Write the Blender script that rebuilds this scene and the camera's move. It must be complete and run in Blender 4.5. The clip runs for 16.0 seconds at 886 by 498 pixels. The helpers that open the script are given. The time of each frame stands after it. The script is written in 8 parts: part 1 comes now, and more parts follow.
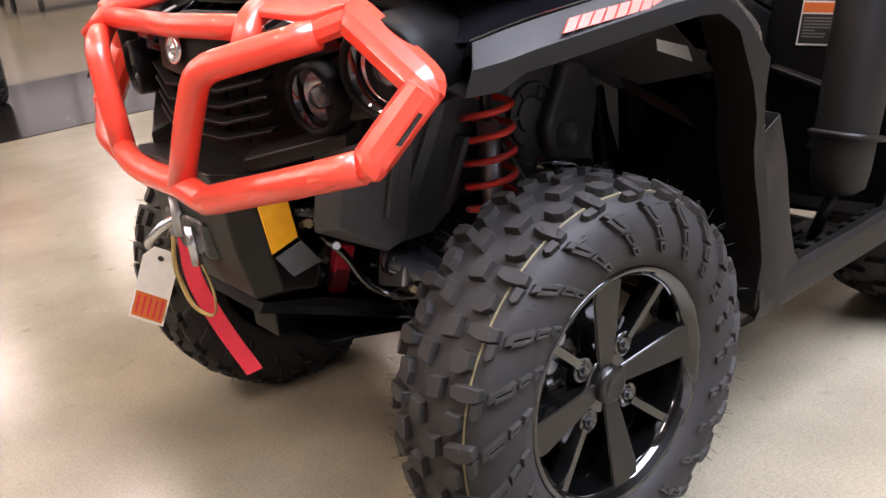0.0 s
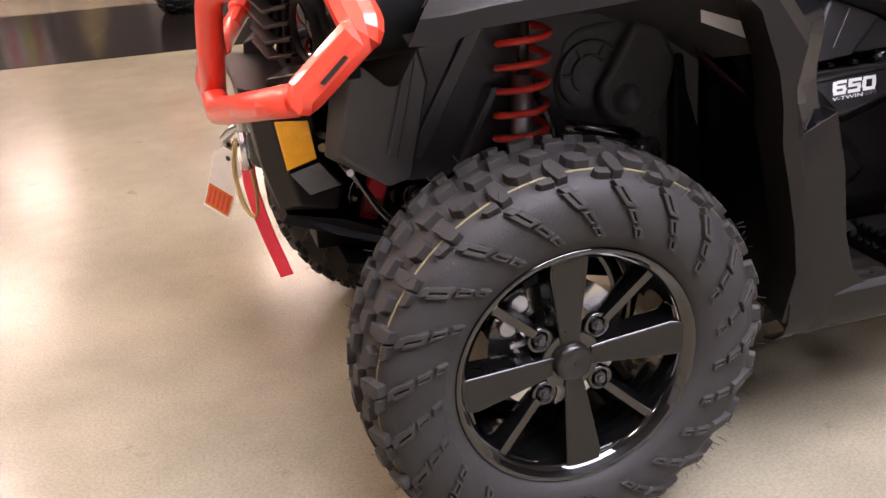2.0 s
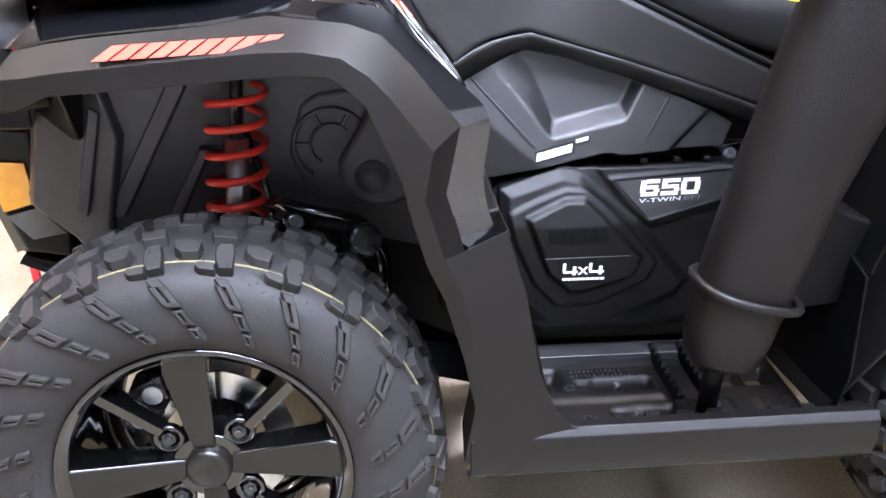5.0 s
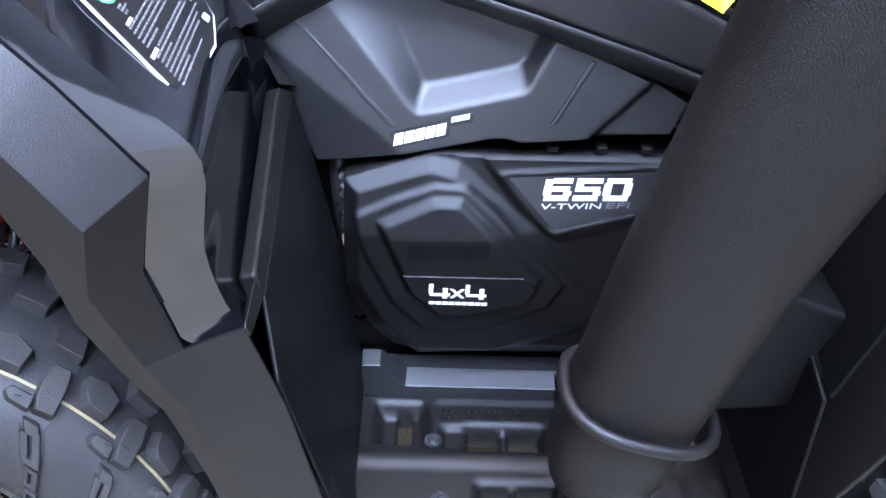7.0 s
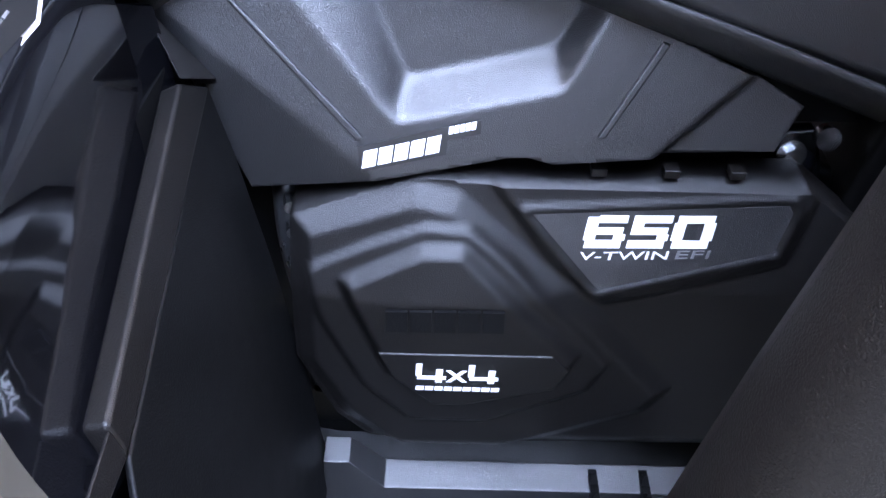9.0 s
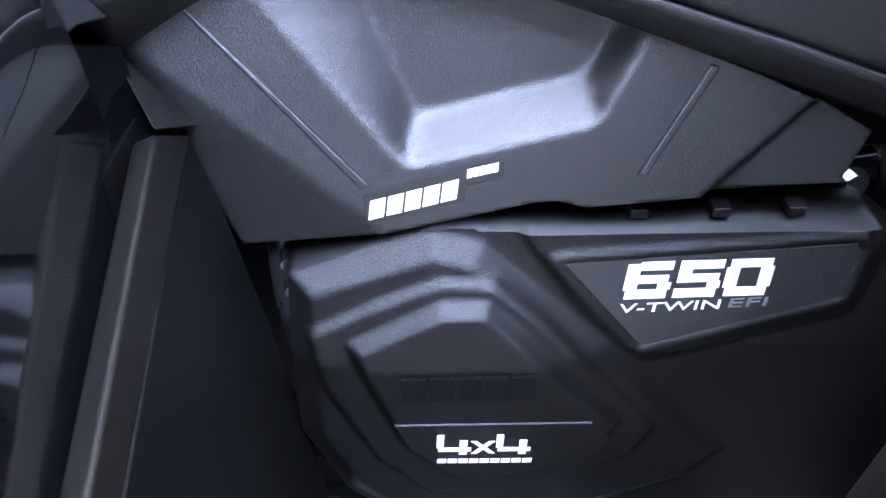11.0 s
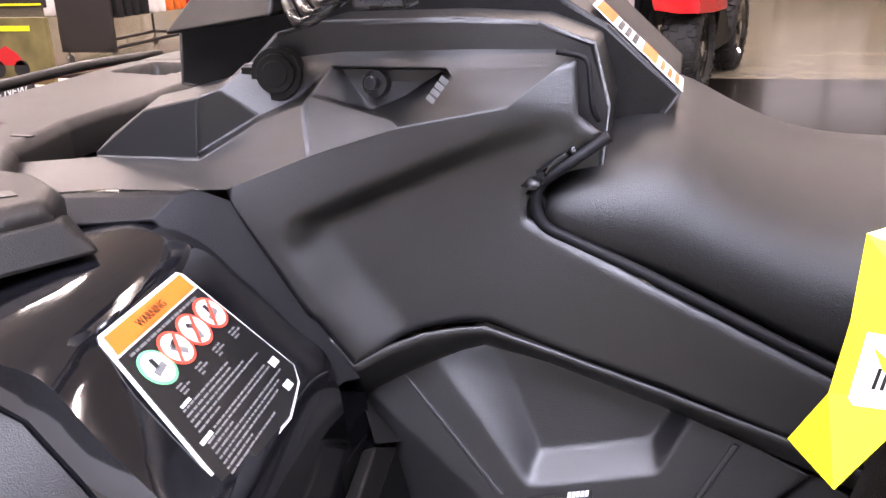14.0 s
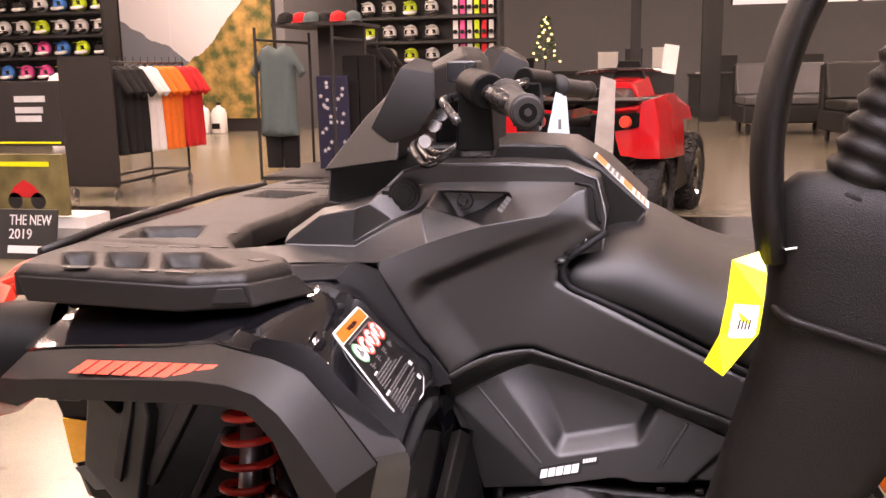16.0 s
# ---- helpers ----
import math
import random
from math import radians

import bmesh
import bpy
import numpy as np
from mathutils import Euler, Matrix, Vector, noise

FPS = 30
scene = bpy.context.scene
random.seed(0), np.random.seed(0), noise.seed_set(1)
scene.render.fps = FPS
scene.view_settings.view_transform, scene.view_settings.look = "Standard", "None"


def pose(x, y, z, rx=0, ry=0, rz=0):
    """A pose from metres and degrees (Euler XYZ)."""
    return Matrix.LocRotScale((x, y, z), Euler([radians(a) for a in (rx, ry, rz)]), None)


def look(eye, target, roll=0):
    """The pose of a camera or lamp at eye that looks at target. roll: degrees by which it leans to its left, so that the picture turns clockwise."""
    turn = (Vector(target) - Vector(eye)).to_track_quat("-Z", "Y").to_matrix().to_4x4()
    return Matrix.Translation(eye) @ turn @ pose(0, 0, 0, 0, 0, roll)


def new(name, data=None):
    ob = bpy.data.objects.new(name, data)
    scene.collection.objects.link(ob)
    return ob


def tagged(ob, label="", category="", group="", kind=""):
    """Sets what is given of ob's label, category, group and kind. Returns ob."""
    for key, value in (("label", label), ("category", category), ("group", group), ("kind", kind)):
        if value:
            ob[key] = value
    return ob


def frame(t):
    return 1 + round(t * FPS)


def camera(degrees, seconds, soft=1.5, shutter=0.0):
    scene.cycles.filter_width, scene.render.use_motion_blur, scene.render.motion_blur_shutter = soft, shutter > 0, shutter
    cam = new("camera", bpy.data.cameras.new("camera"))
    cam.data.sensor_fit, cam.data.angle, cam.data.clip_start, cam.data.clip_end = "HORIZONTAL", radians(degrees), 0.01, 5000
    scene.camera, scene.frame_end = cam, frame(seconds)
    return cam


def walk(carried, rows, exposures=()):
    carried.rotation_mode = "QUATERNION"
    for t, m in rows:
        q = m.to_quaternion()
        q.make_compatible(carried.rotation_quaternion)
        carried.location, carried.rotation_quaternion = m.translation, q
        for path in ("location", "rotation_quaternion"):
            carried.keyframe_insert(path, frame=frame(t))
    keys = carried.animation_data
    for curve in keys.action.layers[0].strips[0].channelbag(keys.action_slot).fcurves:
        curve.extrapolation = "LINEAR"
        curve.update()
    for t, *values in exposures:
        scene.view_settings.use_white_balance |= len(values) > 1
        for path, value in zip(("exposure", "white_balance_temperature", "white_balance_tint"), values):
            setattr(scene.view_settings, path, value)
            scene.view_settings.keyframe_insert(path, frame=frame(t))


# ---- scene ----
cam = camera(51.3, 16.0)
PATH = [
    (0, (-0.985, -1.426, 1.075), (0.164, 0.047, 0.361), -6.0),
    (0.5, (-0.857, -1.454, 1.053), (0.156, 0.098, 0.3), -5.7),
    (1, (-0.745, -1.49, 1.046), (0.1, 0.154, 0.283), -4.7),
    (1.5, (-0.628, -1.587, 1.051), (0.058, 0.119, 0.264), -4.1),
    (2, (-0.534, -1.69, 1.065), (-0.015, 0.068, 0.265), -3.2),
    (2.5, (-0.415, -1.716, 1.044), (0.004, 0.077, 0.265), -2.8),
    (3, (-0.255, -1.711, 1.049), (0.132, 0.093, 0.277), -1.4),
    (3.5, (-0.115, -1.708, 1.055), (0.239, 0.104, 0.287), -1.4),
    (4, (0.025, -1.732, 1.08), (0.226, 0.098, 0.298), 0.5),
    (4.5, (0.127, -1.734, 1.081), (0.249, 0.107, 0.308), -1.1),
    (5, (0.241, -1.64, 1.098), (0.388, 0.195, 0.317), -0.5),
    (7.5, (0.585, -1.05, 1.159), (0.547, 0.533, -0.063), 0.9),
    (8, (0.584, -0.955, 1.096), (0.548, 0.621, -0.134), 0.9),
    (8.5, (0.574, -0.887, 1.051), (0.566, 0.688, -0.181), 1.5),
    (11, (0.546, -0.747, 1.0), (0.552, 0.842, -0.213), -0.8),
    (11.5, (0.554, -0.747, 1.019), (0.606, 0.861, -0.169), 0.0),
    (12, (0.544, -0.756, 1.049), (0.62, 0.934, -0.017), 1.4),
    (12.5, (0.545, -0.774, 1.097), (0.532, 0.987, 0.15), 1.2),
    (13, (0.589, -0.831, 1.139), (0.352, 0.973, 0.308), -0.4),
    (13.5, (0.621, -0.911, 1.181), (0.235, 0.918, 0.469), -0.4),
    (14, (0.655, -1.01, 1.203), (0.158, 0.809, 0.538), -2.0),
    (14.5, (0.651, -1.11, 1.232), (0.104, 0.733, 0.678), -1.7),
    (15, (0.632, -1.268, 1.248), (0.178, 0.63, 0.813), -1.3),
    (15.5, (0.64, -1.417, 1.262), (0.242, 0.492, 0.819), -1.5),
    (16, (0.657, -1.561, 1.262), (0.214, 0.352, 0.881), -1.0),
]
walk(cam, [(t, look(eye, target, roll)) for t, eye, target, roll in PATH],
     [(0.0, -0.06, 6900, 28), (1.0, -0.02, 6950, 29), (2.0, -0.1, 7400, 34), (3.0, 0.0, 7300, 34), (4.2, 0.38, 6800, 26), (5.0, 0.75, 6400, 25), (7.3, 0.92, 5500, 25), (8.5, 0.98, 5600, 26), (11.0, 1.0, 5650, 26), (11.8, 0.9, 5650, 26), (12.4, 0.8, 5900, 28), (13.2, 0.7, 6250, 30), (13.8, 0.46, 6700, 32), (14.5, 0.2, 7100, 35), (15.2, 0.03, 7700, 39), (16.0, -0.02, 8100, 42)])


# ---- light and world ----
world = bpy.data.worlds.new("showroom_world")
scene.world = world
world.use_nodes = True
world.node_tree.nodes["Background"].inputs[0].default_value = (0.9, 0.95, 1.0, 1)
world.node_tree.nodes["Background"].inputs[1].default_value = 0.02
LAMP_POWER = 100.0
WINDOW_GLOW = 1.0
COOL_FILL_GLOW = 37.0


# ---- materials ----
def mat(name, color, rough=0.5, metal=0.0, scale=40.0, vary=0.25, bump=0.0, bump_scale=400.0, coat=0.0, rough_vary=0.1, spec=0.5, emit=0.0):
    """A procedural surface: colour varied at two scales, rough patches and a fine relief."""
    m = bpy.data.materials.new(name)
    m.use_nodes = True
    nt = m.node_tree
    b = nt.nodes["Principled BSDF"]
    b.inputs["Metallic"].default_value = metal
    b.inputs["Coat Weight"].default_value = coat
    b.inputs["Coat Roughness"].default_value = 0.04
    b.inputs["Specular IOR Level"].default_value = spec
    co = nt.nodes.new("ShaderNodeTexCoord")
    n1 = nt.nodes.new("ShaderNodeTexNoise")
    n1.inputs["Scale"].default_value = scale
    n1.inputs["Detail"].default_value = 6
    n2 = nt.nodes.new("ShaderNodeTexNoise")
    n2.inputs["Scale"].default_value = scale / 7
    n2.inputs["Detail"].default_value = 3
    for n in (n1, n2):
        nt.links.new(co.outputs["Object"], n.inputs["Vector"])
    mix = nt.nodes.new("ShaderNodeMath")
    mix.operation = "MULTIPLY_ADD"
    mix.inputs[1].default_value = 0.5
    nt.links.new(n1.outputs["Fac"], mix.inputs[0])
    half = nt.nodes.new("ShaderNodeMath")
    half.operation = "MULTIPLY"
    half.inputs[1].default_value = 0.5
    nt.links.new(n2.outputs["Fac"], half.inputs[0])
    nt.links.new(half.outputs[0], mix.inputs[2])
    ramp = nt.nodes.new("ShaderNodeValToRGB")
    ramp.color_ramp.elements[0].position, ramp.color_ramp.elements[1].position = 0.3, 0.7
    ramp.color_ramp.elements[0].color = (*[c * (1 - vary) for c in color], 1)
    ramp.color_ramp.elements[1].color = (*[min(1, c * (1 + vary)) for c in color], 1)
    nt.links.new(mix.outputs[0], ramp.inputs["Fac"])
    nt.links.new(ramp.outputs["Color"], b.inputs["Base Color"])
    rr = nt.nodes.new("ShaderNodeMapRange")
    rr.inputs["To Min"].default_value = max(0.02, rough - rough_vary)
    rr.inputs["To Max"].default_value = min(1.0, rough + rough_vary)
    nt.links.new(mix.outputs[0], rr.inputs["Value"])
    nt.links.new(rr.outputs["Result"], b.inputs["Roughness"])
    if bump:
        n3 = nt.nodes.new("ShaderNodeTexNoise")
        n3.inputs["Scale"].default_value = bump_scale
        n3.inputs["Detail"].default_value = 2
        nt.links.new(co.outputs["Object"], n3.inputs["Vector"])
        bp = nt.nodes.new("ShaderNodeBump")
        bp.inputs["Strength"].default_value = bump
        bp.inputs["Distance"].default_value = 0.001
        nt.links.new(n3.outputs["Fac"], bp.inputs["Height"])
        nt.links.new(bp.outputs["Normal"], b.inputs["Normal"])
    if emit:
        b.inputs["Emission Color"].default_value = (*color, 1)
        b.inputs["Emission Strength"].default_value = emit
    return m


def glow(name, color, strength):
    m = bpy.data.materials.new(name)
    m.use_nodes = True
    nt = m.node_tree
    nt.nodes.remove(nt.nodes["Principled BSDF"])
    e = nt.nodes.new("ShaderNodeEmission")
    e.inputs[0].default_value, e.inputs[1].default_value = (*color, 1), strength
    nt.links.new(e.outputs[0], nt.nodes["Material Output"].inputs[0])
    return m


PLASTIC = mat("textured_black_plastic", (0.0050, 0.0043, 0.0039), 0.42, 0, 60, 0.15, 0.45, 900, rough_vary=0.06, spec=0.27)
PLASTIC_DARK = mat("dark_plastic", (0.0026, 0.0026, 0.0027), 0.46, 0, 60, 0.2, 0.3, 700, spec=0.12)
# black plastic, lightened to make up for the little light inside the arch
LINER = mat("lightened_arch_plastic", (0.045, 0.045, 0.047), 0.45, 0, 40, 0.25, 0.3, 700, spec=0.5)
ALU = mat("cast_aluminium", (0.42, 0.44, 0.48), 0.34, 0.8, 60, 0.2, 0.3, 500)
SATIN = mat("satin_black_plastic", (0.0078, 0.0077, 0.0080), 0.33, 0, 30, 0.12, 0.5, 1300, rough_vary=0.04, spec=0.75)
COVER = mat("satin_black_cover_plastic", (0.0030, 0.0027, 0.0026), 0.32, 0, 30, 0.12, 0.45, 1300, rough_vary=0.04, spec=0.29)
INNER = mat("gloss_black_moulding", (0.0016, 0.0016, 0.002), 0.14, 0, 30, 0.2, 0, rough_vary=0.05, spec=0.18)
GLOSS = mat("gloss_black_paint", (0.004, 0.004, 0.005), 0.08, 0, 2500, 0.9, 0, coat=1.0, rough_vary=0.03)
RIMPAINT = mat("gloss_black_wheel_paint", (0.002, 0.002, 0.002), 0.07, 0, 80, 0.3, 0, coat=1.0, rough_vary=0.03, spec=0.5)
RIMFACE = mat("satin_wheel_face", (0.0070, 0.0062, 0.0053), 0.28, 0.0, 80, 0.10, 0, coat=0.0, rough_vary=0.02, spec=0.42)
RUBBER = mat("tyre_rubber", (0.0185, 0.0172, 0.0168), 0.62, 0, 35, 0.3, 0.5, 500, spec=0.35)
RUBBER_WORN = mat("dusty_tread_rubber", (0.0200, 0.0180, 0.0166), 0.66, 0, 25, 0.4, 0.5, 500, spec=0.35)
MOULD = mat("ochre_mould_line", (0.16, 0.13, 0.06), 0.7, 0, 90, 0.4)
RED = mat("red_orange_powder_coat", (0.78, 0.055, 0.028), 0.3, 0, 50, 0.06, 0.08, 600, coat=0.4, rough_vary=0.05)
REDSPRING = mat("red_spring_coat", (0.7, 0.035, 0.02), 0.3, 0, 60, 0.1, coat=0.4)
CHROME = mat("bright_steel", (0.62, 0.63, 0.65), 0.22, 1.0, 60, 0.15)
STEEL = mat("machined_steel", (0.45, 0.46, 0.48), 0.38, 1.0, 40, 0.25)
DARKMETAL = mat("black_steel", (0.012, 0.012, 0.013), 0.28, 0.0, 60, 0.3, coat=0.5)
VINYL = mat("black_seat_vinyl", (0.005, 0.005, 0.0052), 0.36, 0, 50, 0.25, 0.5, 1100, rough_vary=0.06, spec=0.38)
TRIM = mat("matte_rubber_trim", (0.004, 0.004, 0.005), 0.6, 0, 60, 0.2, 0.3, 700, spec=0.2)
AMBER = mat("amber_reflector", (0.85, 0.36, 0.01), 0.25, 0, 300, 0.12, 0.4, 1200, coat=0.6)
WHITE = mat("white_print", (0.62, 0.62, 0.62), 0.45, 0, 100, 0.05)
ORANGE = mat("orange_print", (0.60, 0.125, 0.012), 0.45, 0, 100, 0.08)
REDBAND = mat("dull_red_plastic", (0.16, 0.008, 0.014), 0.45, 0, 60, 0.15, 0.2, 600)
REDPRINT = mat("red_print", (0.75, 0.06, 0.03), 0.4, 0, 100, 0.08)
GREENPRINT = mat("green_print", (0.10, 0.4, 0.2), 0.45, 0, 100, 0.08)
PINKPRINT = mat("pink_print", (0.8, 0.6, 0.58), 0.45, 0, 100, 0.08)
BLACKPRINT = mat("black_print", (0.006, 0.006, 0.006), 0.35, 0, 100, 0.1)
GREYPRINT = mat("grey_print", (0.13, 0.13, 0.13), 0.45, 0, 100, 0.1)
STRAP = mat("red_webbing", (0.62, 0.02, 0.04), 0.65, 0, 300, 0.2, 0.6, 900)
TAGPAPER = mat("white_card", (0.75, 0.72, 0.66), 0.7, 0, 60, 0.08)
STRING = mat("tan_elastic", (0.36, 0.25, 0.08), 0.7, 0, 200, 0.2)
YELLOW = mat("fluorescent_yellow_tag", (0.85, 0.82, 0.02), 0.35, 0, 60, 0.05, coat=0.2)
CASE = mat("textured_case_plastic", (0.0050, 0.0042, 0.0037), 0.46, 0, 60, 0.15, 0.8, 700, rough_vary=0.05, spec=0.2)
GREYPLASTIC = mat("grey_plastic", (0.11, 0.11, 0.11), 0.45, 0, 60, 0.15, 0.2, 600)
LENS = mat("clear_lamp_lens", (0.05, 0.05, 0.055), 0.05, 0.0, 100, 0.2, coat=1.0)


# ---- mesh helpers ----
def tidy(bm, smooth=None):
    bmesh.ops.remove_doubles(bm, verts=bm.verts, dist=1e-5)
    bmesh.ops.recalc_face_normals(bm, faces=bm.faces)


def part(name, bm, material, parent=None, label="", bevel=0.0, solid=0.0, smooth=False, at=(0, 0, 0), segs=2, sub=0):
    """Link a bmesh as one mesh object under a thing or part; its places are given in the world."""
    me = bpy.data.meshes.new(name)
    bm.to_mesh(me)
    bm.free()
    me.materials.append(material)
    if smooth:
        me.polygons.foreach_set("use_smooth", [True] * len(me.polygons))
    ob = new(name, me)
    ob.location = at
    if parent is not None:
        ob.parent = parent
        if parent.type == "EMPTY":
            ob.matrix_parent_inverse = Matrix.Translation(-parent.location)
    if solid:
        mod = ob.modifiers.new("thickness", "SOLIDIFY")
        mod.thickness, mod.offset = solid, -1.0
    if sub:
        mod = ob.modifiers.new("smooth", "SUBSURF")
        mod.levels = mod.render_levels = sub
    if bevel:
        mod = ob.modifiers.new("edges", "BEVEL")
        mod.width, mod.segments, mod.limit_method, mod.angle_limit = bevel, segs, "ANGLE", radians(28)
        me.polygons.foreach_set("use_smooth", [True] * len(me.polygons))
        mod.harden_normals = True
    if label:
        ob["label"] = label
    return ob


def thing(name, at, label, category, group=""):
    ob = new(name)
    ob.location = at
    return tagged(ob, label, category, group)


def box_bm(x0, x1, y0, y1, z0, z1, bm=None):
    bm = bm or bmesh.new()
    vs = [bm.verts.new((x, y, z)) for x in (x0, x1) for y in (y0, y1) for z in (z0, z1)]
    for f in ((0, 1, 3, 2), (4, 6, 7, 5), (0, 4, 5, 1), (2, 3, 7, 6), (0, 2, 6, 4), (1, 5, 7, 3)):
        bm.faces.new([vs[i] for i in f])
    return bm


def slab(points, push, bm=None):
    """A flat polygon of places, given thickness by the vector push."""
    bm = bm or bmesh.new()
    push = Vector(push)
    a = [bm.verts.new(p) for p in points]
    b = [bm.verts.new(Vector(p) + push) for p in points]
    n = len(a)
    bm.faces.new(a)
    bm.faces.new(b[::-1])
    for i in range(n):
        bm.faces.new((a[i], b[i], b[(i + 1) % n], a[(i + 1) % n]))
    bmesh.ops.recalc_face_normals(bm, faces=bm.faces)
    return bm


def xz(points, y, push=0.02, bm=None):
    return slab([(x, y, z) for x, z in points], (0, push, 0), bm)


def sheet(rows, bm=None, closed=False):
    """A surface through rows of places."""
    bm = bm or bmesh.new()
    vs = [[bm.verts.new(p) for p in r] for r in rows]
    for r, s in zip(vs, vs[1:]):
        for i in range(len(r) - (0 if closed else 1)):
            j = (i + 1) % len(r)
            bm.faces.new((r[i], r[j], s[j], s[i]))
    return bm


def loft(rings, bm=None):
    """A closed body through rings of places, capped at both ends."""
    bm = bm or bmesh.new()
    vs = [[bm.verts.new(p) for p in r] for r in rings]
    n = len(vs[0])
    for r, s in zip(vs, vs[1:]):
        for i in range(n):
            bm.faces.new((r[i], r[(i + 1) % n], s[(i + 1) % n], s[i]))
    bm.faces.new(vs[0][::-1])
    bm.faces.new(vs[-1])
    bmesh.ops.recalc_face_normals(bm, faces=bm.faces)
    return bm


def rounded(points, r, steps=4):
    """A line of places with its corners rounded off."""
    pts = [Vector(p) for p in points]
    out = [pts[0]]
    for a, b, c in zip(pts, pts[1:], pts[2:]):
        u, v = (a - b), (c - b)
        d = min(r, u.length / 2.2, v.length / 2.2)
        p, q = b + u.normalized() * d, b + v.normalized() * d
        for i in range(steps + 1):
            t = i / steps
            out.append((1 - t) ** 2 * p + 2 * t * (1 - t) * b + t * t * q)
    out.append(pts[-1])
    return out


def tube(points, radius, bm=None, sides=12, flat=1.0, side=None):
    """A round bar along a line of places; radius may be a list. flat: width against the direction side."""
    bm = bm or bmesh.new()
    pts = [Vector(p) for p in points]
    n = len(pts)
    rad = radius if isinstance(radius, (list, tuple)) else [radius] * n
    tang = [(pts[min(i + 1, n - 1)] - pts[max(i - 1, 0)]).normalized() for i in range(n)]
    up = Vector(side) if side else (Vector((0, 0, 1)) if abs(tang[0].z) < 0.9 else Vector((1, 0, 0)))
    rings = []
    for p, t, r in zip(pts, tang, rad):
        u = (up - t * up.dot(t)).normalized()
        v = t.cross(u)
        if not side:
            up = u
        rings.append([p + u * (math.cos(a) * r) + v * (math.sin(a) * r * flat) for a in (2 * math.pi * k / sides for k in range(sides))])
    return loft(rings, bm)


def lathe(profile, bm=None, sides=48, m=None):
    """Turn a profile of (radius, y) round the y axis; open ends stay open."""
    bm = bm or bmesh.new()
    m = m or Matrix.Identity(4)
    rows = [[m @ Vector((r * math.cos(a), y, r * math.sin(a))) for a in (2 * math.pi * k / sides for k in range(sides))] for r, y in profile]
    return sheet(rows, bm, closed=True)


def disc(c, axis, r, h, bm=None, sides=20, r2=None):
    """A short cylinder or cone from c along axis."""
    c, axis = Vector(c), Vector(axis).normalized()
    return tube([c, c + axis * h], [r, r if r2 is None else r2], bm, sides)


def blocks(count, origin, right, up, width, height, material, name, parent, slant=0.25, gap=0.22, lift=(0, -0.0015, 0), label=""):
    """A row of plain slanted bars of the size of writing."""
    bm = bmesh.new()
    o, r, u = Vector(origin), Vector(right).normalized(), Vector(up).normalized()
    w = width / count
    for k in range(count):
        a = o + r * (k * w)
        b = a + r * (w * (1 - gap))
        s = r * (slant * height)
        slab([a, b, b + u * height + s, a + u * height + s], lift, bm)
    return part(name, bm, material, parent, label)


def lettering(words, origin, right, up, width, height, material, name, parent, depth=0.001, shear=0.0, fat=0.0, label=""):
    """Words in the built-in font, laid flat at a place and stretched to a width and height."""
    cu = bpy.data.curves.new(name, "FONT")
    cu.body, cu.extrude, cu.shear, cu.offset = words, 0.02, shear, fat
    cu.resolution_u = 3
    tmp = bpy.data.objects.new(name, cu)
    scene.collection.objects.link(tmp)
    me = bpy.data.meshes.new_from_object(tmp)
    bpy.data.objects.remove(tmp)
    bpy.data.curves.remove(cu)
    co = np.empty(len(me.vertices) * 3)
    me.vertices.foreach_get("co", co)
    co = co.reshape(-1, 3)
    lo, hi = co.min(0), co.max(0)
    r, u = Vector(right).normalized(), Vector(up).normalized()
    n = r.cross(u)
    o = Vector(origin)
    for v, c in zip(me.vertices, co):
        f = (c - lo) / np.maximum(hi - lo, 1e-6)
        v.co = o + r * (f[0] * width) + u * (f[1] * height) + n * (f[2] * depth)
    me.materials.clear()
    me.materials.append(material)
    ob = new(name, me)
    if parent is not None:
        ob.parent = parent
        if parent.type == "EMPTY":
            ob.matrix_parent_inverse = Matrix.Translation(-parent.location)
    if label:
        ob["label"] = label
    return ob


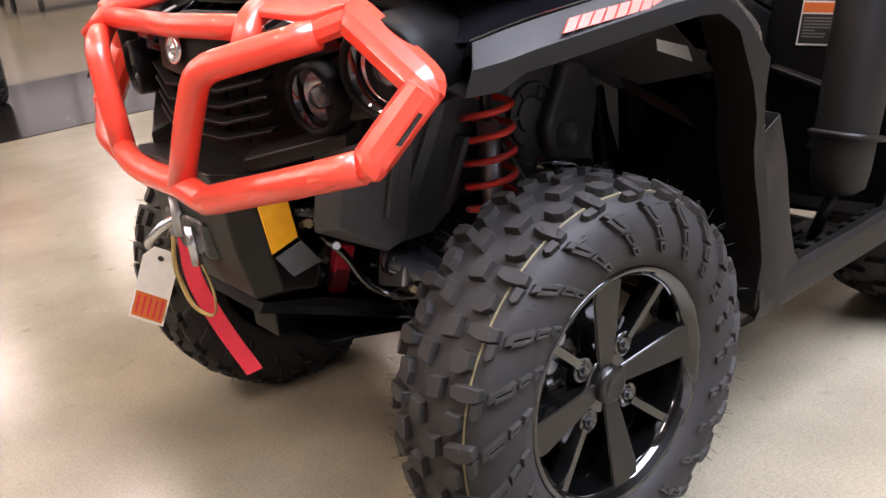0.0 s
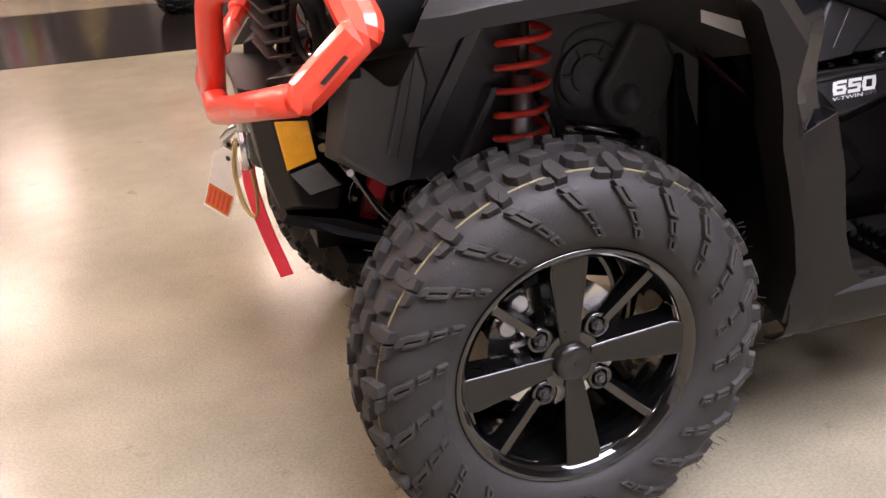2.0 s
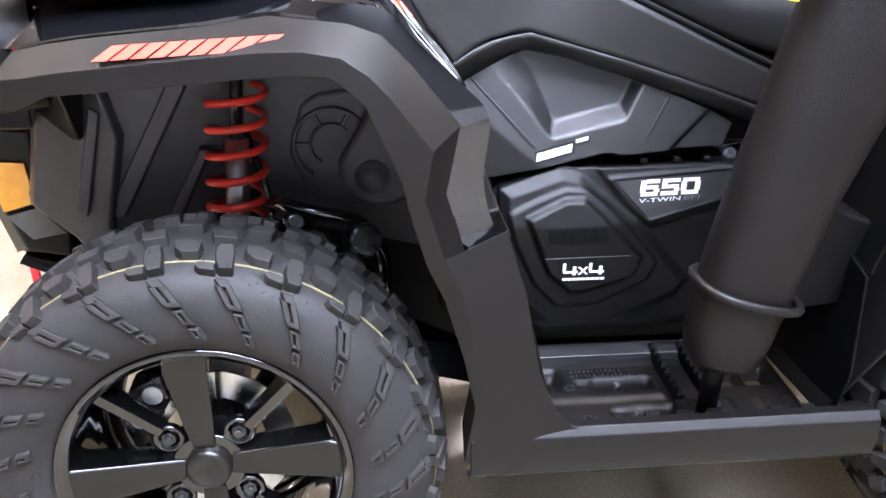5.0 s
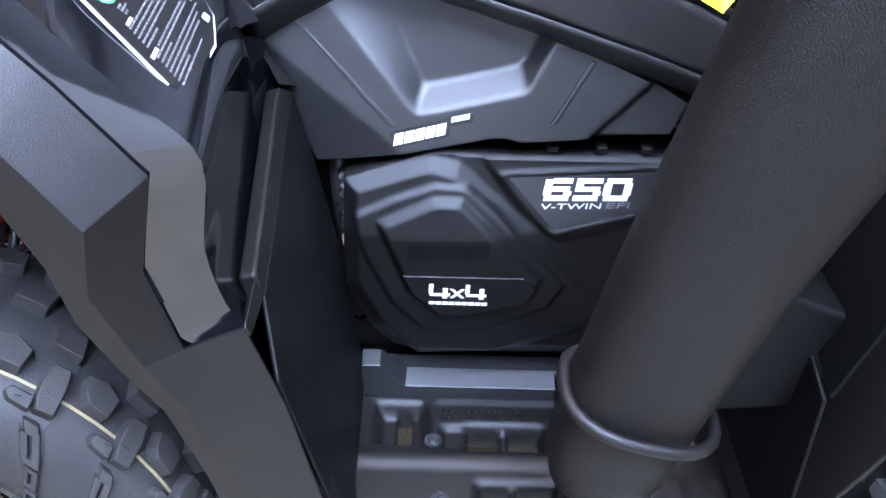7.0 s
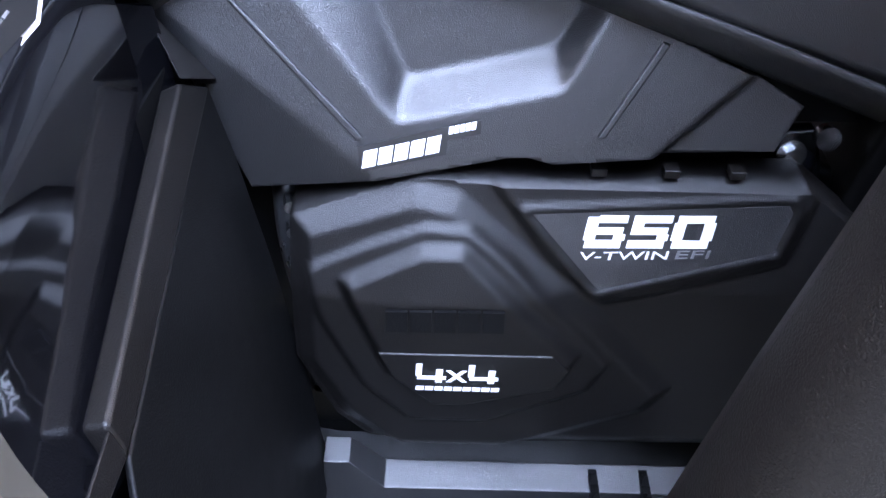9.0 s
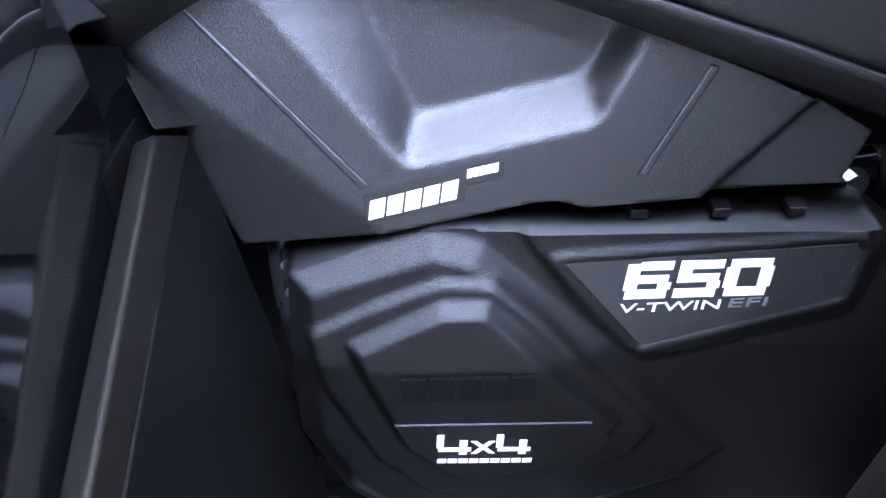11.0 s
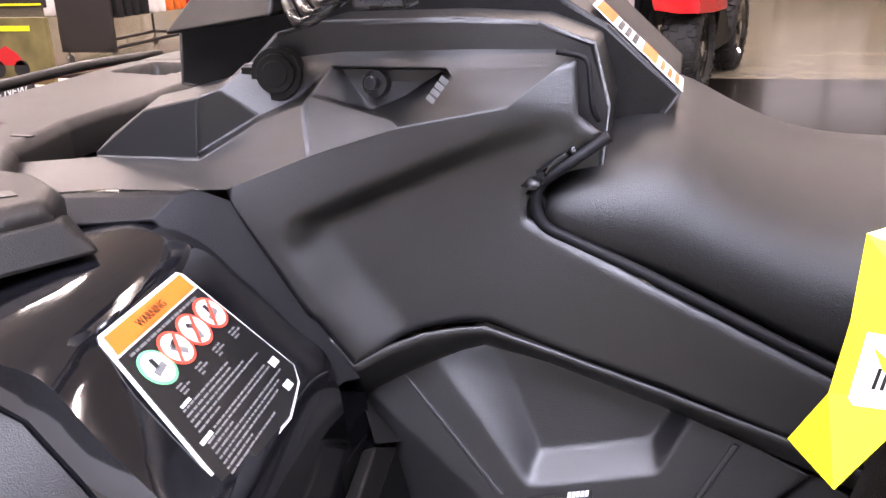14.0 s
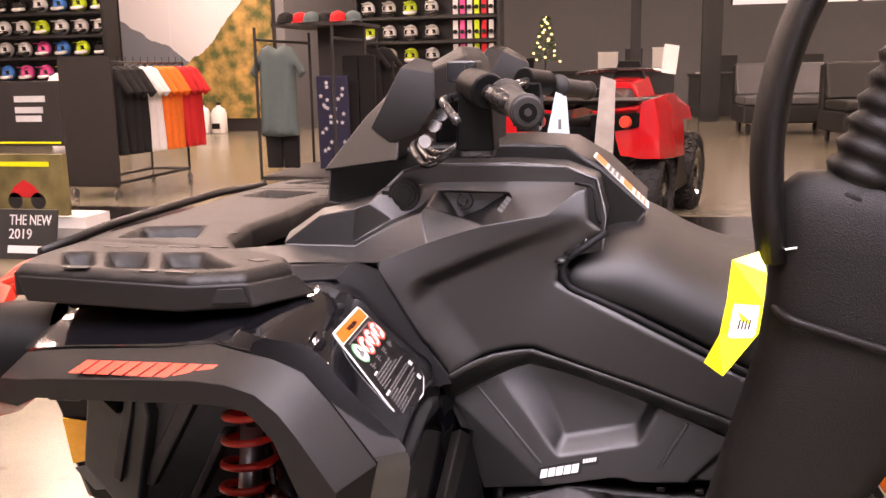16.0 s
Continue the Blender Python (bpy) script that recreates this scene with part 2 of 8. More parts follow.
# ---- the showroom ----
def floor_material(name, base, dark, rough):
    m = mat(name, base, rough, 0, 3.0, 0.12, 0, rough_vary=0.06, spec=0.22)
    nt = m.node_tree
    b = nt.nodes["Principled BSDF"]
    old = b.inputs["Base Color"].links[0].from_socket
    co = nt.nodes["Texture Coordinate"]
    n = nt.nodes.new("ShaderNodeTexNoise")
    n.inputs["Scale"].default_value, n.inputs["Detail"].default_value = 160, 3
    v = nt.nodes.new("ShaderNodeTexVoronoi")
    v.inputs["Scale"].default_value = 55
    nt.links.new(co.outputs["Object"], n.inputs["Vector"])
    nt.links.new(co.outputs["Object"], v.inputs["Vector"])
    ramp = nt.nodes.new("ShaderNodeValToRGB")
    ramp.color_ramp.elements[0].position, ramp.color_ramp.elements[1].position = 0.35, 0.62
    ramp.color_ramp.elements[0].color = (0.72, 0.70, 0.68, 1)
    ramp.color_ramp.elements[1].color = (1.08, 1.08, 1.08, 1)
    nt.links.new(n.outputs["Fac"], ramp.inputs["Fac"])
    mx = nt.nodes.new("ShaderNodeMix")
    mx.data_type, mx.blend_type = "RGBA", "MULTIPLY"
    mx.inputs["Factor"].default_value = 0.55
    nt.links.new(old, mx.inputs[6])
    nt.links.new(ramp.outputs["Color"], mx.inputs[7])
    r2 = nt.nodes.new("ShaderNodeValToRGB")
    r2.color_ramp.elements[0].position, r2.color_ramp.elements[1].position = 0.03, 0.10
    r2.color_ramp.elements[0].color, r2.color_ramp.elements[1].color = (*dark, 1), (1, 1, 1, 1)
    nt.links.new(v.outputs["Distance"], r2.inputs["Fac"])
    m2 = nt.nodes.new("ShaderNodeMix")
    m2.data_type, m2.blend_type = "RGBA", "MULTIPLY"
    m2.inputs["Factor"].default_value = 0.5
    nt.links.new(mx.outputs[2], m2.inputs[6])
    nt.links.new(r2.outputs["Color"], m2.inputs[7])
    cloud = nt.nodes.new("ShaderNodeTexNoise")
    cloud.inputs["Scale"].default_value, cloud.inputs["Detail"].default_value, cloud.inputs["Roughness"].default_value = 1.6, 7, 0.68
    fleck = nt.nodes.new("ShaderNodeTexNoise")
    fleck.inputs["Scale"].default_value, fleck.inputs["Detail"].default_value = 11, 4
    last = m2.outputs[2]
    for node, lo, hi, c0, c1, fac in ((cloud, 0.36, 0.66, (0.76, 0.76, 0.72), (1.08, 1.07, 1.04), 0.8), (fleck, 0.27, 0.34, (0.60, 0.55, 0.50), (1, 1, 1), 0.5)):
        nt.links.new(co.outputs["Object"], node.inputs["Vector"])
        rp = nt.nodes.new("ShaderNodeValToRGB")
        rp.color_ramp.elements[0].position, rp.color_ramp.elements[1].position = lo, hi
        rp.color_ramp.elements[0].color, rp.color_ramp.elements[1].color = (*c0, 1), (*c1, 1)
        nt.links.new(node.outputs["Fac"], rp.inputs["Fac"])
        mm = nt.nodes.new("ShaderNodeMix")
        mm.data_type, mm.blend_type = "RGBA", "MULTIPLY"
        mm.inputs["Factor"].default_value = fac
        nt.links.new(last, mm.inputs[6])
        nt.links.new(rp.outputs["Color"], mm.inputs[7])
        last = mm.outputs[2]
    nt.links.new(last, b.inputs["Base Color"])
    return m


FLOOR = floor_material("polished_concrete", (0.232, 0.207, 0.156), (0.55, 0.5, 0.45), 0.19)
FLOOR_DARK = floor_material("dark_polished_tile", (0.012, 0.010, 0.010), (0.6, 0.6, 0.6), 0.16)
FLOOR_DARK.node_tree.nodes["Principled BSDF"].inputs["Specular IOR Level"].default_value = 0.25
WALL = mat("grey_wall_paint", (0.20, 0.20, 0.21), 0.7, 0, 4, 0.06, 0.2, 200)
WALL_LIGHT = mat("pale_wall_paint", (0.55, 0.54, 0.52), 0.7, 0, 4, 0.06, 0.2, 200)
CEIL = mat("pale_ceiling", (0.5, 0.5, 0.5), 0.8, 0, 3, 0.08)
TUBE_GLOW = glow("lamp_tubes", (1.0, 0.93, 0.82), LAMP_POWER)
SKY_GLOW = glow("daylight_outside", (1.0, 0.98, 0.95), WINDOW_GLOW)

X0, X1, Y0, Y1, ZC = -13.0, 15.0, -6.0, 26.0, 5.6


def structure(name, bm, material, bevel=0.0):
    return tagged(part(name, bm, material, bevel=bevel), kind="structure")


structure("floor", box_bm(X0, X1, Y0, Y1, -0.2, 0.0), FLOOR)
structure("floor_strip", box_bm(X0, X1, 4.2, 6.45, -0.1, 0.004), FLOOR_DARK)
# ceiling left open for the added skylight
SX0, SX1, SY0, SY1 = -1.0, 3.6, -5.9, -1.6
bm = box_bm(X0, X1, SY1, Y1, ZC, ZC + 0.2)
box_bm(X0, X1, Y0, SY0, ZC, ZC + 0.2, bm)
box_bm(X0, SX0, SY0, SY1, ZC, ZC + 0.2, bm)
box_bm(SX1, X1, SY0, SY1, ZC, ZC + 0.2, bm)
structure("ceiling", bm, CEIL)
structure("wall_west", box_bm(X0 - 0.2, X0, Y0, Y1, 0, ZC), WALL)
structure("wall_east", box_bm(X1, X1 + 0.2, Y0, Y1, 0, ZC), WALL_LIGHT)
# unseen wall, kept dark so upright panels reflect little
structure("wall_south", box_bm(X0, X1, Y0 - 0.2, Y0, 0, ZC), mat("unseen_dark_wall", (0.06, 0.06, 0.062), 0.7, 0, 4, 0.06, 0.2, 200))
# unseen pale board, added to reflect light onto the side panels
structure("trim", box_bm(X0, X1, Y0, Y0 + 0.03, 0.0, 1.25), mat("white_reflector_board", (0.52, 0.54, 0.58), 0.5, 0, 4, 0.06, 0.2, 200))
# unseen skylight, added over the aisle the camera walks to light the panels
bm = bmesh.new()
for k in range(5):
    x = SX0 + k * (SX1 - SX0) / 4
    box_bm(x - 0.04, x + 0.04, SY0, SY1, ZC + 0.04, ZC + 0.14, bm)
structure("added_skylight_bars", bm, DARKMETAL)
structure("added_cool_backdrop", box_bm(SX0 - 0.6, SX1 + 0.6, SY0 - 0.6, SY1 + 0.6, ZC + 0.7, ZC + 0.72), glow("added_cool_glow", (0.72, 0.86, 1.0), COOL_FILL_GLOW))
# far wall with a high window band
bm = bmesh.new()
box_bm(X0, X1, Y1, Y1 + 0.2, 0, 2.9, bm)
box_bm(X0, 2.6, Y1, Y1 + 0.2, 2.9, ZC, bm)
box_bm(11.0, X1, Y1, Y1 + 0.2, 2.9, ZC, bm)
box_bm(2.6, 11.0, Y1, Y1 + 0.2, 4.7, ZC, bm)
structure("wall_north", bm, WALL)
bm = bmesh.new()
for k in range(6):
    x = 2.6 + k * 8.4 / 5
    box_bm(x - 0.05, x + 0.05, Y1 + 0.03, Y1 + 0.12, 2.9, 4.7, bm)
structure("window_1", bm, DARKMETAL)
structure("backdrop", box_bm(2.0, 11.6, Y1 + 0.8, Y1 + 0.82, 2.2, 5.3), SKY_GLOW)


def ceiling_light(x, y, tubes):
    t = thing("ceiling_light", (x, y, ZC - 0.25), "white strip light hung below the showroom ceiling", "ceiling light", "ceiling strip lights")
    bm = box_bm(x - 0.62, x + 0.62, y - 0.17, y + 0.17, ZC - 0.24, ZC - 0.19)
    for dx in (-0.5, 0.5):
        box_bm(x + dx - 0.01, x + dx + 0.01, y - 0.01, y + 0.01, ZC - 0.19, ZC, bm)
    part("housing", bm, GREYPLASTIC, t)
    part("diffuser", box_bm(x - 0.6, x + 0.6, y - 0.15, y + 0.15, ZC - 0.262, ZC - 0.241), tubes, t, "glowing white diffuser")
    return t


for lx in (-8.2, -3.4, 1.2, 5.8, 10.6):
    for ly in (0.6, 3.6, 7.8, 13.0, 18.6):
        ceiling_light(lx, ly, TUBE_GLOW)
# unseen extra strip lights, added to brighten the front end, clothes racks and mural
for lx, ly in ((-3.4, -1.8), (-8.2, -1.8), (-8.2, 5.7), (-5.8, 5.7), (-5.8, 10.4), (-8.2, 10.4), (-8.8, 15.8), (-5.8, 15.8)):
    ceiling_light(lx, ly, TUBE_GLOW)


# ---- the quad bike ----
atv = thing("quad_bike", (0.65, 0.0, 0.0), "black four-wheel quad bike with red front bumper and springs", "quad bike")


def P(name, bm, material, label="", parent=None, **kw):
    return part(name, bm, material, parent or atv, label, **kw)


# wheels
TYRE = ((0.196, 0.78), (0.206, 0.90), (0.230, 1.00), (0.258, 1.02), (0.284, 0.97), (0.303, 0.85), (0.314, 0.66), (0.320, 0.36), (0.3215, 0.0))


def tyre_skin(width):
    """The tyre's half section: for a way s along it from the bead, and a height h over it, radius and distance from the middle."""
    pts = [(r, y * width / 2) for r, y in TYRE]
    at = [0.0]
    for p, q in zip(pts, pts[1:]):
        at.append(at[-1] + math.dist(p, q))

    def skin(s, h=0.0):
        s = max(0.0, min(at[-1] - 1e-6, s))
        i = max(k for k in range(len(at) - 1) if at[k] <= s)
        f = (s - at[i]) / (at[i + 1] - at[i])
        (r0, y0), (r1, y1) = pts[i], pts[i + 1]
        n = math.hypot(r1 - r0, y1 - y0)
        return r0 + (r1 - r0) * f + h * (y0 - y1) / n, y0 + (y1 - y0) * f + h * (r1 - r0) / n
    return skin, at[-1]


def rest(bm, low=-0.3205):
    """Flatten what would go below the ground the wheel stands on."""
    for v in bm.verts:
        v.co.z = max(v.co.z, low)
    return bm


def tyre_mesh(width, mirror):
    prof = [(r, -y * width / 2) for r, y in TYRE]
    prof = prof + [(r, -y) for r, y in prof[-2::-1]]
    bm = lathe(prof, sides=96)
    tidy(bm)
    return rest(bm)


def tread_mesh(width):
    """Staggered knobs on the crown and shoulders, and stepped slotted bars down both sidewalls."""
    bm = bmesh.new()
    skin, full = tyre_skin(width)
    n = 23
    d = 2 * math.pi / n
    rnd = random.Random(12)

    def lug(poly, ang, side, h, foot=0.0, draft=0.86):
        """poly: places (way from the bead, way round) on the skin; side: -1 or 1 in y."""
        cs, ct = sum(p[0] for p in poly) / len(poly), sum(p[1] for p in poly) / len(poly)

        def at(s_, t_, hh):
            r, y = skin(s_, hh)
            a = ang + t_ / 0.30
            return bm.verts.new((r * math.cos(a), side * y, r * math.sin(a)))
        low = [at(a, b, -0.003 + foot) for a, b in poly]
        top = [at(cs + (a - cs) * draft, ct + (b - ct) * draft, h) for a, b in poly]
        bm.faces.new(top)
        k = len(poly)
        for i in range(k):
            bm.faces.new((low[i], low[(i + 1) % k], top[(i + 1) % k], top[i]))

    for k in range(n):
        for side in (-1, 1):
            a = d * k + (0 if side < 0 else d / 2)

            def bar(s0, s1, t0, t1, h, foot=0.0):
                """A piece of the slanted sidewall bar."""
                lean = 0.80
                lug([(s0, t0 + lean * (s0 - 0.10)), (s0, t1 + lean * (s0 - 0.10)), (s1, t1 + lean * (s1 - 0.10)), (s1, t0 + lean * (s1 - 0.10))], a, side, h, foot, 0.92)
            # sidewall bar: pointed head with a slit, then a slit tail in two short pieces
            bar(0.040, 0.114, -0.011, 0.011, 0.0026)
            bar(0.087, 0.114, -0.012, -0.0014, 0.0104)
            bar(0.087, 0.110, 0.0010, 0.011, 0.0096)
            bar(0.107, 0.119, -0.011, 0.006, 0.0100)
            bar(0.084, 0.091, -0.012, 0.011, 0.0094)
            for s0, s1 in ((0.040, 0.056), (0.061, 0.080)):
                bar(s0, s1, -0.010, -0.0012, 0.0082)
                bar(s0, s1, 0.0014, 0.009, 0.0076)
                bar(s0, s0 + 0.004, -0.010, 0.009, 0.0076)
                bar(s1 - 0.004, s1, -0.010, 0.009, 0.0076)
            # hooked shoulder knob across the mould line, and a broad crown knob between two of them
            w_ = rnd.uniform(-0.0015, 0.0015)
            lug([(0.124, -0.002), (0.122, 0.016), (0.134, 0.021), (0.150, 0.024), (0.170, 0.020), (0.172, 0.004), (0.150, 0.000)], a, side, 0.0150 + w_, draft=0.88)
            lug([(0.121, 0.018), (0.123, 0.040), (0.130, 0.046), (0.137, 0.042), (0.136, 0.020)], a, side, 0.0128 + w_, draft=0.88)
            lug([(0.146, 0.040), (0.146, 0.062), (0.158, 0.072), (0.176, 0.074), (0.178, 0.056), (0.170, 0.038)], a, side, 0.0140 - w_, draft=0.90)
            lug([(0.184, 0.000), (0.184, 0.030), (full - 0.003, 0.036), (full - 0.003, 0.004)], a, side, 0.0135, draft=0.92)
    bmesh.ops.recalc_face_normals(bm, faces=bm.faces)
    return rest(bm)


def whisker_mesh(width):
    bm = bmesh.new()
    rnd = random.Random(4)
    skin, full = tyre_skin(width)
    for k in range(230):
        a = rnd.uniform(0, 2 * math.pi)
        side = rnd.choice((-1, 1))
        s_ = rnd.uniform(0.104, 0.150)
        r, y = skin(s_, 0.010)
        r2, y2 = skin(s_ + rnd.uniform(-0.008, 0.004), 0.010 + rnd.uniform(0.008, 0.018))
        a2 = a + rnd.uniform(-0.02, 0.02)
        tube([(r * math.cos(a), side * y, r * math.sin(a)), (r2 * math.cos(a2), side * y2, r2 * math.sin(a2))], 0.0005, bm, 3)
    return rest(bm)


def wheel(cx, cy, cz, width, out, spin=0.0, name="wheel"):
    """A gloss black alloy wheel with four broad and four thin spokes; out: the side its face looks to (-1 or 1 in y)."""
    face = out * (width / 2 - 0.020)
    o = out

    def rot(x, y, z):
        c, s = math.cos(spin), math.sin(spin)
        return (x * c - z * s, y, x * s + z * c)

    # open barrel with a stepped, rounded lip
    prof = [(0.150, face - o * 0.185), (0.172, face - o * 0.18), (0.176, face - o * 0.16), (0.170, face - o * 0.10), (0.174, face - o * 0.05), (0.180, face - o * 0.018), (0.183, face - o * 0.004), (0.187, face - o * 0.002), (0.192, face + o * 0.005), (0.198, face + o * 0.008), (0.202, face + o * 0.003), (0.202, face - o * 0.012), (0.190, face - o * 0.03)]
    rim = P(name, lathe(prof, sides=80), RIMPAINT, "gloss black alloy wheel on a chunky tyre", at=(cx, cy, cz), smooth=True)
    for k in range(4):
        a = math.pi / 2 * k
        c, s = math.cos(a), math.sin(a)

        def sp(u, v, y):
            return rot(u * c - v * s, y, u * s + v * c)
        # broad spoke: satin face, gloss flanks that slope away on both sides
        front = [(0.188, -0.030), (0.188, 0.026), (0.165, 0.031), (0.070, 0.021), (0.034, 0.016), (0.030, -0.014), (0.060, -0.017), (0.150, -0.026)]
        deep = [0.004 + 0.020 * (0.188 - u) / 0.16 for u, v in front]
        bm = loft([[sp(u, v, face - o * q) for (u, v), q in zip(front, deep)], [sp(u, v * 0.98, face - o * (q + 0.004)) for (u, v), q in zip(front, deep)]])
        spoke = part("spoke", bm, RIMFACE, rim, "broad satin black spoke", bevel=0.0015)
        bm = loft([[sp(u, v * 0.99, face - o * (q + 0.003)) for (u, v), q in zip(front, deep)], [sp(u, v * 1.22 + 0.003, face - o * (q + 0.034)) for (u, v), q in zip(front, deep)], [sp(u, v * 1.0, face - o * 0.062) for u, v in front]])
        part("spoke_flank", bm, RIMPAINT, spoke, bevel=0.002)
        # thin spoke from the nut pocket out to the rim
        ang = radians(42)
        thin = [(u * math.cos(ang) - v * math.sin(ang), u * math.sin(ang) + v * math.cos(ang)) for u, v in ((0.184, -0.004), (0.184, 0.010), (0.082, 0.007), (0.082, -0.006))]
        wide = [(u * math.cos(ang) - v * math.sin(ang), u * math.sin(ang) + v * math.cos(ang)) for u, v in ((0.182, -0.012), (0.182, 0.018), (0.080, 0.014), (0.080, -0.012))]
        bm = loft([[sp(u, v, face - o * (0.012 + 0.014 * (k_ > 1))) for k_, (u, v) in enumerate(thin)], [sp(u, v, face - o * 0.040) for u, v in wide], [sp(u, v, face - o * 0.056) for u, v in thin]])
        part("thin_spoke", bm, RIMPAINT, rim, bevel=0.0012)
        nx, nz = 0.068 * math.cos(a + math.pi / 4), 0.068 * math.sin(a + math.pi / 4)
        pocket = lathe([(0.020, 0.0), (0.022, 0.012), (0.0165, 0.014), (0.0145, 0.004), (0.001, 0.004)], sides=20, m=Matrix.Translation(rot(nx, face - o * 0.042, nz)) @ Matrix.Diagonal((1, o, 1, 1)))
        part("nut_pocket", pocket, RIMPAINT, rim, smooth=True)
        bm = disc(rot(nx, face - o * 0.039, nz), (0, o, 0), 0.0105, 0.010, sides=6)
        disc(rot(nx, face - o * 0.030, nz), (0, o, 0), 0.0062, 0.008, bm, sides=12)
        part("lug_nut", bm, DARKMETAL, rim, bevel=0.001)
        # valve-side wedge between broad spoke and rim
        wedge = [(0.184, 0.032), (0.176, 0.060), (0.168, 0.056), (0.172, 0.032)]
        part("rim_web", loft([[sp(u, v, face - o * 0.014) for u, v in wedge], [sp(u, v, face - o * 0.045) for u, v in wedge]]), RIMPAINT, rim, bevel=0.002)
    bm = disc((0, face - o * 0.065, 0), (0, o, 0), 0.060, 0.038, sides=40, r2=0.050)
    part("hub", bm, RIMPAINT, rim, bevel=0.003)
    bm = lathe([(0.034, face - o * 0.034), (0.031, face - o * 0.017), (0.028, face - o * 0.013), (0.021, face - o * 0.011), (0.019, face - o * 0.013), (0.001, face - o * 0.013)], sides=36)
    part("hub_cap", bm, RIMFACE, rim, smooth=True)
    part("tyre", tyre_mesh(width, False), RUBBER, rim, "black knobbly off-road tyre", smooth=True)
    part("tread", tread_mesh(width), RUBBER_WORN, rim, "slotted rubber tread blocks", bevel=0.0016, segs=1)
    part("mould_line", lathe([(0.3142, -width * 0.334), (0.3158, -width * 0.322)], sides=72), MOULD, rim, "thin ochre mould line")
    tagged(part("whisker_fringe", whisker_mesh(width), RUBBER, rim), kind="stuff")
    # raised brand writing on the sidewall as plain bars
    skin, full = tyre_skin(width)
    for k in range(13):
        if k == 10:
            continue
        a0 = radians(226 - k * 6.2)
        quad = []
        for s_, da in ((0.014, 0.0), (0.014, -0.075), (0.036, -0.072), (0.036, 0.0)):
            r, y = skin(s_, 0.0007)
            quad.append((r * math.cos(a0 + da), o * y, r * math.sin(a0 + da)))
        part("sidewall_bar", slab(quad, (0, -o * 0.003, 0)), RUBBER, rim, bevel=0.0006, segs=1)
    part("hub_carrier", disc((0, face - o * 0.13, 0), (0, -o, 0), 0.055, 0.05, sides=28), DARKMETAL, rim)
    # drilled brake disc and caliper behind the spokes
    bm = lathe([(0.074, face - o * 0.086), (0.116, face - o * 0.086), (0.116, face - o * 0.090), (0.074, face - o * 0.090)], sides=48)
    bd = part("brake_disc", bm, CHROME, rim, "bright steel brake disc")
    for k in range(12):
        a = k * math.pi / 6
        part("drill_hole", disc((0.095 * math.cos(a), face - o * 0.0855, 0.095 * math.sin(a)), (0, -o, 0), 0.004, 0.002, sides=10), BLACKPRINT, bd)
    for k in range(5):
        a = k * 2 * math.pi / 5 + 0.3
        p, q = (0.05 * math.cos(a), face - o * 0.088, 0.05 * math.sin(a)), (0.08 * math.cos(a + 0.2), face - o * 0.088, 0.08 * math.sin(a + 0.2))
        part("disc_arm", tube([p, q], 0.007, sides=8), CHROME, bd)
    bm = slab([(-0.125, face - o * 0.066, 0.040), (-0.080, face - o * 0.066, 0.030), (-0.050, face - o * 0.066, 0.085), (-0.060, face - o * 0.066, 0.125), (-0.105, face - o * 0.066, 0.105)], (0, -o * 0.05, 0))
    cal = part("brake_caliper", bm, DARKMETAL, rim, bevel=0.006)
    for x, z in ((-0.092, 0.06), (-0.072, 0.098)):
        part("caliper_piston", disc((x, face - o * 0.066, z), (0, o, 0), 0.015, 0.009, sides=20), ALU, cal, bevel=0.002)
    part("caliper_bolt", disc((-0.108, face - o * 0.066, 0.082), (0, o, 0), 0.006, 0.010, sides=6), CHROME, cal)
    return rim


TW = 0.215
wheel(0.0, -0.492, 0.322, TW, -1, radians(4), "front_wheel")
wheel(0.0, 0.492, 0.322, TW, 1, radians(31), "front_wheel")
wheel(1.295, -0.470, 0.322, 0.255, -1, radians(20), "rear_wheel")
wheel(1.295, 0.470, 0.322, 0.255, 1, radians(50), "rear_wheel")

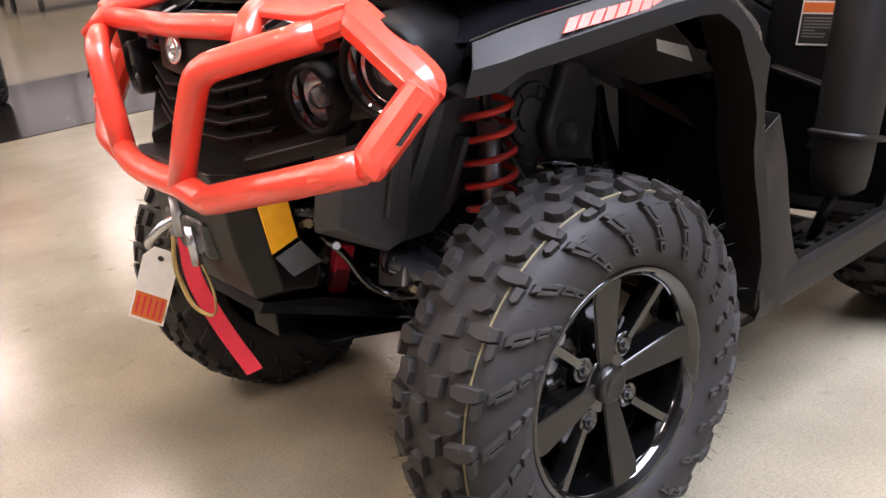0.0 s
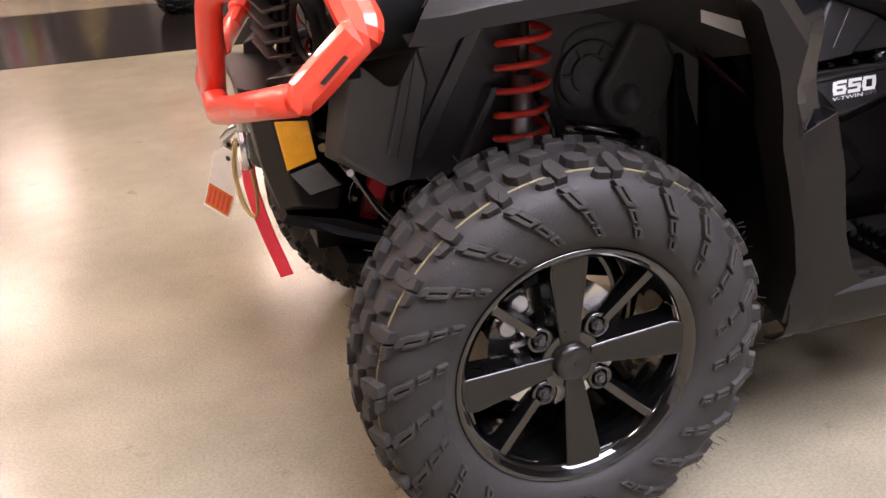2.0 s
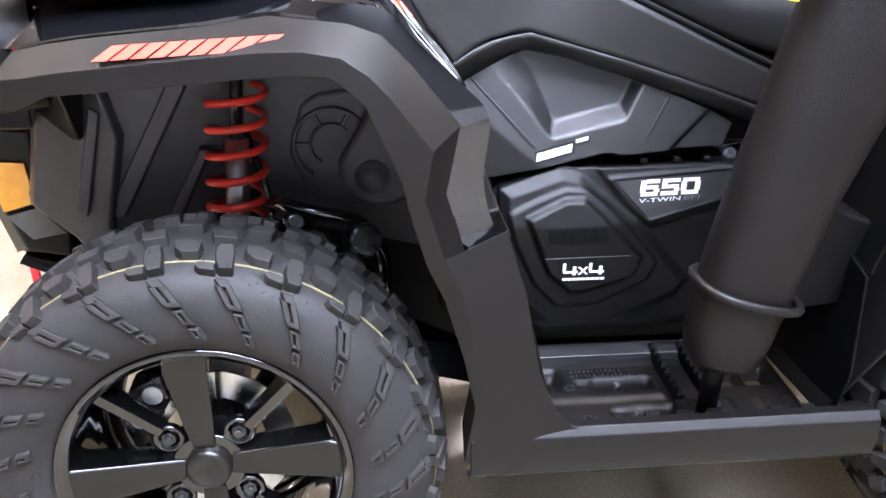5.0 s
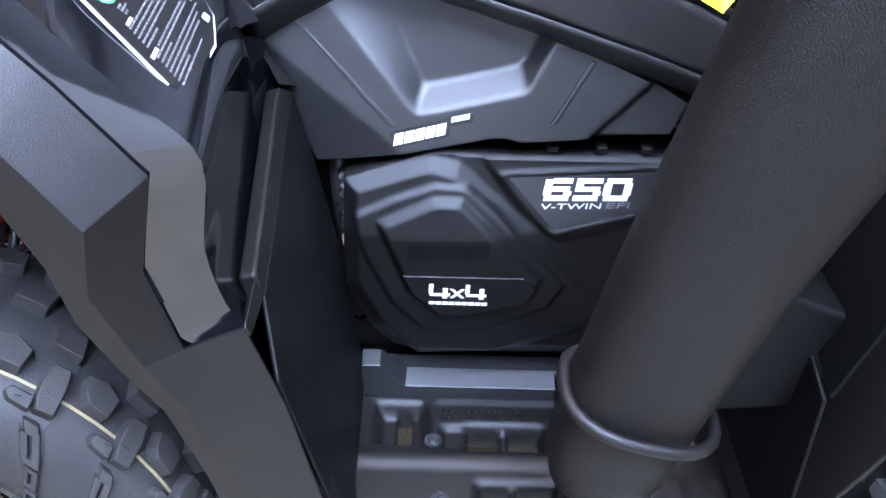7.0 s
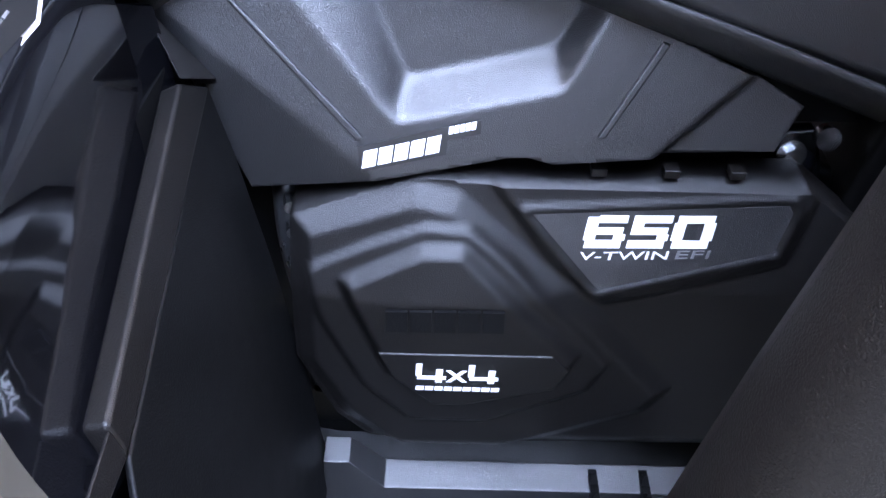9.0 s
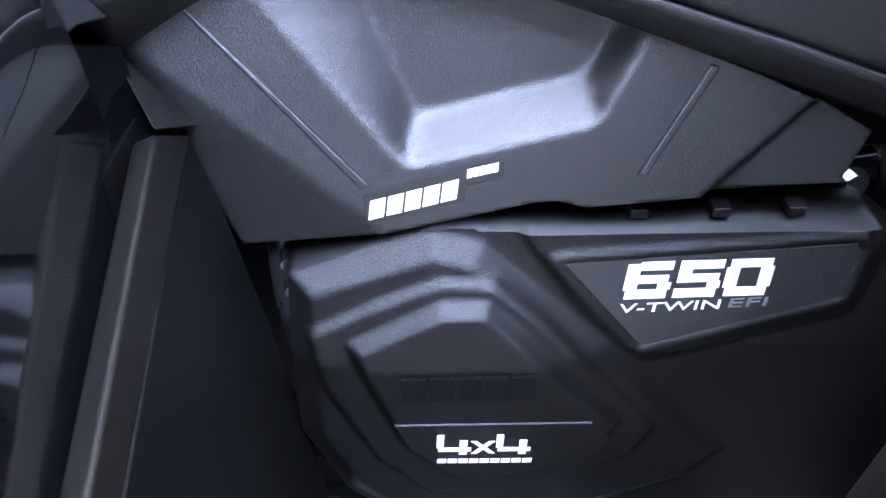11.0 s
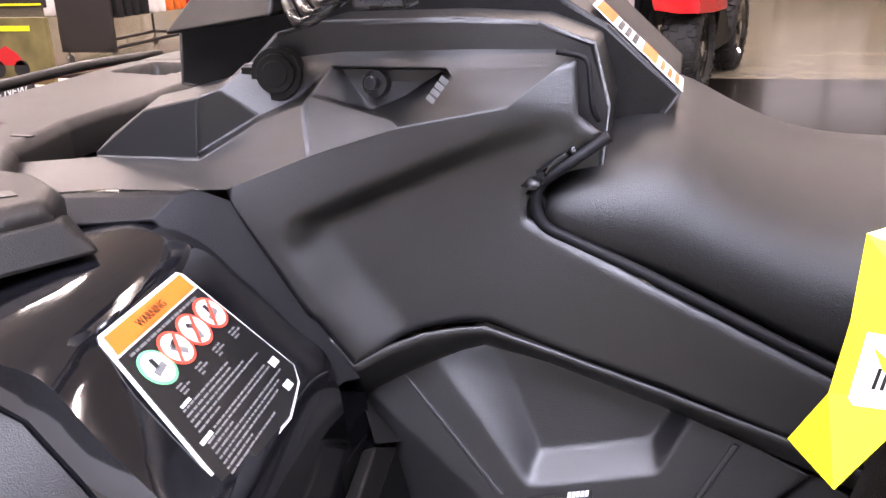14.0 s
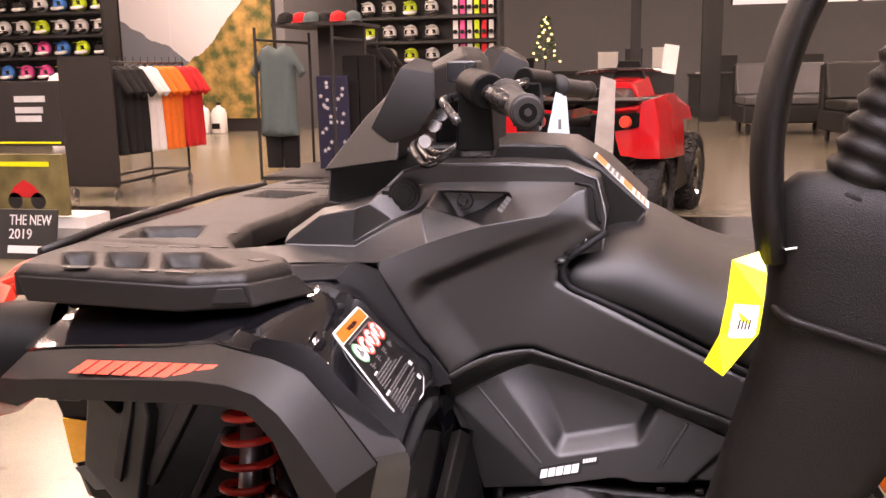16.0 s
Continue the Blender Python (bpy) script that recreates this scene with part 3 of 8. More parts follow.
# front fender flare
FLARE = [
    ((-0.179, -0.500, 0.891), (-0.205, -0.526, 0.861), (-0.222, -0.526, 0.827)),
    ((-0.135, -0.516, 0.901), (-0.160, -0.542, 0.866), (-0.172, -0.540, 0.827)),
    ((-0.090, -0.526, 0.908), (-0.119, -0.552, 0.873), (-0.134, -0.550, 0.845)),
    ((0.053, -0.543, 0.922), (0.000, -0.576, 0.887), (-0.005, -0.575, 0.858)),
    ((0.128, -0.553, 0.934), (0.120, -0.598, 0.900), (0.105, -0.600, 0.871)),
    ((0.168, -0.568, 0.932), (0.170, -0.610, 0.902), (0.162, -0.612, 0.876)),
    ((0.221, -0.580, 0.927), (0.212, -0.620, 0.896), (0.199, -0.620, 0.874)),
    ((0.258, -0.583, 0.914), (0.242, -0.626, 0.876), (0.219, -0.626, 0.860)),
    ((0.292, -0.586, 0.879), (0.265, -0.630, 0.852), (0.236, -0.630, 0.844)),
    ((0.348, -0.588, 0.808), (0.312, -0.635, 0.790), (0.274, -0.630, 0.756)),
    ((0.330, -0.592, 0.724), (0.302, -0.634, 0.732), (0.286, -0.630, 0.702)),
    ((0.352, -0.598, 0.650), (0.325, -0.620, 0.650), (0.303, -0.615, 0.640)),
    ((0.404, -0.600, 0.676), (0.350, -0.610, 0.590), (0.326, -0.604, 0.585)),
    ((0.430, -0.600, 0.590), (0.368, -0.606, 0.510), (0.350, -0.600, 0.500)),
    ((0.452, -0.598, 0.470), (0.392, -0.604, 0.420), (0.366, -0.596, 0.420)),
    ((0.480, -0.592, 0.402), (0.412, -0.602, 0.350), (0.352, -0.592, 0.334)),
    ((0.500, -0.590, 0.380), (0.430, -0.596, 0.312), (0.385, -0.580, 0.295)),
]
rows = [[a, b, c, (c[0] + 0.004, c[1] + 0.075, c[2] + 0.012)] for a, b, c in FLARE]
P("fender_flare", sheet(rows), PLASTIC, "dark textured plastic wheel-arch flare", bevel=0.006, solid=0.004, segs=3)
o, r = Vector((-0.072, -0.5605, 0.887)), Vector((0.20, -0.030, 0.014))
blocks(9, o, r, (0.04, 0.028, 0.04), 0.205, 0.024, REDPRINT, "logo_strip", atv, slant=0.35, gap=0.18, lift=(0, -0.003, 0.001), label="row of red plain logo bars")

# glossy fender
FENDER = [
    [(-0.30, -0.47, 0.86), (-0.295, -0.43, 0.89), (-0.29, -0.38, 0.908), (-0.28, -0.2, 0.925)],
    [(-0.19, -0.495, 0.885), (-0.19, -0.45, 0.914), (-0.19, -0.40, 0.93), (-0.19, -0.2, 0.945)],
    [(-0.09, -0.518, 0.905), (-0.09, -0.47, 0.930), (-0.09, -0.41, 0.944), (-0.09, -0.2, 0.955)],
    [(0.05, -0.538, 0.92), (0.05, -0.50, 0.941), (0.05, -0.44, 0.953), (0.05, -0.2, 0.965)],
    [(0.135, -0.553, 0.934), (0.140, -0.530, 0.945), (0.150, -0.495, 0.950), (0.165, -0.30, 0.972)],
    [(0.200, -0.580, 0.927), (0.205, -0.562, 0.945), (0.210, -0.532, 0.953), (0.214, -0.335, 0.968)],
    [(0.255, -0.583, 0.916), (0.262, -0.565, 0.936), (0.264, -0.532, 0.944), (0.250, -0.33, 0.950)],
    [(0.292, -0.586, 0.879), (0.300, -0.568, 0.897), (0.298, -0.535, 0.902), (0.280, -0.322, 0.912)],
    [(0.320, -0.586, 0.838), (0.346, -0.570, 0.852), (0.342, -0.535, 0.852), (0.320, -0.312, 0.862)],
    [(0.345, -0.587, 0.80), (0.380, -0.572, 0.812), (0.374, -0.54, 0.815), (0.347, -0.30, 0.825)],
    [(0.330, -0.590, 0.735), (0.373, -0.576, 0.738), (0.372, -0.545, 0.738), (0.360, -0.30, 0.735)],
    [(0.345, -0.593, 0.68), (0.384, -0.578, 0.682), (0.382, -0.545, 0.675), (0.372, -0.30, 0.64)],
    [(0.362, -0.594, 0.645), (0.400, -0.578, 0.655), (0.396, -0.55, 0.64), (0.384, -0.30, 0.56)],
]


def dense(rows, steps=4):
    """More rows between the given ones, on a smooth line through them."""
    out = []
    for i in range(len(rows) - 1):
        a, b, c, d = (rows[max(0, min(len(rows) - 1, i + k))] for k in (-1, 0, 1, 2))
        for j in range(steps):
            t = j / steps
            out.append([[0.5 * (2 * q + (r - p) * t + (2 * p - 5 * q + 4 * r - s) * t * t + (3 * q - p - 3 * r + s) * t ** 3) for p, q, r, s in zip(*col)] for col in zip(a, b, c, d)])
    return out + [rows[-1]]


FENDER = dense(FENDER)


def flare_edge(p):
    """The nearest place on the flare's upper edge, and the way from there across the flare."""
    best = None
    for (a0, b0, _), (a1, b1, _) in zip(FLARE, FLARE[1:]):
        a0, a1, b0, b1 = Vector(a0), Vector(a1), Vector(b0), Vector(b1)
        u = a1 - a0
        t = max(0.0, min(1.0, (p - a0).dot(u) / u.length_squared))
        q = a0 + u * t
        if best is None or (q - p).length < best[0]:
            best = ((q - p).length, q, b0.lerp(b1, t) - q)
    return best[1], best[2]


tucked = []
for row in FENDER:
    q, across = flare_edge(Vector(row[0]))
    tucked.append([q + across * 0.4 + Vector((0, 0.024, -0.006)), q + Vector((0.0, 0.008, 0.0015))] + [Vector(p) for p in row[1:]])
FENDER = tucked
P("front_fender", sheet(FENDER), GLOSS, "gloss black painted front fender", bevel=0.008, solid=0.004, segs=4)
FENDER_R = [[(x, -y, z) for x, y, z in r][::-1] for r in FENDER]
P("front_fender", sheet(FENDER_R), GLOSS, "gloss black painted front fender", bevel=0.014, solid=0.004, segs=3)
P("fender_flare", sheet([[(x, -y, z) for x, y, z in r][::-1] for r in rows]), PLASTIC, "dark textured plastic wheel-arch flare", bevel=0.006, solid=0.004)

# warning label on the back slope of the fender
DO, DU, DV = Vector((0.259, -0.393, 0.942)), Vector((0.006, -0.112, -0.003)), Vector((0.080, 0.039, -0.100))
dn = DU.cross(DV).normalized()
dn = -dn if dn.x < 0 else dn


def on_label(u, v, lift=0.002):
    return DO + DU * u + DV * v + dn * (lift + 0.0025)


def label_shape(pts, material, name, parent, lift, label=""):
    return part(name, slab([on_label(u, v, lift) for u, v in pts], -dn * 0.0012), material, parent, label)


dec = label_shape([(0.06, 0.0), (1.08, 0.0), (1.13, 0.04), (1.52, 1.02), (1.48, 1.09), (0.56, 1.14), (0.16, 1.05), (0.03, 0.95), (0.02, 0.04)], WHITE, "warning_label", atv, 0.0065, "black warning label with white border and orange header")
label_shape([(0.052, 0.16), (1.15, 0.16), (1.487, 1.015), (1.457, 1.068), (0.567, 1.118), (0.175, 1.032), (0.052, 0.945)], BLACKPRINT, "label_field", dec, 0.0077)
label_shape([(0.07, 0.025), (1.07, 0.025), (1.12, 0.145), (0.07, 0.145)], ORANGE, "label_header", dec, 0.0077)
lettering("WARNING", on_label(0.79, 0.115, 0.0081), -DU, -DV, 0.040, 0.0068, BLACKPRINT, "label_word", dec, 0.0004)
du, dv = DU.normalized(), DV.normalized()


def label_disc(c, r, material, lift):
    ring = [c + dn * lift + du * (r * math.cos(t)) + dv * (r * math.sin(t)) for t in (2 * math.pi * i / 24 for i in range(24))]
    return part("label_circle", slab(ring, -dn * 0.0004), material, dec)


def label_stroke(c, q, half, wide, material, lift):
    a, e = du * math.cos(q) + dv * math.sin(q), dv * math.cos(q) - du * math.sin(q)
    c = c + dn * lift
    part("label_mark", slab([c + a * half + e * wide, c + a * half - e * wide, c - a * half - e * wide, c - a * half + e * wide], -dn * 0.0004), material, dec)


for k in range(4):
    c = on_label(0.20 + k * 0.268, 0.325 + 0.004 * k, 0.0081)
    label_disc(c, 0.0162, REDPRINT if k < 3 else GREENPRINT, 0.0004)
    label_disc(c, 0.0136, PINKPRINT if k < 3 else WHITE, 0.0008)
    label_stroke(c + dv * 0.002, 0.3 + k, 0.0075, 0.0028, GREYPRINT, 0.0011)
    label_stroke(c - dv * 0.004, 1.5 + k, 0.0045, 0.0022, BLACKPRINT, 0.0011)
    if k < 3:
        label_stroke(c, 0.85, 0.0138, 0.0014, REDPRINT, 0.0015)
rnd = random.Random(7)


def text_line(u_start, u_end, v, tall, material):
    """Words of a line that cannot be read, from its start to its end."""
    u = u_start
    while u > u_end + 0.03:
        w = max(u_end, u - rnd.uniform(0.03, 0.10))
        label_shape([(w, v), (u, v), (u, v + tall), (w, v + tall)], material, "label_bar", dec, 0.0081)
        u = w - 0.014


text_line(1.07, 0.16, 0.185, 0.016, GREYPRINT)
for k in range(4):
    for j in range(3):
        text_line(0.25 + k * 0.268, 0.25 + k * 0.268 - (0.11, 0.13, 0.07)[j], 0.485 + j * 0.026, 0.012, GREYPRINT)
ends = (0.52, 0.55, 0.40, 0.22, 0.90, 0.0, 0.24, 0.95, 0.20, 0.30, 0.38, 0.95, 0.62)
for k, u_end in enumerate(ends):
    v = 0.60 + k * 0.034 + (0.012 if k > 4 else 0)
    if k == 5:
        label_shape([(1.18, v), (1.33, v), (1.33, v + 0.026), (1.18, v + 0.026)], WHITE, "label_bar", dec, 0.0081)
        text_line(1.14, 0.24, v + 0.004, 0.012, GREYPRINT)
    else:
        text_line(1.19 + 0.016 * k, u_end, v, 0.012, GREYPRINT)
label_shape([(1.05, 0.572), (1.17, 0.572), (1.17, 0.592), (1.05, 0.592)], WHITE, "label_bar", dec, 0.0081)
for u, v in ((0.13, 0.80), (0.24, 0.965)):
    label_shape([(u, v), (u + 0.10, v), (u + 0.10, v + 0.055), (u, v + 0.055)], WHITE, "label_bar", dec, 0.0081)

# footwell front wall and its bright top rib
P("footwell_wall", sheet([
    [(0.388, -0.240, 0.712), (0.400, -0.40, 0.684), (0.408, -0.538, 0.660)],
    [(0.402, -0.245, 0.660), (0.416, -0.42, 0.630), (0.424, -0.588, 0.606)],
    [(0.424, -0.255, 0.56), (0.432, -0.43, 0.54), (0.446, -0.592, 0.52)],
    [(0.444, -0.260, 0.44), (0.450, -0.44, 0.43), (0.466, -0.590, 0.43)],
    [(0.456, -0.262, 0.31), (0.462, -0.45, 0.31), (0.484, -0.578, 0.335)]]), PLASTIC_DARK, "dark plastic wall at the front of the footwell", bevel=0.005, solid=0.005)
P("footwell_rib", loft([[(0.391, -0.240, 0.708), (0.386, -0.290, 0.737), (0.370, -0.290, 0.730), (0.376, -0.240, 0.700)], [(0.408, -0.540, 0.660), (0.402, -0.540, 0.684), (0.386, -0.538, 0.678), (0.392, -0.538, 0.652)]]), PLASTIC, bevel=0.004, segs=3)
P("rib_end", loft([[(0.408, -0.538, 0.660), (0.402, -0.538, 0.683), (0.392, -0.536, 0.660)], [(0.410, -0.600, 0.668), (0.404, -0.600, 0.680), (0.398, -0.598, 0.660)]]), PLASTIC, bevel=0.003)
P("bracket_tip", loft([[(0.357, -0.250, 0.768), (0.361, -0.247, 0.766), (0.357, -0.246, 0.764)], [(0.387, -0.294, 0.741), (0.397, -0.240, 0.713), (0.374, -0.238, 0.716)]]), PLASTIC, bevel=0.002)
# gloss inner wall of the arch with its upright rib
iw = P("arch_inner_wall", sheet([
    [(0.330, -0.330, 0.800), (0.345, -0.285, 0.790), (0.362, -0.255, 0.775)],
    [(0.350, -0.430, 0.740), (0.356, -0.330, 0.735), (0.372, -0.265, 0.720)],
    [(0.352, -0.560, 0.700), (0.362, -0.450, 0.680), (0.380, -0.300, 0.660)],
    [(0.372, -0.580, 0.640), (0.380, -0.500, 0.620), (0.392, -0.330, 0.600)],
    [(0.392, -0.588, 0.560), (0.398, -0.520, 0.540), (0.404, -0.350, 0.520)]]), INNER, "gloss black inner wall behind the fender", bevel=0.004, solid=0.004)
part("wall_rib", loft([[(0.330, -0.310, 0.776), (0.338, -0.302, 0.774), (0.336, -0.296, 0.760), (0.328, -0.306, 0.762)], [(0.346, -0.330, 0.724), (0.356, -0.322, 0.722), (0.350, -0.316, 0.700), (0.340, -0.326, 0.702)], [(0.376, -0.500, 0.644), (0.384, -0.496, 0.640), (0.378, -0.490, 0.625), (0.370, -0.496, 0.628)]]), INNER, iw, bevel=0.002)

# side panels
def line_gap(px, pz, line):
    """Distance from places to a broken line, and the place along it."""
    best = np.full(px.shape, 9.0)
    along = np.zeros(px.shape)
    for i, ((ax, az), (bx, bz)) in enumerate(zip(line, line[1:])):
        ux, uz = bx - ax, bz - az
        t = np.clip(((px - ax) * ux + (pz - az) * uz) / (ux * ux + uz * uz), 0, 1)
        d = np.hypot(px - ax - t * ux, pz - az - t * uz)
        along = np.where(d < best, i + t, along)
        best = np.minimum(best, d)
    return best, along


def inside(px, pz, poly):
    hit = np.zeros(px.shape, bool)
    for (ax, az), (bx, bz) in zip(poly, poly[1:] + poly[:1]):
        cross = (az > pz) != (bz > pz)
        hit ^= cross & (px < (bx - ax) * (pz - az) / ((bz - az) or 1e-9) + ax)
    return hit


def depth_in(px, pz, poly):
    """How far places lie inside an outline; below nought outside it."""
    d, _ = line_gap(px, pz, poly + poly[:1])
    return np.where(inside(px, pz, poly), d, -d)


def ease(k):
    k = np.clip(k, 0, 1)
    return k * k * (3 - 2 * k)


def side_of(px, pz, a, b):
    """Signed distance from the line a to b, above nought on its left."""
    ux, uz = b[0] - a[0], b[1] - a[1]
    n = math.hypot(ux, uz)
    return ((pz - a[1]) * ux - (px - a[0]) * uz) / n


def moulded(outline, height, step=0.004, skirt=0.03, drop=0.0, holes=()):
    """A moulded sheet: an outline in x and z cut into a fine net, its y from height(x, z), with a turned-back edge."""
    bm = bmesh.new()
    bm.faces.new([bm.verts.new((x, 0, z)) for x, z in outline])
    for axis in (0, 2):
        lo, hi = min(v.co[axis] for v in bm.verts), max(v.co[axis] for v in bm.verts)
        no = Vector((1, 0, 0)) if axis == 0 else Vector((0, 0, 1))
        for k in range(1, int((hi - lo) / step) + 1):
            bmesh.ops.bisect_plane(bm, geom=bm.verts[:] + bm.edges[:] + bm.faces[:], dist=1e-6, plane_co=no * (lo + k * step), plane_no=no)
    vs = list(bm.verts)
    y = height(np.array([v.co.x for v in vs]), np.array([v.co.z for v in vs]))
    for v, yy in zip(vs, y):
        v.co.y = yy
    for x0, x1, z0, z1 in holes:
        gone = [f for f in bm.faces if x0 < f.calc_center_median().x < x1 and z0 < f.calc_center_median().z < z1]
        bmesh.ops.delete(bm, geom=gone, context="FACES")
    rim = [e for e in bm.edges if e.is_boundary]
    got = bmesh.ops.extrude_edge_only(bm, edges=rim)
    for v in [g for g in got["geom"] if isinstance(g, bmesh.types.BMVert)]:
        v.co.y += skirt
        v.co.z -= drop
    bmesh.ops.recalc_face_normals(bm, faces=bm.faces)
    return bm


def laid_flat(bm):
    """Turn a moulded sheet so that its second outline axis runs along y and its height along z."""
    for v in bm.verts:
        v.co = (v.co.x, v.co.z, -v.co.y)
    bmesh.ops.recalc_face_normals(bm, faces=bm.faces)
    return bm


def side_height(px, pz):
    y = -0.250 + 0.22 * (pz - 0.70)
    # sunken facet with broad rounded slopes, open at the top
    k1 = side_of(px, pz, (0.526, 0.687), (0.435, 0.799)) * -1 / (0.017 + 0.026 * np.clip((pz - 0.70) / 0.09, 0, 1))
    k2 = side_of(px, pz, (0.526, 0.687), (0.645, 0.7135)) / 0.021
    k3 = side_of(px, pz, (0.645, 0.7135), (0.671, 0.764)) / 0.014
    k = -np.log(np.exp(-9 * k1) + np.exp(-9 * k2) + np.exp(-9 * k3)) / 9
    y = y + 0.024 * np.clip(k, 0, 1)
    # folded rear end and tilted lower front corner
    y = y + 0.009 * ease(-side_of(px, pz, (0.714, 0.666), (0.775, 0.725)) / 0.007)
    y = y + 0.30 * np.clip(-side_of(px, pz, (0.398, 0.735), (0.500, 0.652)), 0, 0.1)
    return y


def side_panel():
    return moulded([(0.357, 0.762), (0.403, 0.797), (0.434, 0.812), (0.478, 0.838), (0.500, 0.835), (0.599, 0.802), (0.671, 0.774), (0.709, 0.757), (0.780, 0.726), (0.821, 0.702), (0.805, 0.668), (0.718, 0.665), (0.641, 0.659), (0.622, 0.664), (0.606, 0.663), (0.412, 0.623)], side_height, 0.0035, 0.03, 0.010)


def lean(ob):
    for v in ob.data.vertices:
        v.co.y += 0.22 * (v.co.z - 0.70)
    return ob


sp = P("side_panel", side_panel(), SATIN, "satin black side panel with a sunken facet", smooth=True)
lean(part("groove", xz([(0.395, 0.788), (0.401, 0.785), (0.502, 0.677), (0.496, 0.675)], -0.2485, -0.0040), SATIN, sp, bevel=0.0016))
lean(part("ridge", xz([(0.711, 0.750), (0.717, 0.748), (0.678, 0.681), (0.671, 0.680)], -0.2485, -0.0042), SATIN, sp, bevel=0.0018))
lean(part("logo_plate", xz([(0.497, 0.670), (0.5605, 0.686), (0.587, 0.692), (0.587, 0.682), (0.563, 0.677), (0.562, 0.666), (0.499, 0.651)], -0.2506, -0.0012), BLACKPRINT, sp))
lean(blocks(5, (0.500, -0.2522, 0.6545), (1, 0, 0.24), (0.05, 0, 1), 0.060, 0.0125, WHITE, "logo_strip", sp, 0.1, 0.14, (0, -0.0006, 0), "row of white plain logo bars"))
lean(blocks(5, (0.5635, -0.2522, 0.6815), (1, 0, 0.22), (0, 0, 1), 0.021, 0.0055, WHITE, "logo_strip", sp, 0.1, 0.2, (0, -0.0006, 0)))


def cover_y(z):
    return -0.254 - 0.30 * max(0.0, min(0.085, 0.640 - z))


BOSS = [(0.443, 0.612), (0.540, 0.641), (0.575, 0.632), (0.687, 0.538), (0.762, 0.449), (0.742, 0.418), (0.617, 0.363), (0.525, 0.361), (0.473, 0.412), (0.442, 0.478)]
BOSS_MID = [(0.452, 0.577), (0.500, 0.598), (0.547, 0.614), (0.585, 0.611), (0.616, 0.587), (0.685, 0.510), (0.702, 0.486), (0.686, 0.453), (0.600, 0.412), (0.535, 0.412), (0.495, 0.455), (0.462, 0.530)]
BOSS_TOP = [(0.480, 0.571), (0.545, 0.600), (0.578, 0.600), (0.606, 0.574), (0.676, 0.500), (0.662, 0.467), (0.582, 0.440), (0.556, 0.439), (0.516, 0.475)]
NAME = [(0.621, 0.621), (0.826, 0.633), (0.831, 0.625), (0.820, 0.590), (0.682, 0.556), (0.675, 0.561)]
SHELF = [(0.590, 0.645), (0.850, 0.645), (0.842, 0.612), (0.828, 0.578), (0.688, 0.541), (0.640, 0.580)]


def cover_height(px, pz):
    y = -0.254 - 0.30 * np.clip(0.640 - pz, 0, 0.085)
    y = y - 0.0100 * np.clip(depth_in(px, pz, BOSS) / 0.016, 0, 1)
    y = y - 0.0045 * np.clip(depth_in(px, pz, BOSS_MID) / 0.0045, 0, 1)
    y = y - 0.0085 * np.clip(depth_in(px, pz, BOSS_TOP) / 0.0075, 0, 1)
    y = y - 0.0045 * np.clip(depth_in(px, pz, SHELF) / 0.007, 0, 1)
    edge = depth_in(px, pz, NAME)
    y = y - 0.0032 * np.exp(-(edge / 0.0035) ** 2)
    # rounded foot
    return y + 0.016 * ease((0.385 - pz) / 0.03) * (px > 0.40)


def engine_cover():
    return moulded([(0.443, 0.612), (0.540, 0.642), (0.600, 0.638), (0.720, 0.638), (0.838, 0.638), (0.93, 0.57), (0.96, 0.54), (0.96, 0.360), (0.80, 0.360), (0.617, 0.356), (0.525, 0.352), (0.470, 0.408), (0.440, 0.478)], cover_height, 0.0030, 0.05)


ec = P("engine_cover", engine_cover(), COVER, "satin black engine cover with a stepped boss", smooth=True)


def strokes(glyphs, origin, right, up, width, height, material, name, parent, push, slant=0.15, label=""):
    """Squared figures from straight strokes: each glyph is (left, right, strokes), strokes x0, z0, x1, z1 from 0 to 1."""
    o, r, u = Vector(origin), Vector(right).normalized(), Vector(up).normalized()
    bm = bmesh.new()
    for g0, g1, bars in glyphs:
        for x0, z0, x1, z1 in bars:
            def at(x, z):
                return o + r * ((g0 + (g1 - g0) * x) * width + slant * height * z) + u * (z * height)
            slab([at(x0, z0), at(x1, z0), at(x1, z1), at(x0, z1)], push, bm)
    return part(name, bm, material, parent, label)


SIX = ((0.06, 0.0, 0.94, 0.24), (0.0, 0.24, 0.28, 0.95), (0.28, 0.42, 0.92, 0.63), (0.72, 0.24, 1.0, 0.42), (0.28, 0.78, 0.97, 1.0))
FIVE = ((0.02, 0.0, 0.94, 0.24), (0.72, 0.24, 1.0, 0.42), (0.04, 0.42, 0.95, 0.63), (0.04, 0.63, 0.32, 0.78), (0.04, 0.78, 1.0, 1.0))
NOUGHT = ((0.06, 0.0, 0.94, 0.24), (0.0, 0.24, 0.28, 0.78), (0.72, 0.24, 1.0, 0.78), (0.06, 0.78, 0.94, 1.0))
FOUR = ((0.0, 0.34, 0.20, 1.0), (0.06, 0.16, 0.66, 0.34), (0.66, 0.0, 0.88, 0.72), (0.88, 0.16, 1.0, 0.34))
yb = -0.3045
part("badge_plate", xz([(0.510, 0.505), (0.652, 0.505), (0.667, 0.489), (0.656, 0.467), (0.582, 0.4465), (0.556, 0.4455), (0.522, 0.478)], yb + 0.005, -0.0045), COVER, ec, bevel=0.002)
blocks(5, (0.518, yb + 0.0012, 0.531), (1, 0, 0.01), (0, 0, 1), 0.094, 0.021, PLASTIC_DARK, "logo_strip", ec, 0.0, 0.1, (0, -0.003, 0), "embossed black plain logo bars")
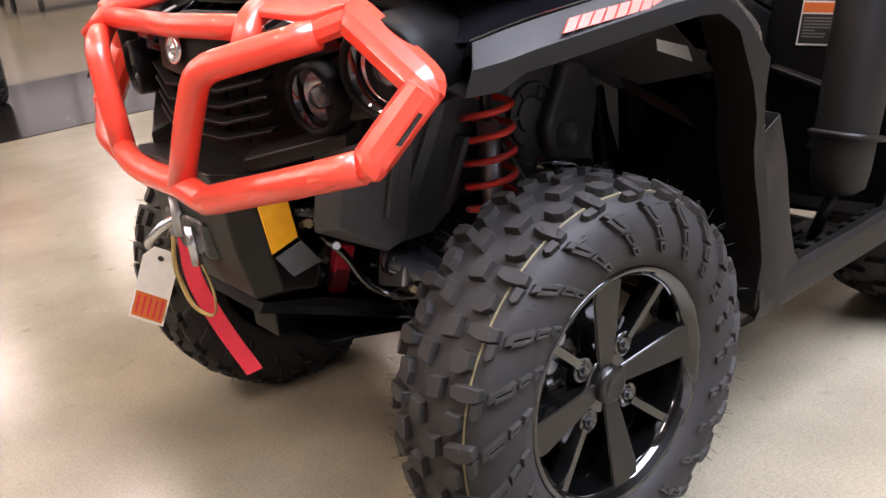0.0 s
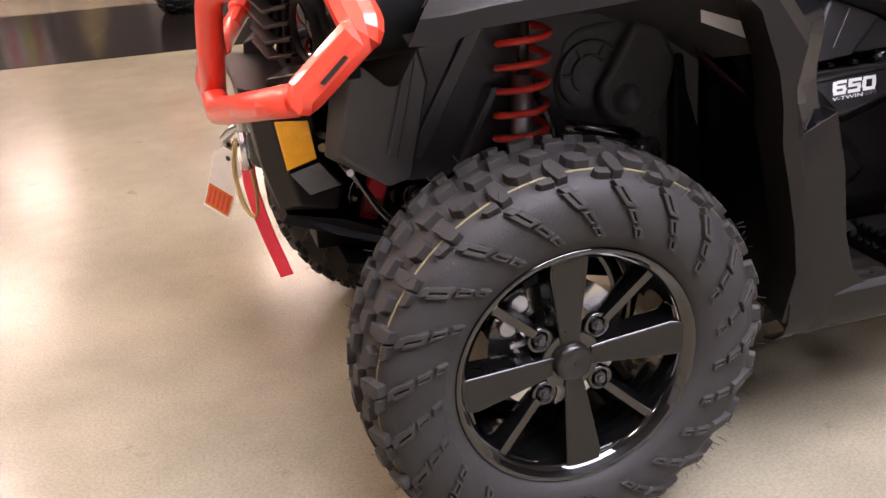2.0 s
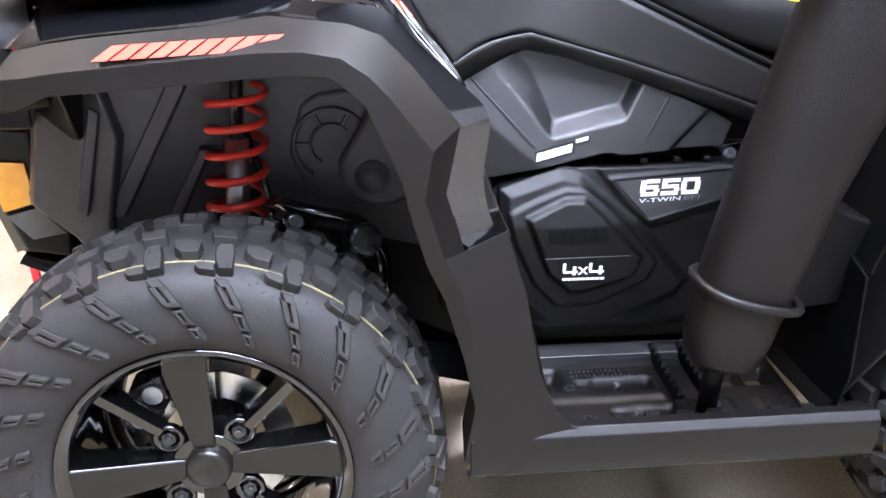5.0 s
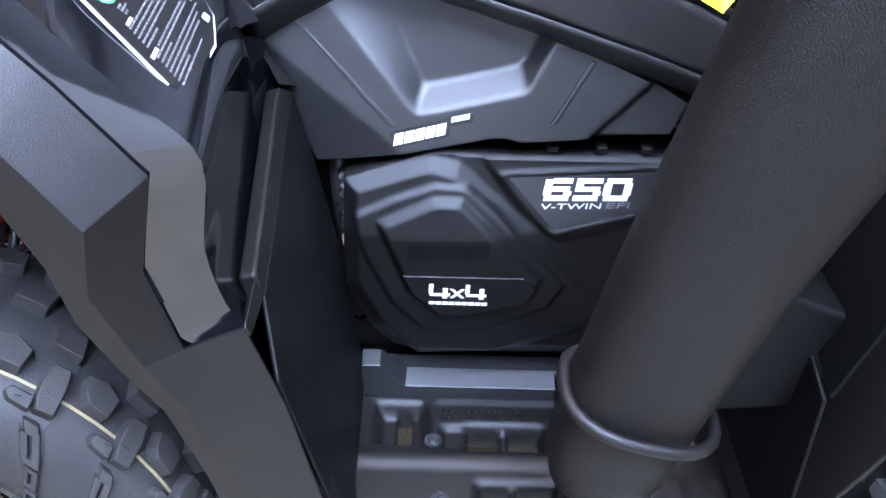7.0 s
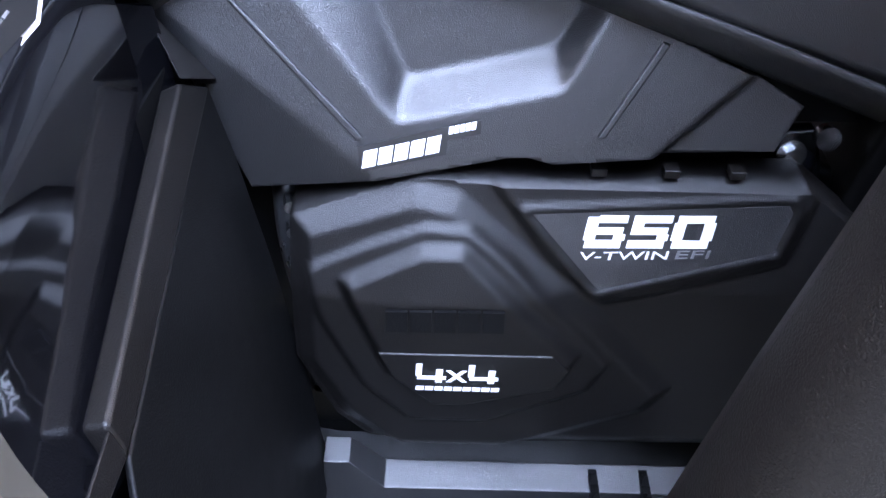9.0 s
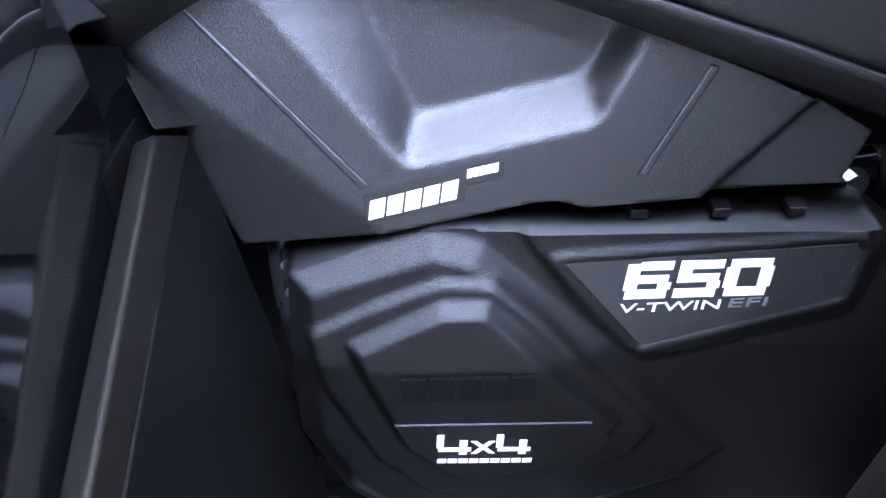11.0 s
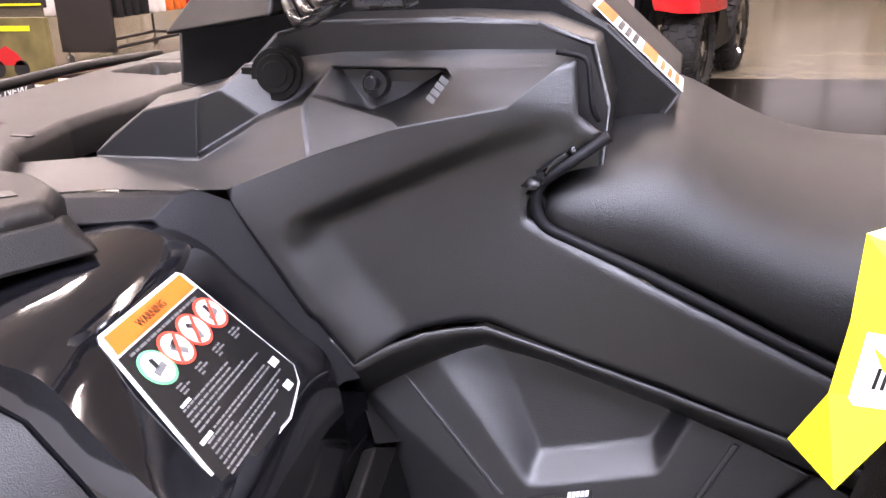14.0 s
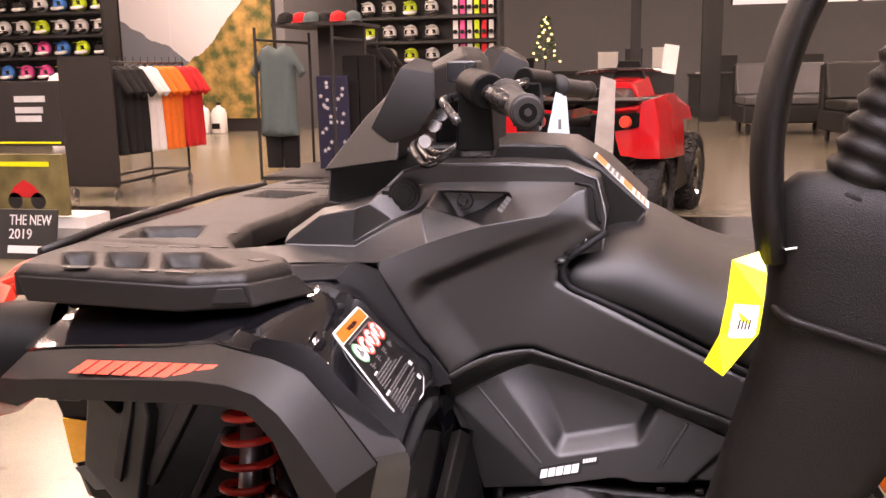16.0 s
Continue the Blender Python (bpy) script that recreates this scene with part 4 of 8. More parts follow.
four = strokes(((0.0, 0.37, FOUR), (0.63, 1.0, FOUR)), (0.5405, yb - 0.0002, 0.4750), (1, 0, -0.01), (0, 0, 1), 0.068, 0.0205, WHITE, "lettering", ec, (0, -0.0006, 0), 0.06, "white 4x4 lettering")
bm = bmesh.new()
for sx in (-1, 1):
    slab([(0.5745 - sx * 0.0085, yb - 0.0002 - 0.0001 * (sx + 1), 0.4755), (0.5745 - sx * 0.0045, yb - 0.0002 - 0.0001 * (sx + 1), 0.4755), (0.5745 + sx * 0.0085, yb - 0.0002 - 0.0001 * (sx + 1), 0.4885), (0.5745 + sx * 0.0045, yb - 0.0002 - 0.0001 * (sx + 1), 0.4885)], (0, -0.0006, 0), bm)
part("lettering_cross", bm, WHITE, ec)
tagged(blocks(9, (0.541, yb - 0.0002, 0.4655), (1, 0, -0.01), (0, 0, 1), 0.070, 0.0042, WHITE, "small_strip", ec, 0.1, 0.15, (0, -0.0005, 0)), kind="stuff")
inner = [(0.629, 0.6195), (0.822, 0.630), (0.8255, 0.624), (0.8155, 0.5935), (0.684, 0.561), (0.680, 0.564)]
part("name_field", slab([(x, cover_y(z) - 0.0050, z) for x, z in inner], (0, -0.0016, -0.0004)), SATIN, ec)
slope = Vector((0, 0.30, 1)).normalized()
def on_cover(x, z, lift=0.0068):
    return (x, cover_y(z) - lift, z)
strokes(((0.0, 0.32, SIX), (0.345, 0.655, FIVE), (0.68, 1.0, NOUGHT)), on_cover(0.667, 0.5945), (1, 0, 0.02), slope, 0.098, 0.0262, WHITE, "lettering", ec, (0, -0.0006, 0), 0.17, "bold white 650 lettering")
lettering("V-TWIN", on_cover(0.667, 0.5845), (1, 0, 0.04), slope, 0.068, 0.0065, WHITE, "lettering", ec, 0.0005, shear=0.1)
lettering("EFI", on_cover(0.740, 0.5872), (1, 0, 0.04), slope, 0.027, 0.0065, GREYPRINT, "lettering", ec, 0.0005, shear=0.1)
bm = disc((0.838, -0.192, 0.636), (0, -1, 0.2), 0.012, 0.012, sides=20)
disc((0.838, -0.204, 0.638), (0, -1, 0.2), 0.008, 0.006, bm, 6)
P("cover_bolt", bm, CHROME, "bright steel bolt")
P("bolt_bracket", loft([[(0.808, -0.178, 0.650), (0.858, -0.178, 0.656), (0.858, -0.193, 0.656), (0.808, -0.193, 0.650)], [(0.828, -0.168, 0.608), (0.883, -0.168, 0.588), (0.883, -0.188, 0.588), (0.828, -0.188, 0.608)]]), GLOSS, bevel=0.004)
P("cover_bolt", disc((0.866, -0.188, 0.648), (0, -1, 0.2), 0.010, 0.012, sides=18), CHROME, "bright steel bolt")
for dx in (-0.055, -0.105, -0.16):
    P("cover_tab", box_bm(0.838 + dx - 0.006, 0.838 + dx + 0.006, -0.250, -0.236, 0.643, 0.650), PLASTIC, bevel=0.001)
# hose and fixings seen between footwell wall and cover
for z, m_ in ((0.60, CHROME), (0.575, CHROME), (0.53, STEEL), (0.505, MOULD)):
    P("fixing", disc((0.437, -0.225, z), (0.2, -1, 0), 0.006, 0.014, sides=10), m_)
P("hose", tube(rounded([(0.43, -0.20, 0.63), (0.432, -0.215, 0.55), (0.44, -0.2, 0.46), (0.445, -0.2, 0.36)], 0.03), 0.012), DARKMETAL, smooth=True)

# tank side panel with its sunken knee pocket
KNEE = dict(R0=(0.265, -0.300, 0.988), R1=(0.339, -0.277, 1.016), R2=(0.417, -0.262, 1.0395), R3=(0.510, -0.250, 1.057), R4=(0.550, -0.226, 1.088), C1=(0.562, -0.226, 1.091), C2=(0.566, -0.236, 1.047), n1=(0.588, -0.240, 1.029),
            n2=(0.540, -0.243, 0.998), n3=(0.523, -0.246, 0.970), n4=(0.523, -0.248, 0.955), n5=(0.544, -0.250, 0.944), n6=(0.611, -0.260, 0.914), n7=(0.776, -0.262, 0.833), n8=(0.940, -0.262, 0.755),
            m4=(0.880, -0.262, 0.722), m3=(0.648, -0.262, 0.805), m2=(0.487, -0.262, 0.8545), m1=(0.462, -0.264, 0.852), m0=(0.400, -0.276, 0.834), c=(0.366, -0.286, 0.815), f2=(0.328, -0.294, 0.871), f1=(0.290, -0.300, 0.938), f0=(0.268, -0.302, 0.980))
POCKET = [(0.380, 0.824), (0.340, 0.875), (0.310, 0.922), (0.304, 0.938), (0.307, 0.952), (0.320, 0.964), (0.381, 0.990), (0.461, 1.023), (0.534, 1.050), (0.552, 1.052), (0.580, 1.040)]


def mirrored(bm):
    """The same shape for the vehicle's other side."""
    for v in bm.verts:
        v.co.y = -v.co.y
    bmesh.ops.reverse_faces(bm, faces=bm.faces)
    return bm


def tank_panel():
    pts = np.array(list(KNEE.values()))
    # smooth sheet through the rim
    def kernel(r):
        return np.where(r > 1e-9, r * r * np.log(np.maximum(r, 1e-9)), 0.0)
    n = len(pts)
    a = np.zeros((n + 3, n + 3))
    a[:n, :n] = kernel(np.hypot(pts[:, None, 0] - pts[None, :, 0], pts[:, None, 2] - pts[None, :, 2])) + np.eye(n) * 2e-4
    a[:n, n], a[:n, n + 1], a[:n, n + 2] = 1, pts[:, 0], pts[:, 2]
    a[n:, :n] = a[:n, n:].T
    w = np.linalg.solve(a, np.concatenate([pts[:, 1], np.zeros(3)]))
    # ribs from the lower rim over a middle place to the upper rim
    ribs = [((0.268, 0.980), None, (0.265, 0.988)), ((0.275, 0.965), None, (0.339, 1.016)), ((0.290, 0.938), None, (0.417, 1.0395)), ((0.328, 0.871), None, (0.510, 1.057)), ((0.348, 0.842), (0.435, 0.965), (0.550, 1.088)), ((0.355, 0.832), (0.448, 0.957), (0.562, 1.091)), ((0.361, 0.823), (0.456, 0.947), (0.566, 1.047)), ((0.366, 0.815), (0.464, 0.938), (0.588, 1.029)), ((0.400, 0.834), (0.472, 0.923), (0.540, 0.998)), ((0.430, 0.846), (0.478, 0.906), (0.523, 0.970)), ((0.462, 0.852), (0.494, 0.903), (0.523, 0.955)), ((0.487, 0.8545), None, (0.544, 0.944)), ((0.545, 0.837), None, (0.611, 0.914)), ((0.690, 0.791), None, (0.776, 0.833)), ((0.880, 0.722), None, (0.940, 0.755))]
    grid = []
    for (a0, m0, b0), (a1, m1, b1) in zip(ribs, ribs[1:]):
        m0 = m0 or tuple((p + q) / 2 for p, q in zip(a0, b0))
        m1 = m1 or tuple((p + q) / 2 for p, q in zip(a1, b1))
        steps = max(3, int(max(math.dist(a0, a1), math.dist(b0, b1)) / 0.007))
        for i in range(steps + (1 if a1 == ribs[-1][0] else 0)):
            f = i / steps
            lo, mi, hi = (tuple(p + (q - p) * f for p, q in zip(u, v)) for u, v in ((a0, a1), (m0, m1), (b0, b1)))
            row = []
            for k in range(41):
                t = k / 40
                c0, c1, c2 = 2 * (t - 0.5) * (t - 1), -4 * t * (t - 1), 2 * t * (t - 0.5)
                row.append((c0 * lo[0] + c1 * mi[0] + c2 * hi[0], 0.0, c0 * lo[1] + c1 * mi[1] + c2 * hi[1]))
            grid.append(row)
    bm = sheet(grid)
    px, pz = np.array([v.co.x for v in bm.verts]), np.array([v.co.z for v in bm.verts])
    r = np.hypot(px[:, None] - pts[None, :, 0], pz[:, None] - pts[None, :, 2])
    y = kernel(r) @ w[:n] + w[n] + w[n + 1] * px + w[n + 2] * pz
    gf, _ = line_gap(px, pz, POCKET[:4])
    gt, _ = line_gap(px, pz, POCKET[4:])
    into = inside(px, pz, POCKET + [(0.95, 1.03), (0.95, 0.68), (0.60, 0.72)])

    def ease(k):
        k = np.clip(k, 0, 1)
        return k * k * (3 - 2 * k)
    deep = 0.022 * (1 - 0.72 * ease((px - 0.36) / 0.20))
    y += np.where(into, deep * ease(gf / 0.042) * ease(gt / 0.026), 0)
    rim = [(p[0], p[2]) for p in KNEE.values()]
    edge, at = line_gap(px, pz, rim + rim[:1])
    y += np.where((at > 6) & (at < 20.9), 0.004 * np.clip(1 - edge / 0.010, 0, 1) ** 2, 0)
    for v, yy in zip(bm.verts, y):
        v.co.y = yy
    bmesh.ops.recalc_face_normals(bm, faces=bm.faces)
    return bm


P("knee_panel", tank_panel(), SATIN, "satin dark grey knee panel with a shallow pocket", solid=0.008, smooth=True)

# rolled lower edge of the knee panel over the side panel
ROLL = [((0.346, -0.288, 0.845), (0.350, -0.262, 0.790)), ((0.366, -0.284, 0.8155), (0.358, -0.243, 0.764)), ((0.400, -0.2745, 0.8345), (0.394, -0.239, 0.785)), ((0.430, -0.2685, 0.8465), (0.434, -0.236, 0.806)), ((0.462, -0.2625, 0.8525), (0.460, -0.235, 0.8185)), ((0.487, -0.2605, 0.855), (0.482, -0.235, 0.826)), ((0.545, -0.2605, 0.8375), (0.540, -0.235, 0.8135)), ((0.648, -0.2605, 0.8055), (0.645, -0.236, 0.779)), ((0.760, -0.2605, 0.7675), (0.757, -0.238, 0.736)), ((0.880, -0.2605, 0.7225), (0.880, -0.24, 0.690))]
rows = []
for k in range(len(ROLL) * 6 - 5):
    i, f = min(k // 6, len(ROLL) - 2), k / 6 - min(k // 6, len(ROLL) - 2)
    a, b = (Vector(ROLL[i][j]).lerp(Vector(ROLL[i + 1][j]), f) for j in (0, 1))
    rows.append([tuple(a.lerp(b, u) + Vector((0, -0.012, -0.009)) * (u * (1 - u))) for u in (0, 0.2, 0.4, 0.6, 0.8, 1)])
P("panel_edge", sheet(rows), SATIN, solid=0.003, smooth=True)


# faceted side of the console between the panel and the handlebar
def console_side():
    K = dict(KNEE, S0=(0.02, -0.335, 0.978), S00=(0.150, -0.318, 0.989), S01=(0.225, -0.318, 0.9905), S1=(0.02, -0.262, 0.995), Sa=(0.109, -0.255, 1.002), Wb0=(0.157, -0.255, 1.002), Wb1=(0.216, -0.258, 1.003), Wt0=(0.162, -0.252, 1.048), Wt1=(0.219, -0.252, 1.0605), Wt2=(0.239, -0.248, 1.067), T0=(0.150, -0.20, 1.052), T1=(0.208, -0.20, 1.064), T2=(0.236, -0.20, 1.074), Ta=(0.090, -0.20, 1.012), Wt3=(0.254, -0.218, 1.085),
             Wa=(0.103, -0.251, 1.005), L0=(0.212, -0.250, 1.006), L1=(0.272, -0.238, 1.041), B1=(0.280, -0.250, 1.040), B2=(0.320, -0.248, 1.054), B2b=(0.312, -0.226, 1.058), B3=(0.336, -0.2775, 1.015), K0=(0.325, -0.236, 1.062), Kb=(0.338, -0.214, 1.083),
             P1=(0.447, -0.222, 1.083), P2=(0.455, -0.222, 1.078), P4=(0.400, -0.240, 1.040), P6=(0.436, -0.236, 1.056), X0=(0.30, -0.205, 1.09), I0=(0.345, -0.203, 1.079), I1=(0.440, -0.203, 1.079), I2=(0.405, -0.206, 1.056), I3=(0.372, -0.212, 1.043), X1=(0.55, -0.204, 1.098), X2=(0.34, -0.204, 1.096), X3=(0.45, -0.204, 1.098))
    bm = bmesh.new()
    V = {k: bm.verts.new(p) for k, p in K.items()}
    for f in ("S0 S00 Sa S1", "S00 S01 Wb0 Sa", "S01 Wb1 Wb0", "S01 R0 Wb1", "R0 B3 Wb1", "Sa Wb0 Wt0 Wa", "Wb0 Wb1 Wt1 Wt0", "Wb1 L0 Wt2 Wt1", "L0 L1 Wt2", "Wt2 L1 Kb Wt3", "L1 B2b Kb", "Wb1 B1 L1 L0", "B1 B2 B2b L1", "Wb1 B3 B2 B1", "B2 B3 K0", "B2 K0 B2b", "B2b K0 Kb", "K0 B3 R2 P4", "K0 P4 I3", "K0 I3 I0 Kb", "I0 I3 I2 I1", "P4 P6 I2 I3", "P6 P2 I1 I2", "Kb I0 I1 P1", "P1 I1 P2", "P2 P6 P4 R2 R3", "P2 R3 R4", "P1 P2 R4 X3", "R4 C1 X1", "R4 X1 X3", "P1 X3 X2 Kb", "Kb X2 X0 Wt3", "Wt0 Wt1 T1 T0", "Wt1 Wt2 T2 T1", "Wt2 Wt3 X0 T2", "Wa Wt0 T0 Ta"):
        bm.faces.new([V[k] for k in f.split()])
    for v in [v for v in bm.verts if not v.link_faces]:
        bm.verts.remove(v)
    bmesh.ops.triangulate(bm, faces=[f for f in bm.faces if len(f.verts) > 4])
    bmesh.ops.recalc_face_normals(bm, faces=bm.faces)
    return bm


P("console_side", console_side(), SATIN, "faceted satin dark console side with a key pocket", bevel=0.0025, segs=2)
P("fender_inner_trim", sheet([
    [(0.02, -0.375, 0.972), (0.12, -0.380, 0.972), (0.220, -0.352, 0.974), (0.252, -0.345, 0.940), (0.352, -0.308, 0.80)],
    [(0.02, -0.350, 0.985), (0.12, -0.345, 0.987), (0.232, -0.328, 0.990), (0.262, -0.323, 0.968), (0.360, -0.292, 0.803)],
    [(0.02, -0.330, 0.980), (0.12, -0.322, 0.985), (0.240, -0.308, 0.9905), (0.268, -0.300, 0.978), (0.372, -0.280, 0.802)]]), TRIM, "dark rounded trim round the fender", bevel=0.006, solid=0.004, segs=3)
# dark sheet put behind the panel gap to stand for its shade
P("panel_gap_filler", xz([(0.36, 0.79), (0.40, 0.80), (0.485, 0.86), (0.671, 0.80), (0.89, 0.70), (0.89, 0.66), (0.80, 0.66), (0.40, 0.62)], -0.188, 0.03), PLASTIC_DARK)

# stepped console body over the engine
def console(profile, half, name, material, label, top_in=0.0):
    pts = profile
    bm = loft([[(x, -half, z) for x, z in pts], [(x, -half + top_in, z) for x, z in pts], [(x, half - top_in, z) for x, z in pts], [(x, half, z) for x, z in pts]])
    return P(name, bm, material, label, bevel=0.006, segs=3)


console([(0.086, 0.93), (0.086, 1.0), (0.160, 1.052), (0.234, 1.068), (0.282, 1.113), (0.327, 1.124), (0.45, 1.126), (0.527, 1.122), (0.576, 1.104), (0.590, 1.05), (0.585, 0.99), (0.35, 0.95)], 0.205, "console", SATIN, "stepped satin black console")
console([(0.13, 1.05), (0.135, 1.105), (0.20, 1.132), (0.30, 1.144), (0.45, 1.148), (0.522, 1.144), (0.580, 1.110), (0.648, 1.046), (0.61, 0.99), (0.40, 1.0)], 0.125, "console_cap", PLASTIC, "textured console cap before the seat")
bm = disc((0.380, -0.205, 1.066), (0, -1, 0.2), 0.012, 0.014)
disc((0.380, -0.219, 1.069), (0, -1, 0.2), 0.006, 0.012, bm)
P("ignition", bm, DARKMETAL, "black ignition switch", bevel=0.001)
bm = disc((0.288, -0.214, 1.077), (0.1, -1, 0.1), 0.024, 0.016, sides=32)
disc((0.2896, -0.2300, 1.0787), (0.1, -1, 0.1), 0.018, 0.0035, bm, 28)
disc((0.2900, -0.2330, 1.0790), (0.1, -1, 0.1), 0.012, 0.0015, bm, 24)
box_bm(0.254, 0.268, -0.228, -0.214, 1.068, 1.084, bm)
P("power_socket", bm, PLASTIC, "round black power socket cap", bevel=0.002)
blocks(4, (0.440, -0.2405, 1.055), (0.55, 0.12, 0.75), (-0.75, 0.1, 0.6), 0.026, 0.008, GREYPRINT, "small_strip", atv, 0, 0.2, (0, -0.001, 0))
# orange and white labels on the cap slope
def cap_label(u0, u1, material, lift, w0, w1, name, parent):
    a, b = Vector((0.580, 0, 1.110)), Vector((0.648, 0, 1.046))
    n = Vector((0.7, 0, 0.7))
    pts = [a.lerp(b, u0) + Vector((0, w0, 0)), a.lerp(b, u1) + Vector((0, w0, 0)), a.lerp(b, u1) + Vector((0, w1, 0)), a.lerp(b, u0) + Vector((0, w1, 0))]
    return part(name, slab([p + n * lift for p in pts], n * -0.0008), material, parent)


lab = cap_label(-0.25, 1.0, WHITE, 0.002, -0.118, -0.048, "console_label", atv)
lab["label"] = "white label with orange warning headers"
cap_label(-0.21, 0.02, ORANGE, 0.0028, -0.115, -0.051, "label_header", lab)
cap_label(0.42, 0.62, ORANGE, 0.0028, -0.115, -0.051, "label_header", lab)
for k in range(3):
    cap_label(0.08 + k * 0.1, 0.14 + k * 0.1, BLACKPRINT, 0.0028, -0.112, -0.058, "label_bar", lab)
    cap_label(0.68 + k * 0.1, 0.73 + k * 0.1, ORANGE, 0.0028, -0.112, -0.060, "label_bar", lab)
P("console_groove", tube(rounded([(0.545, -0.224, 1.098), (0.572, -0.224, 1.094), (0.577, -0.230, 1.052), (0.582, -0.226, 1.040)], 0.01), 0.0025), TRIM, smooth=True)

# seat
def seat():
    st = [(0.531, 0.955, 0.982, 0.215), (0.536, 0.944, 0.997, 0.232), (0.556, 0.926, 1.016, 0.238), (0.60, 0.905, 1.034, 0.238), (0.645, 0.888, 1.040, 0.236), (0.70, 0.866, 1.004, 0.238), (0.76, 0.836, 0.978, 0.240), (0.82, 0.808, 0.966, 0.242), (0.92, 0.775, 0.966, 0.240), (1.06, 0.775, 0.975, 0.235), (1.25, 0.800, 0.985, 0.23)]
    rings = []
    for x, lo, hi, w in st:
        w += 0.006
        mid = lo + (hi - lo) * 0.55
        half = [(-w + 0.010, lo), (-w, lo + (hi - lo) * 0.15), (-w + 0.004, mid), (-w * 0.76, hi - (hi - lo) * 0.14), (-w * 0.42, hi - 0.002), (0, hi)]
        ring = half + [(-y, z) for y, z in half[-2::-1]]
        rings.append([(x, y, z) for y, z in ring])
    return loft(rings)


P("knee_panel", mirrored(tank_panel()), SATIN, "satin dark grey knee panel with a shallow pocket", solid=0.008, smooth=True)
P("seat", seat(), VINYL, "black vinyl saddle seat with a raised nose", smooth=True, sub=2)
P("seat_trim", tube(rounded([(0.592, -0.233, 1.029), (0.528, -0.235, 0.982), (0.533, -0.239, 0.949), (0.62, -0.247, 0.915), (0.80, -0.250, 0.829), (0.95, -0.250, 0.759)], 0.03), 0.0052), TRIM, "dark rubber trim under the seat edge", smooth=True)

# dark plug added in the gap at the seat nose, in place of shade
P("seat_gap_plug", loft([[(0.505, y, 0.90), (0.62, y, 0.870), (0.62, y, 0.930), (0.545, y, 0.955), (0.530, y, 0.985), (0.505, y, 0.985)] for y in (-0.232, 0.232)]), PLASTIC_DARK, bevel=0.004)
P("seat_base", slab([(0.60, -0.226, 0.94), (0.60, -0.232, 0.915), (0.80, -0.240, 0.79), (1.0, -0.24, 0.72), (1.0, -0.225, 0.80), (0.80, -0.225, 0.86), (0.66, -0.220, 0.93)], (0, 0.05, 0)), PLASTIC_DARK, bevel=0.004)

# rear bodywork
for flip in (False, True):
    bm = sheet([
    [(0.885, -0.30, 0.33), (0.885, -0.53, 0.335)],
    [(0.925, -0.30, 0.45), (0.935, -0.575, 0.46)],
    [(0.985, -0.28, 0.60), (0.985, -0.60, 0.62)],
    [(1.06, -0.25, 0.72), (1.07, -0.61, 0.735)],
    [(1.20, -0.25, 0.80), (1.20, -0.61, 0.80)],
    [(1.45, -0.25, 0.80), (1.45, -0.61, 0.79)],
    [(1.62, -0.25, 0.74), (1.60, -0.60, 0.70)]])
    P("rear_fender", mirrored(bm) if flip else bm, PLASTIC, "dark plastic rear fender", bevel=0.01, solid=0.006)
P("rear_body", loft([[(0.86, -0.20, 0.40), (1.7, -0.18, 0.45), (1.7, -0.22, 0.78), (0.90, -0.25, 0.78)], [(0.86, 0.20, 0.40), (1.7, 0.18, 0.45), (1.7, 0.22, 0.78), (0.90, 0.25, 0.78)]]), PLASTIC_DARK, bevel=0.01)

# rear wall of the footwell, its bright rib and the label above
P("footwell_rear_wall", sheet([[(0.905, -0.262, 0.650), (0.905, -0.56, 0.572)], [(0.900, -0.262, 0.45), (0.905, -0.565, 0.42)], [(0.90, -0.262, 0.31), (0.90, -0.54, 0.33)]]), PLASTIC_DARK, "dark plastic wall at the back of the footwell", bevel=0.004, solid=0.005)
P("footwell_rear_rib", slab([(0.882, -0.285, 0.648), (0.905, -0.285, 0.650), (0.905, -0.45, 0.608), (0.882, -0.45, 0.604)], (0, 0, -0.014)), PLASTIC, bevel=0.004)
P("rear_panel", sheet([[(0.905, -0.25, 0.652), (0.905, -0.56, 0.575)], [(0.945, -0.25, 0.80), (0.955, -0.57, 0.76)]]), PLASTIC_DARK, "dark plastic front of the rear fender", bevel=0.004, solid=0.005)


def on_rear(u, v, lift=0.002):
    """A place on the rear label; u away from the middle, v downwards, both from 0 to 1."""
    a = Vector((0.939, -0.330, 0.782)).lerp(Vector((0.944, -0.455, 0.782)), u)
    b = Vector((0.913, -0.330, 0.690)).lerp(Vector((0.921, -0.455, 0.692)), u)
    return a.lerp(b, v) + Vector((-1, 0, 0.25)).normalized() * lift


def rear_mark(u0, v0, u1, v1, material, name, parent, lift):
    return part(name, slab([on_rear(u0, v0, lift), on_rear(u1, v0, lift), on_rear(u1, v1, lift), on_rear(u0, v1, lift)], (0.001, 0, 0)), material, parent)


rl = rear_mark(0, 0, 1, 1, WHITE, "warning_label", atv, 0.004)
rl["label"] = "black warning label with white border and orange header"
rear_mark(0.03, 0.30, 0.97, 0.96, BLACKPRINT, "label_field", rl, 0.005)
rear_mark(0.03, 0.04, 0.97, 0.26, ORANGE, "label_header", rl, 0.005)
for k, u1 in enumerate((0.62, 0.9, 0.86, 0.78, 0.3, 0.5, 0.48)):
    rear_mark(0.08, 0.37 + k * 0.07, u1, 0.40 + k * 0.07, GREYPRINT, "label_bar", rl, 0.0056)

# footboard: rim, deck bars, cleats
RIM = [0.36, 0.40, 0.46, 0.52, 0.60, 0.75, 0.88, 0.94]
rimrows = []
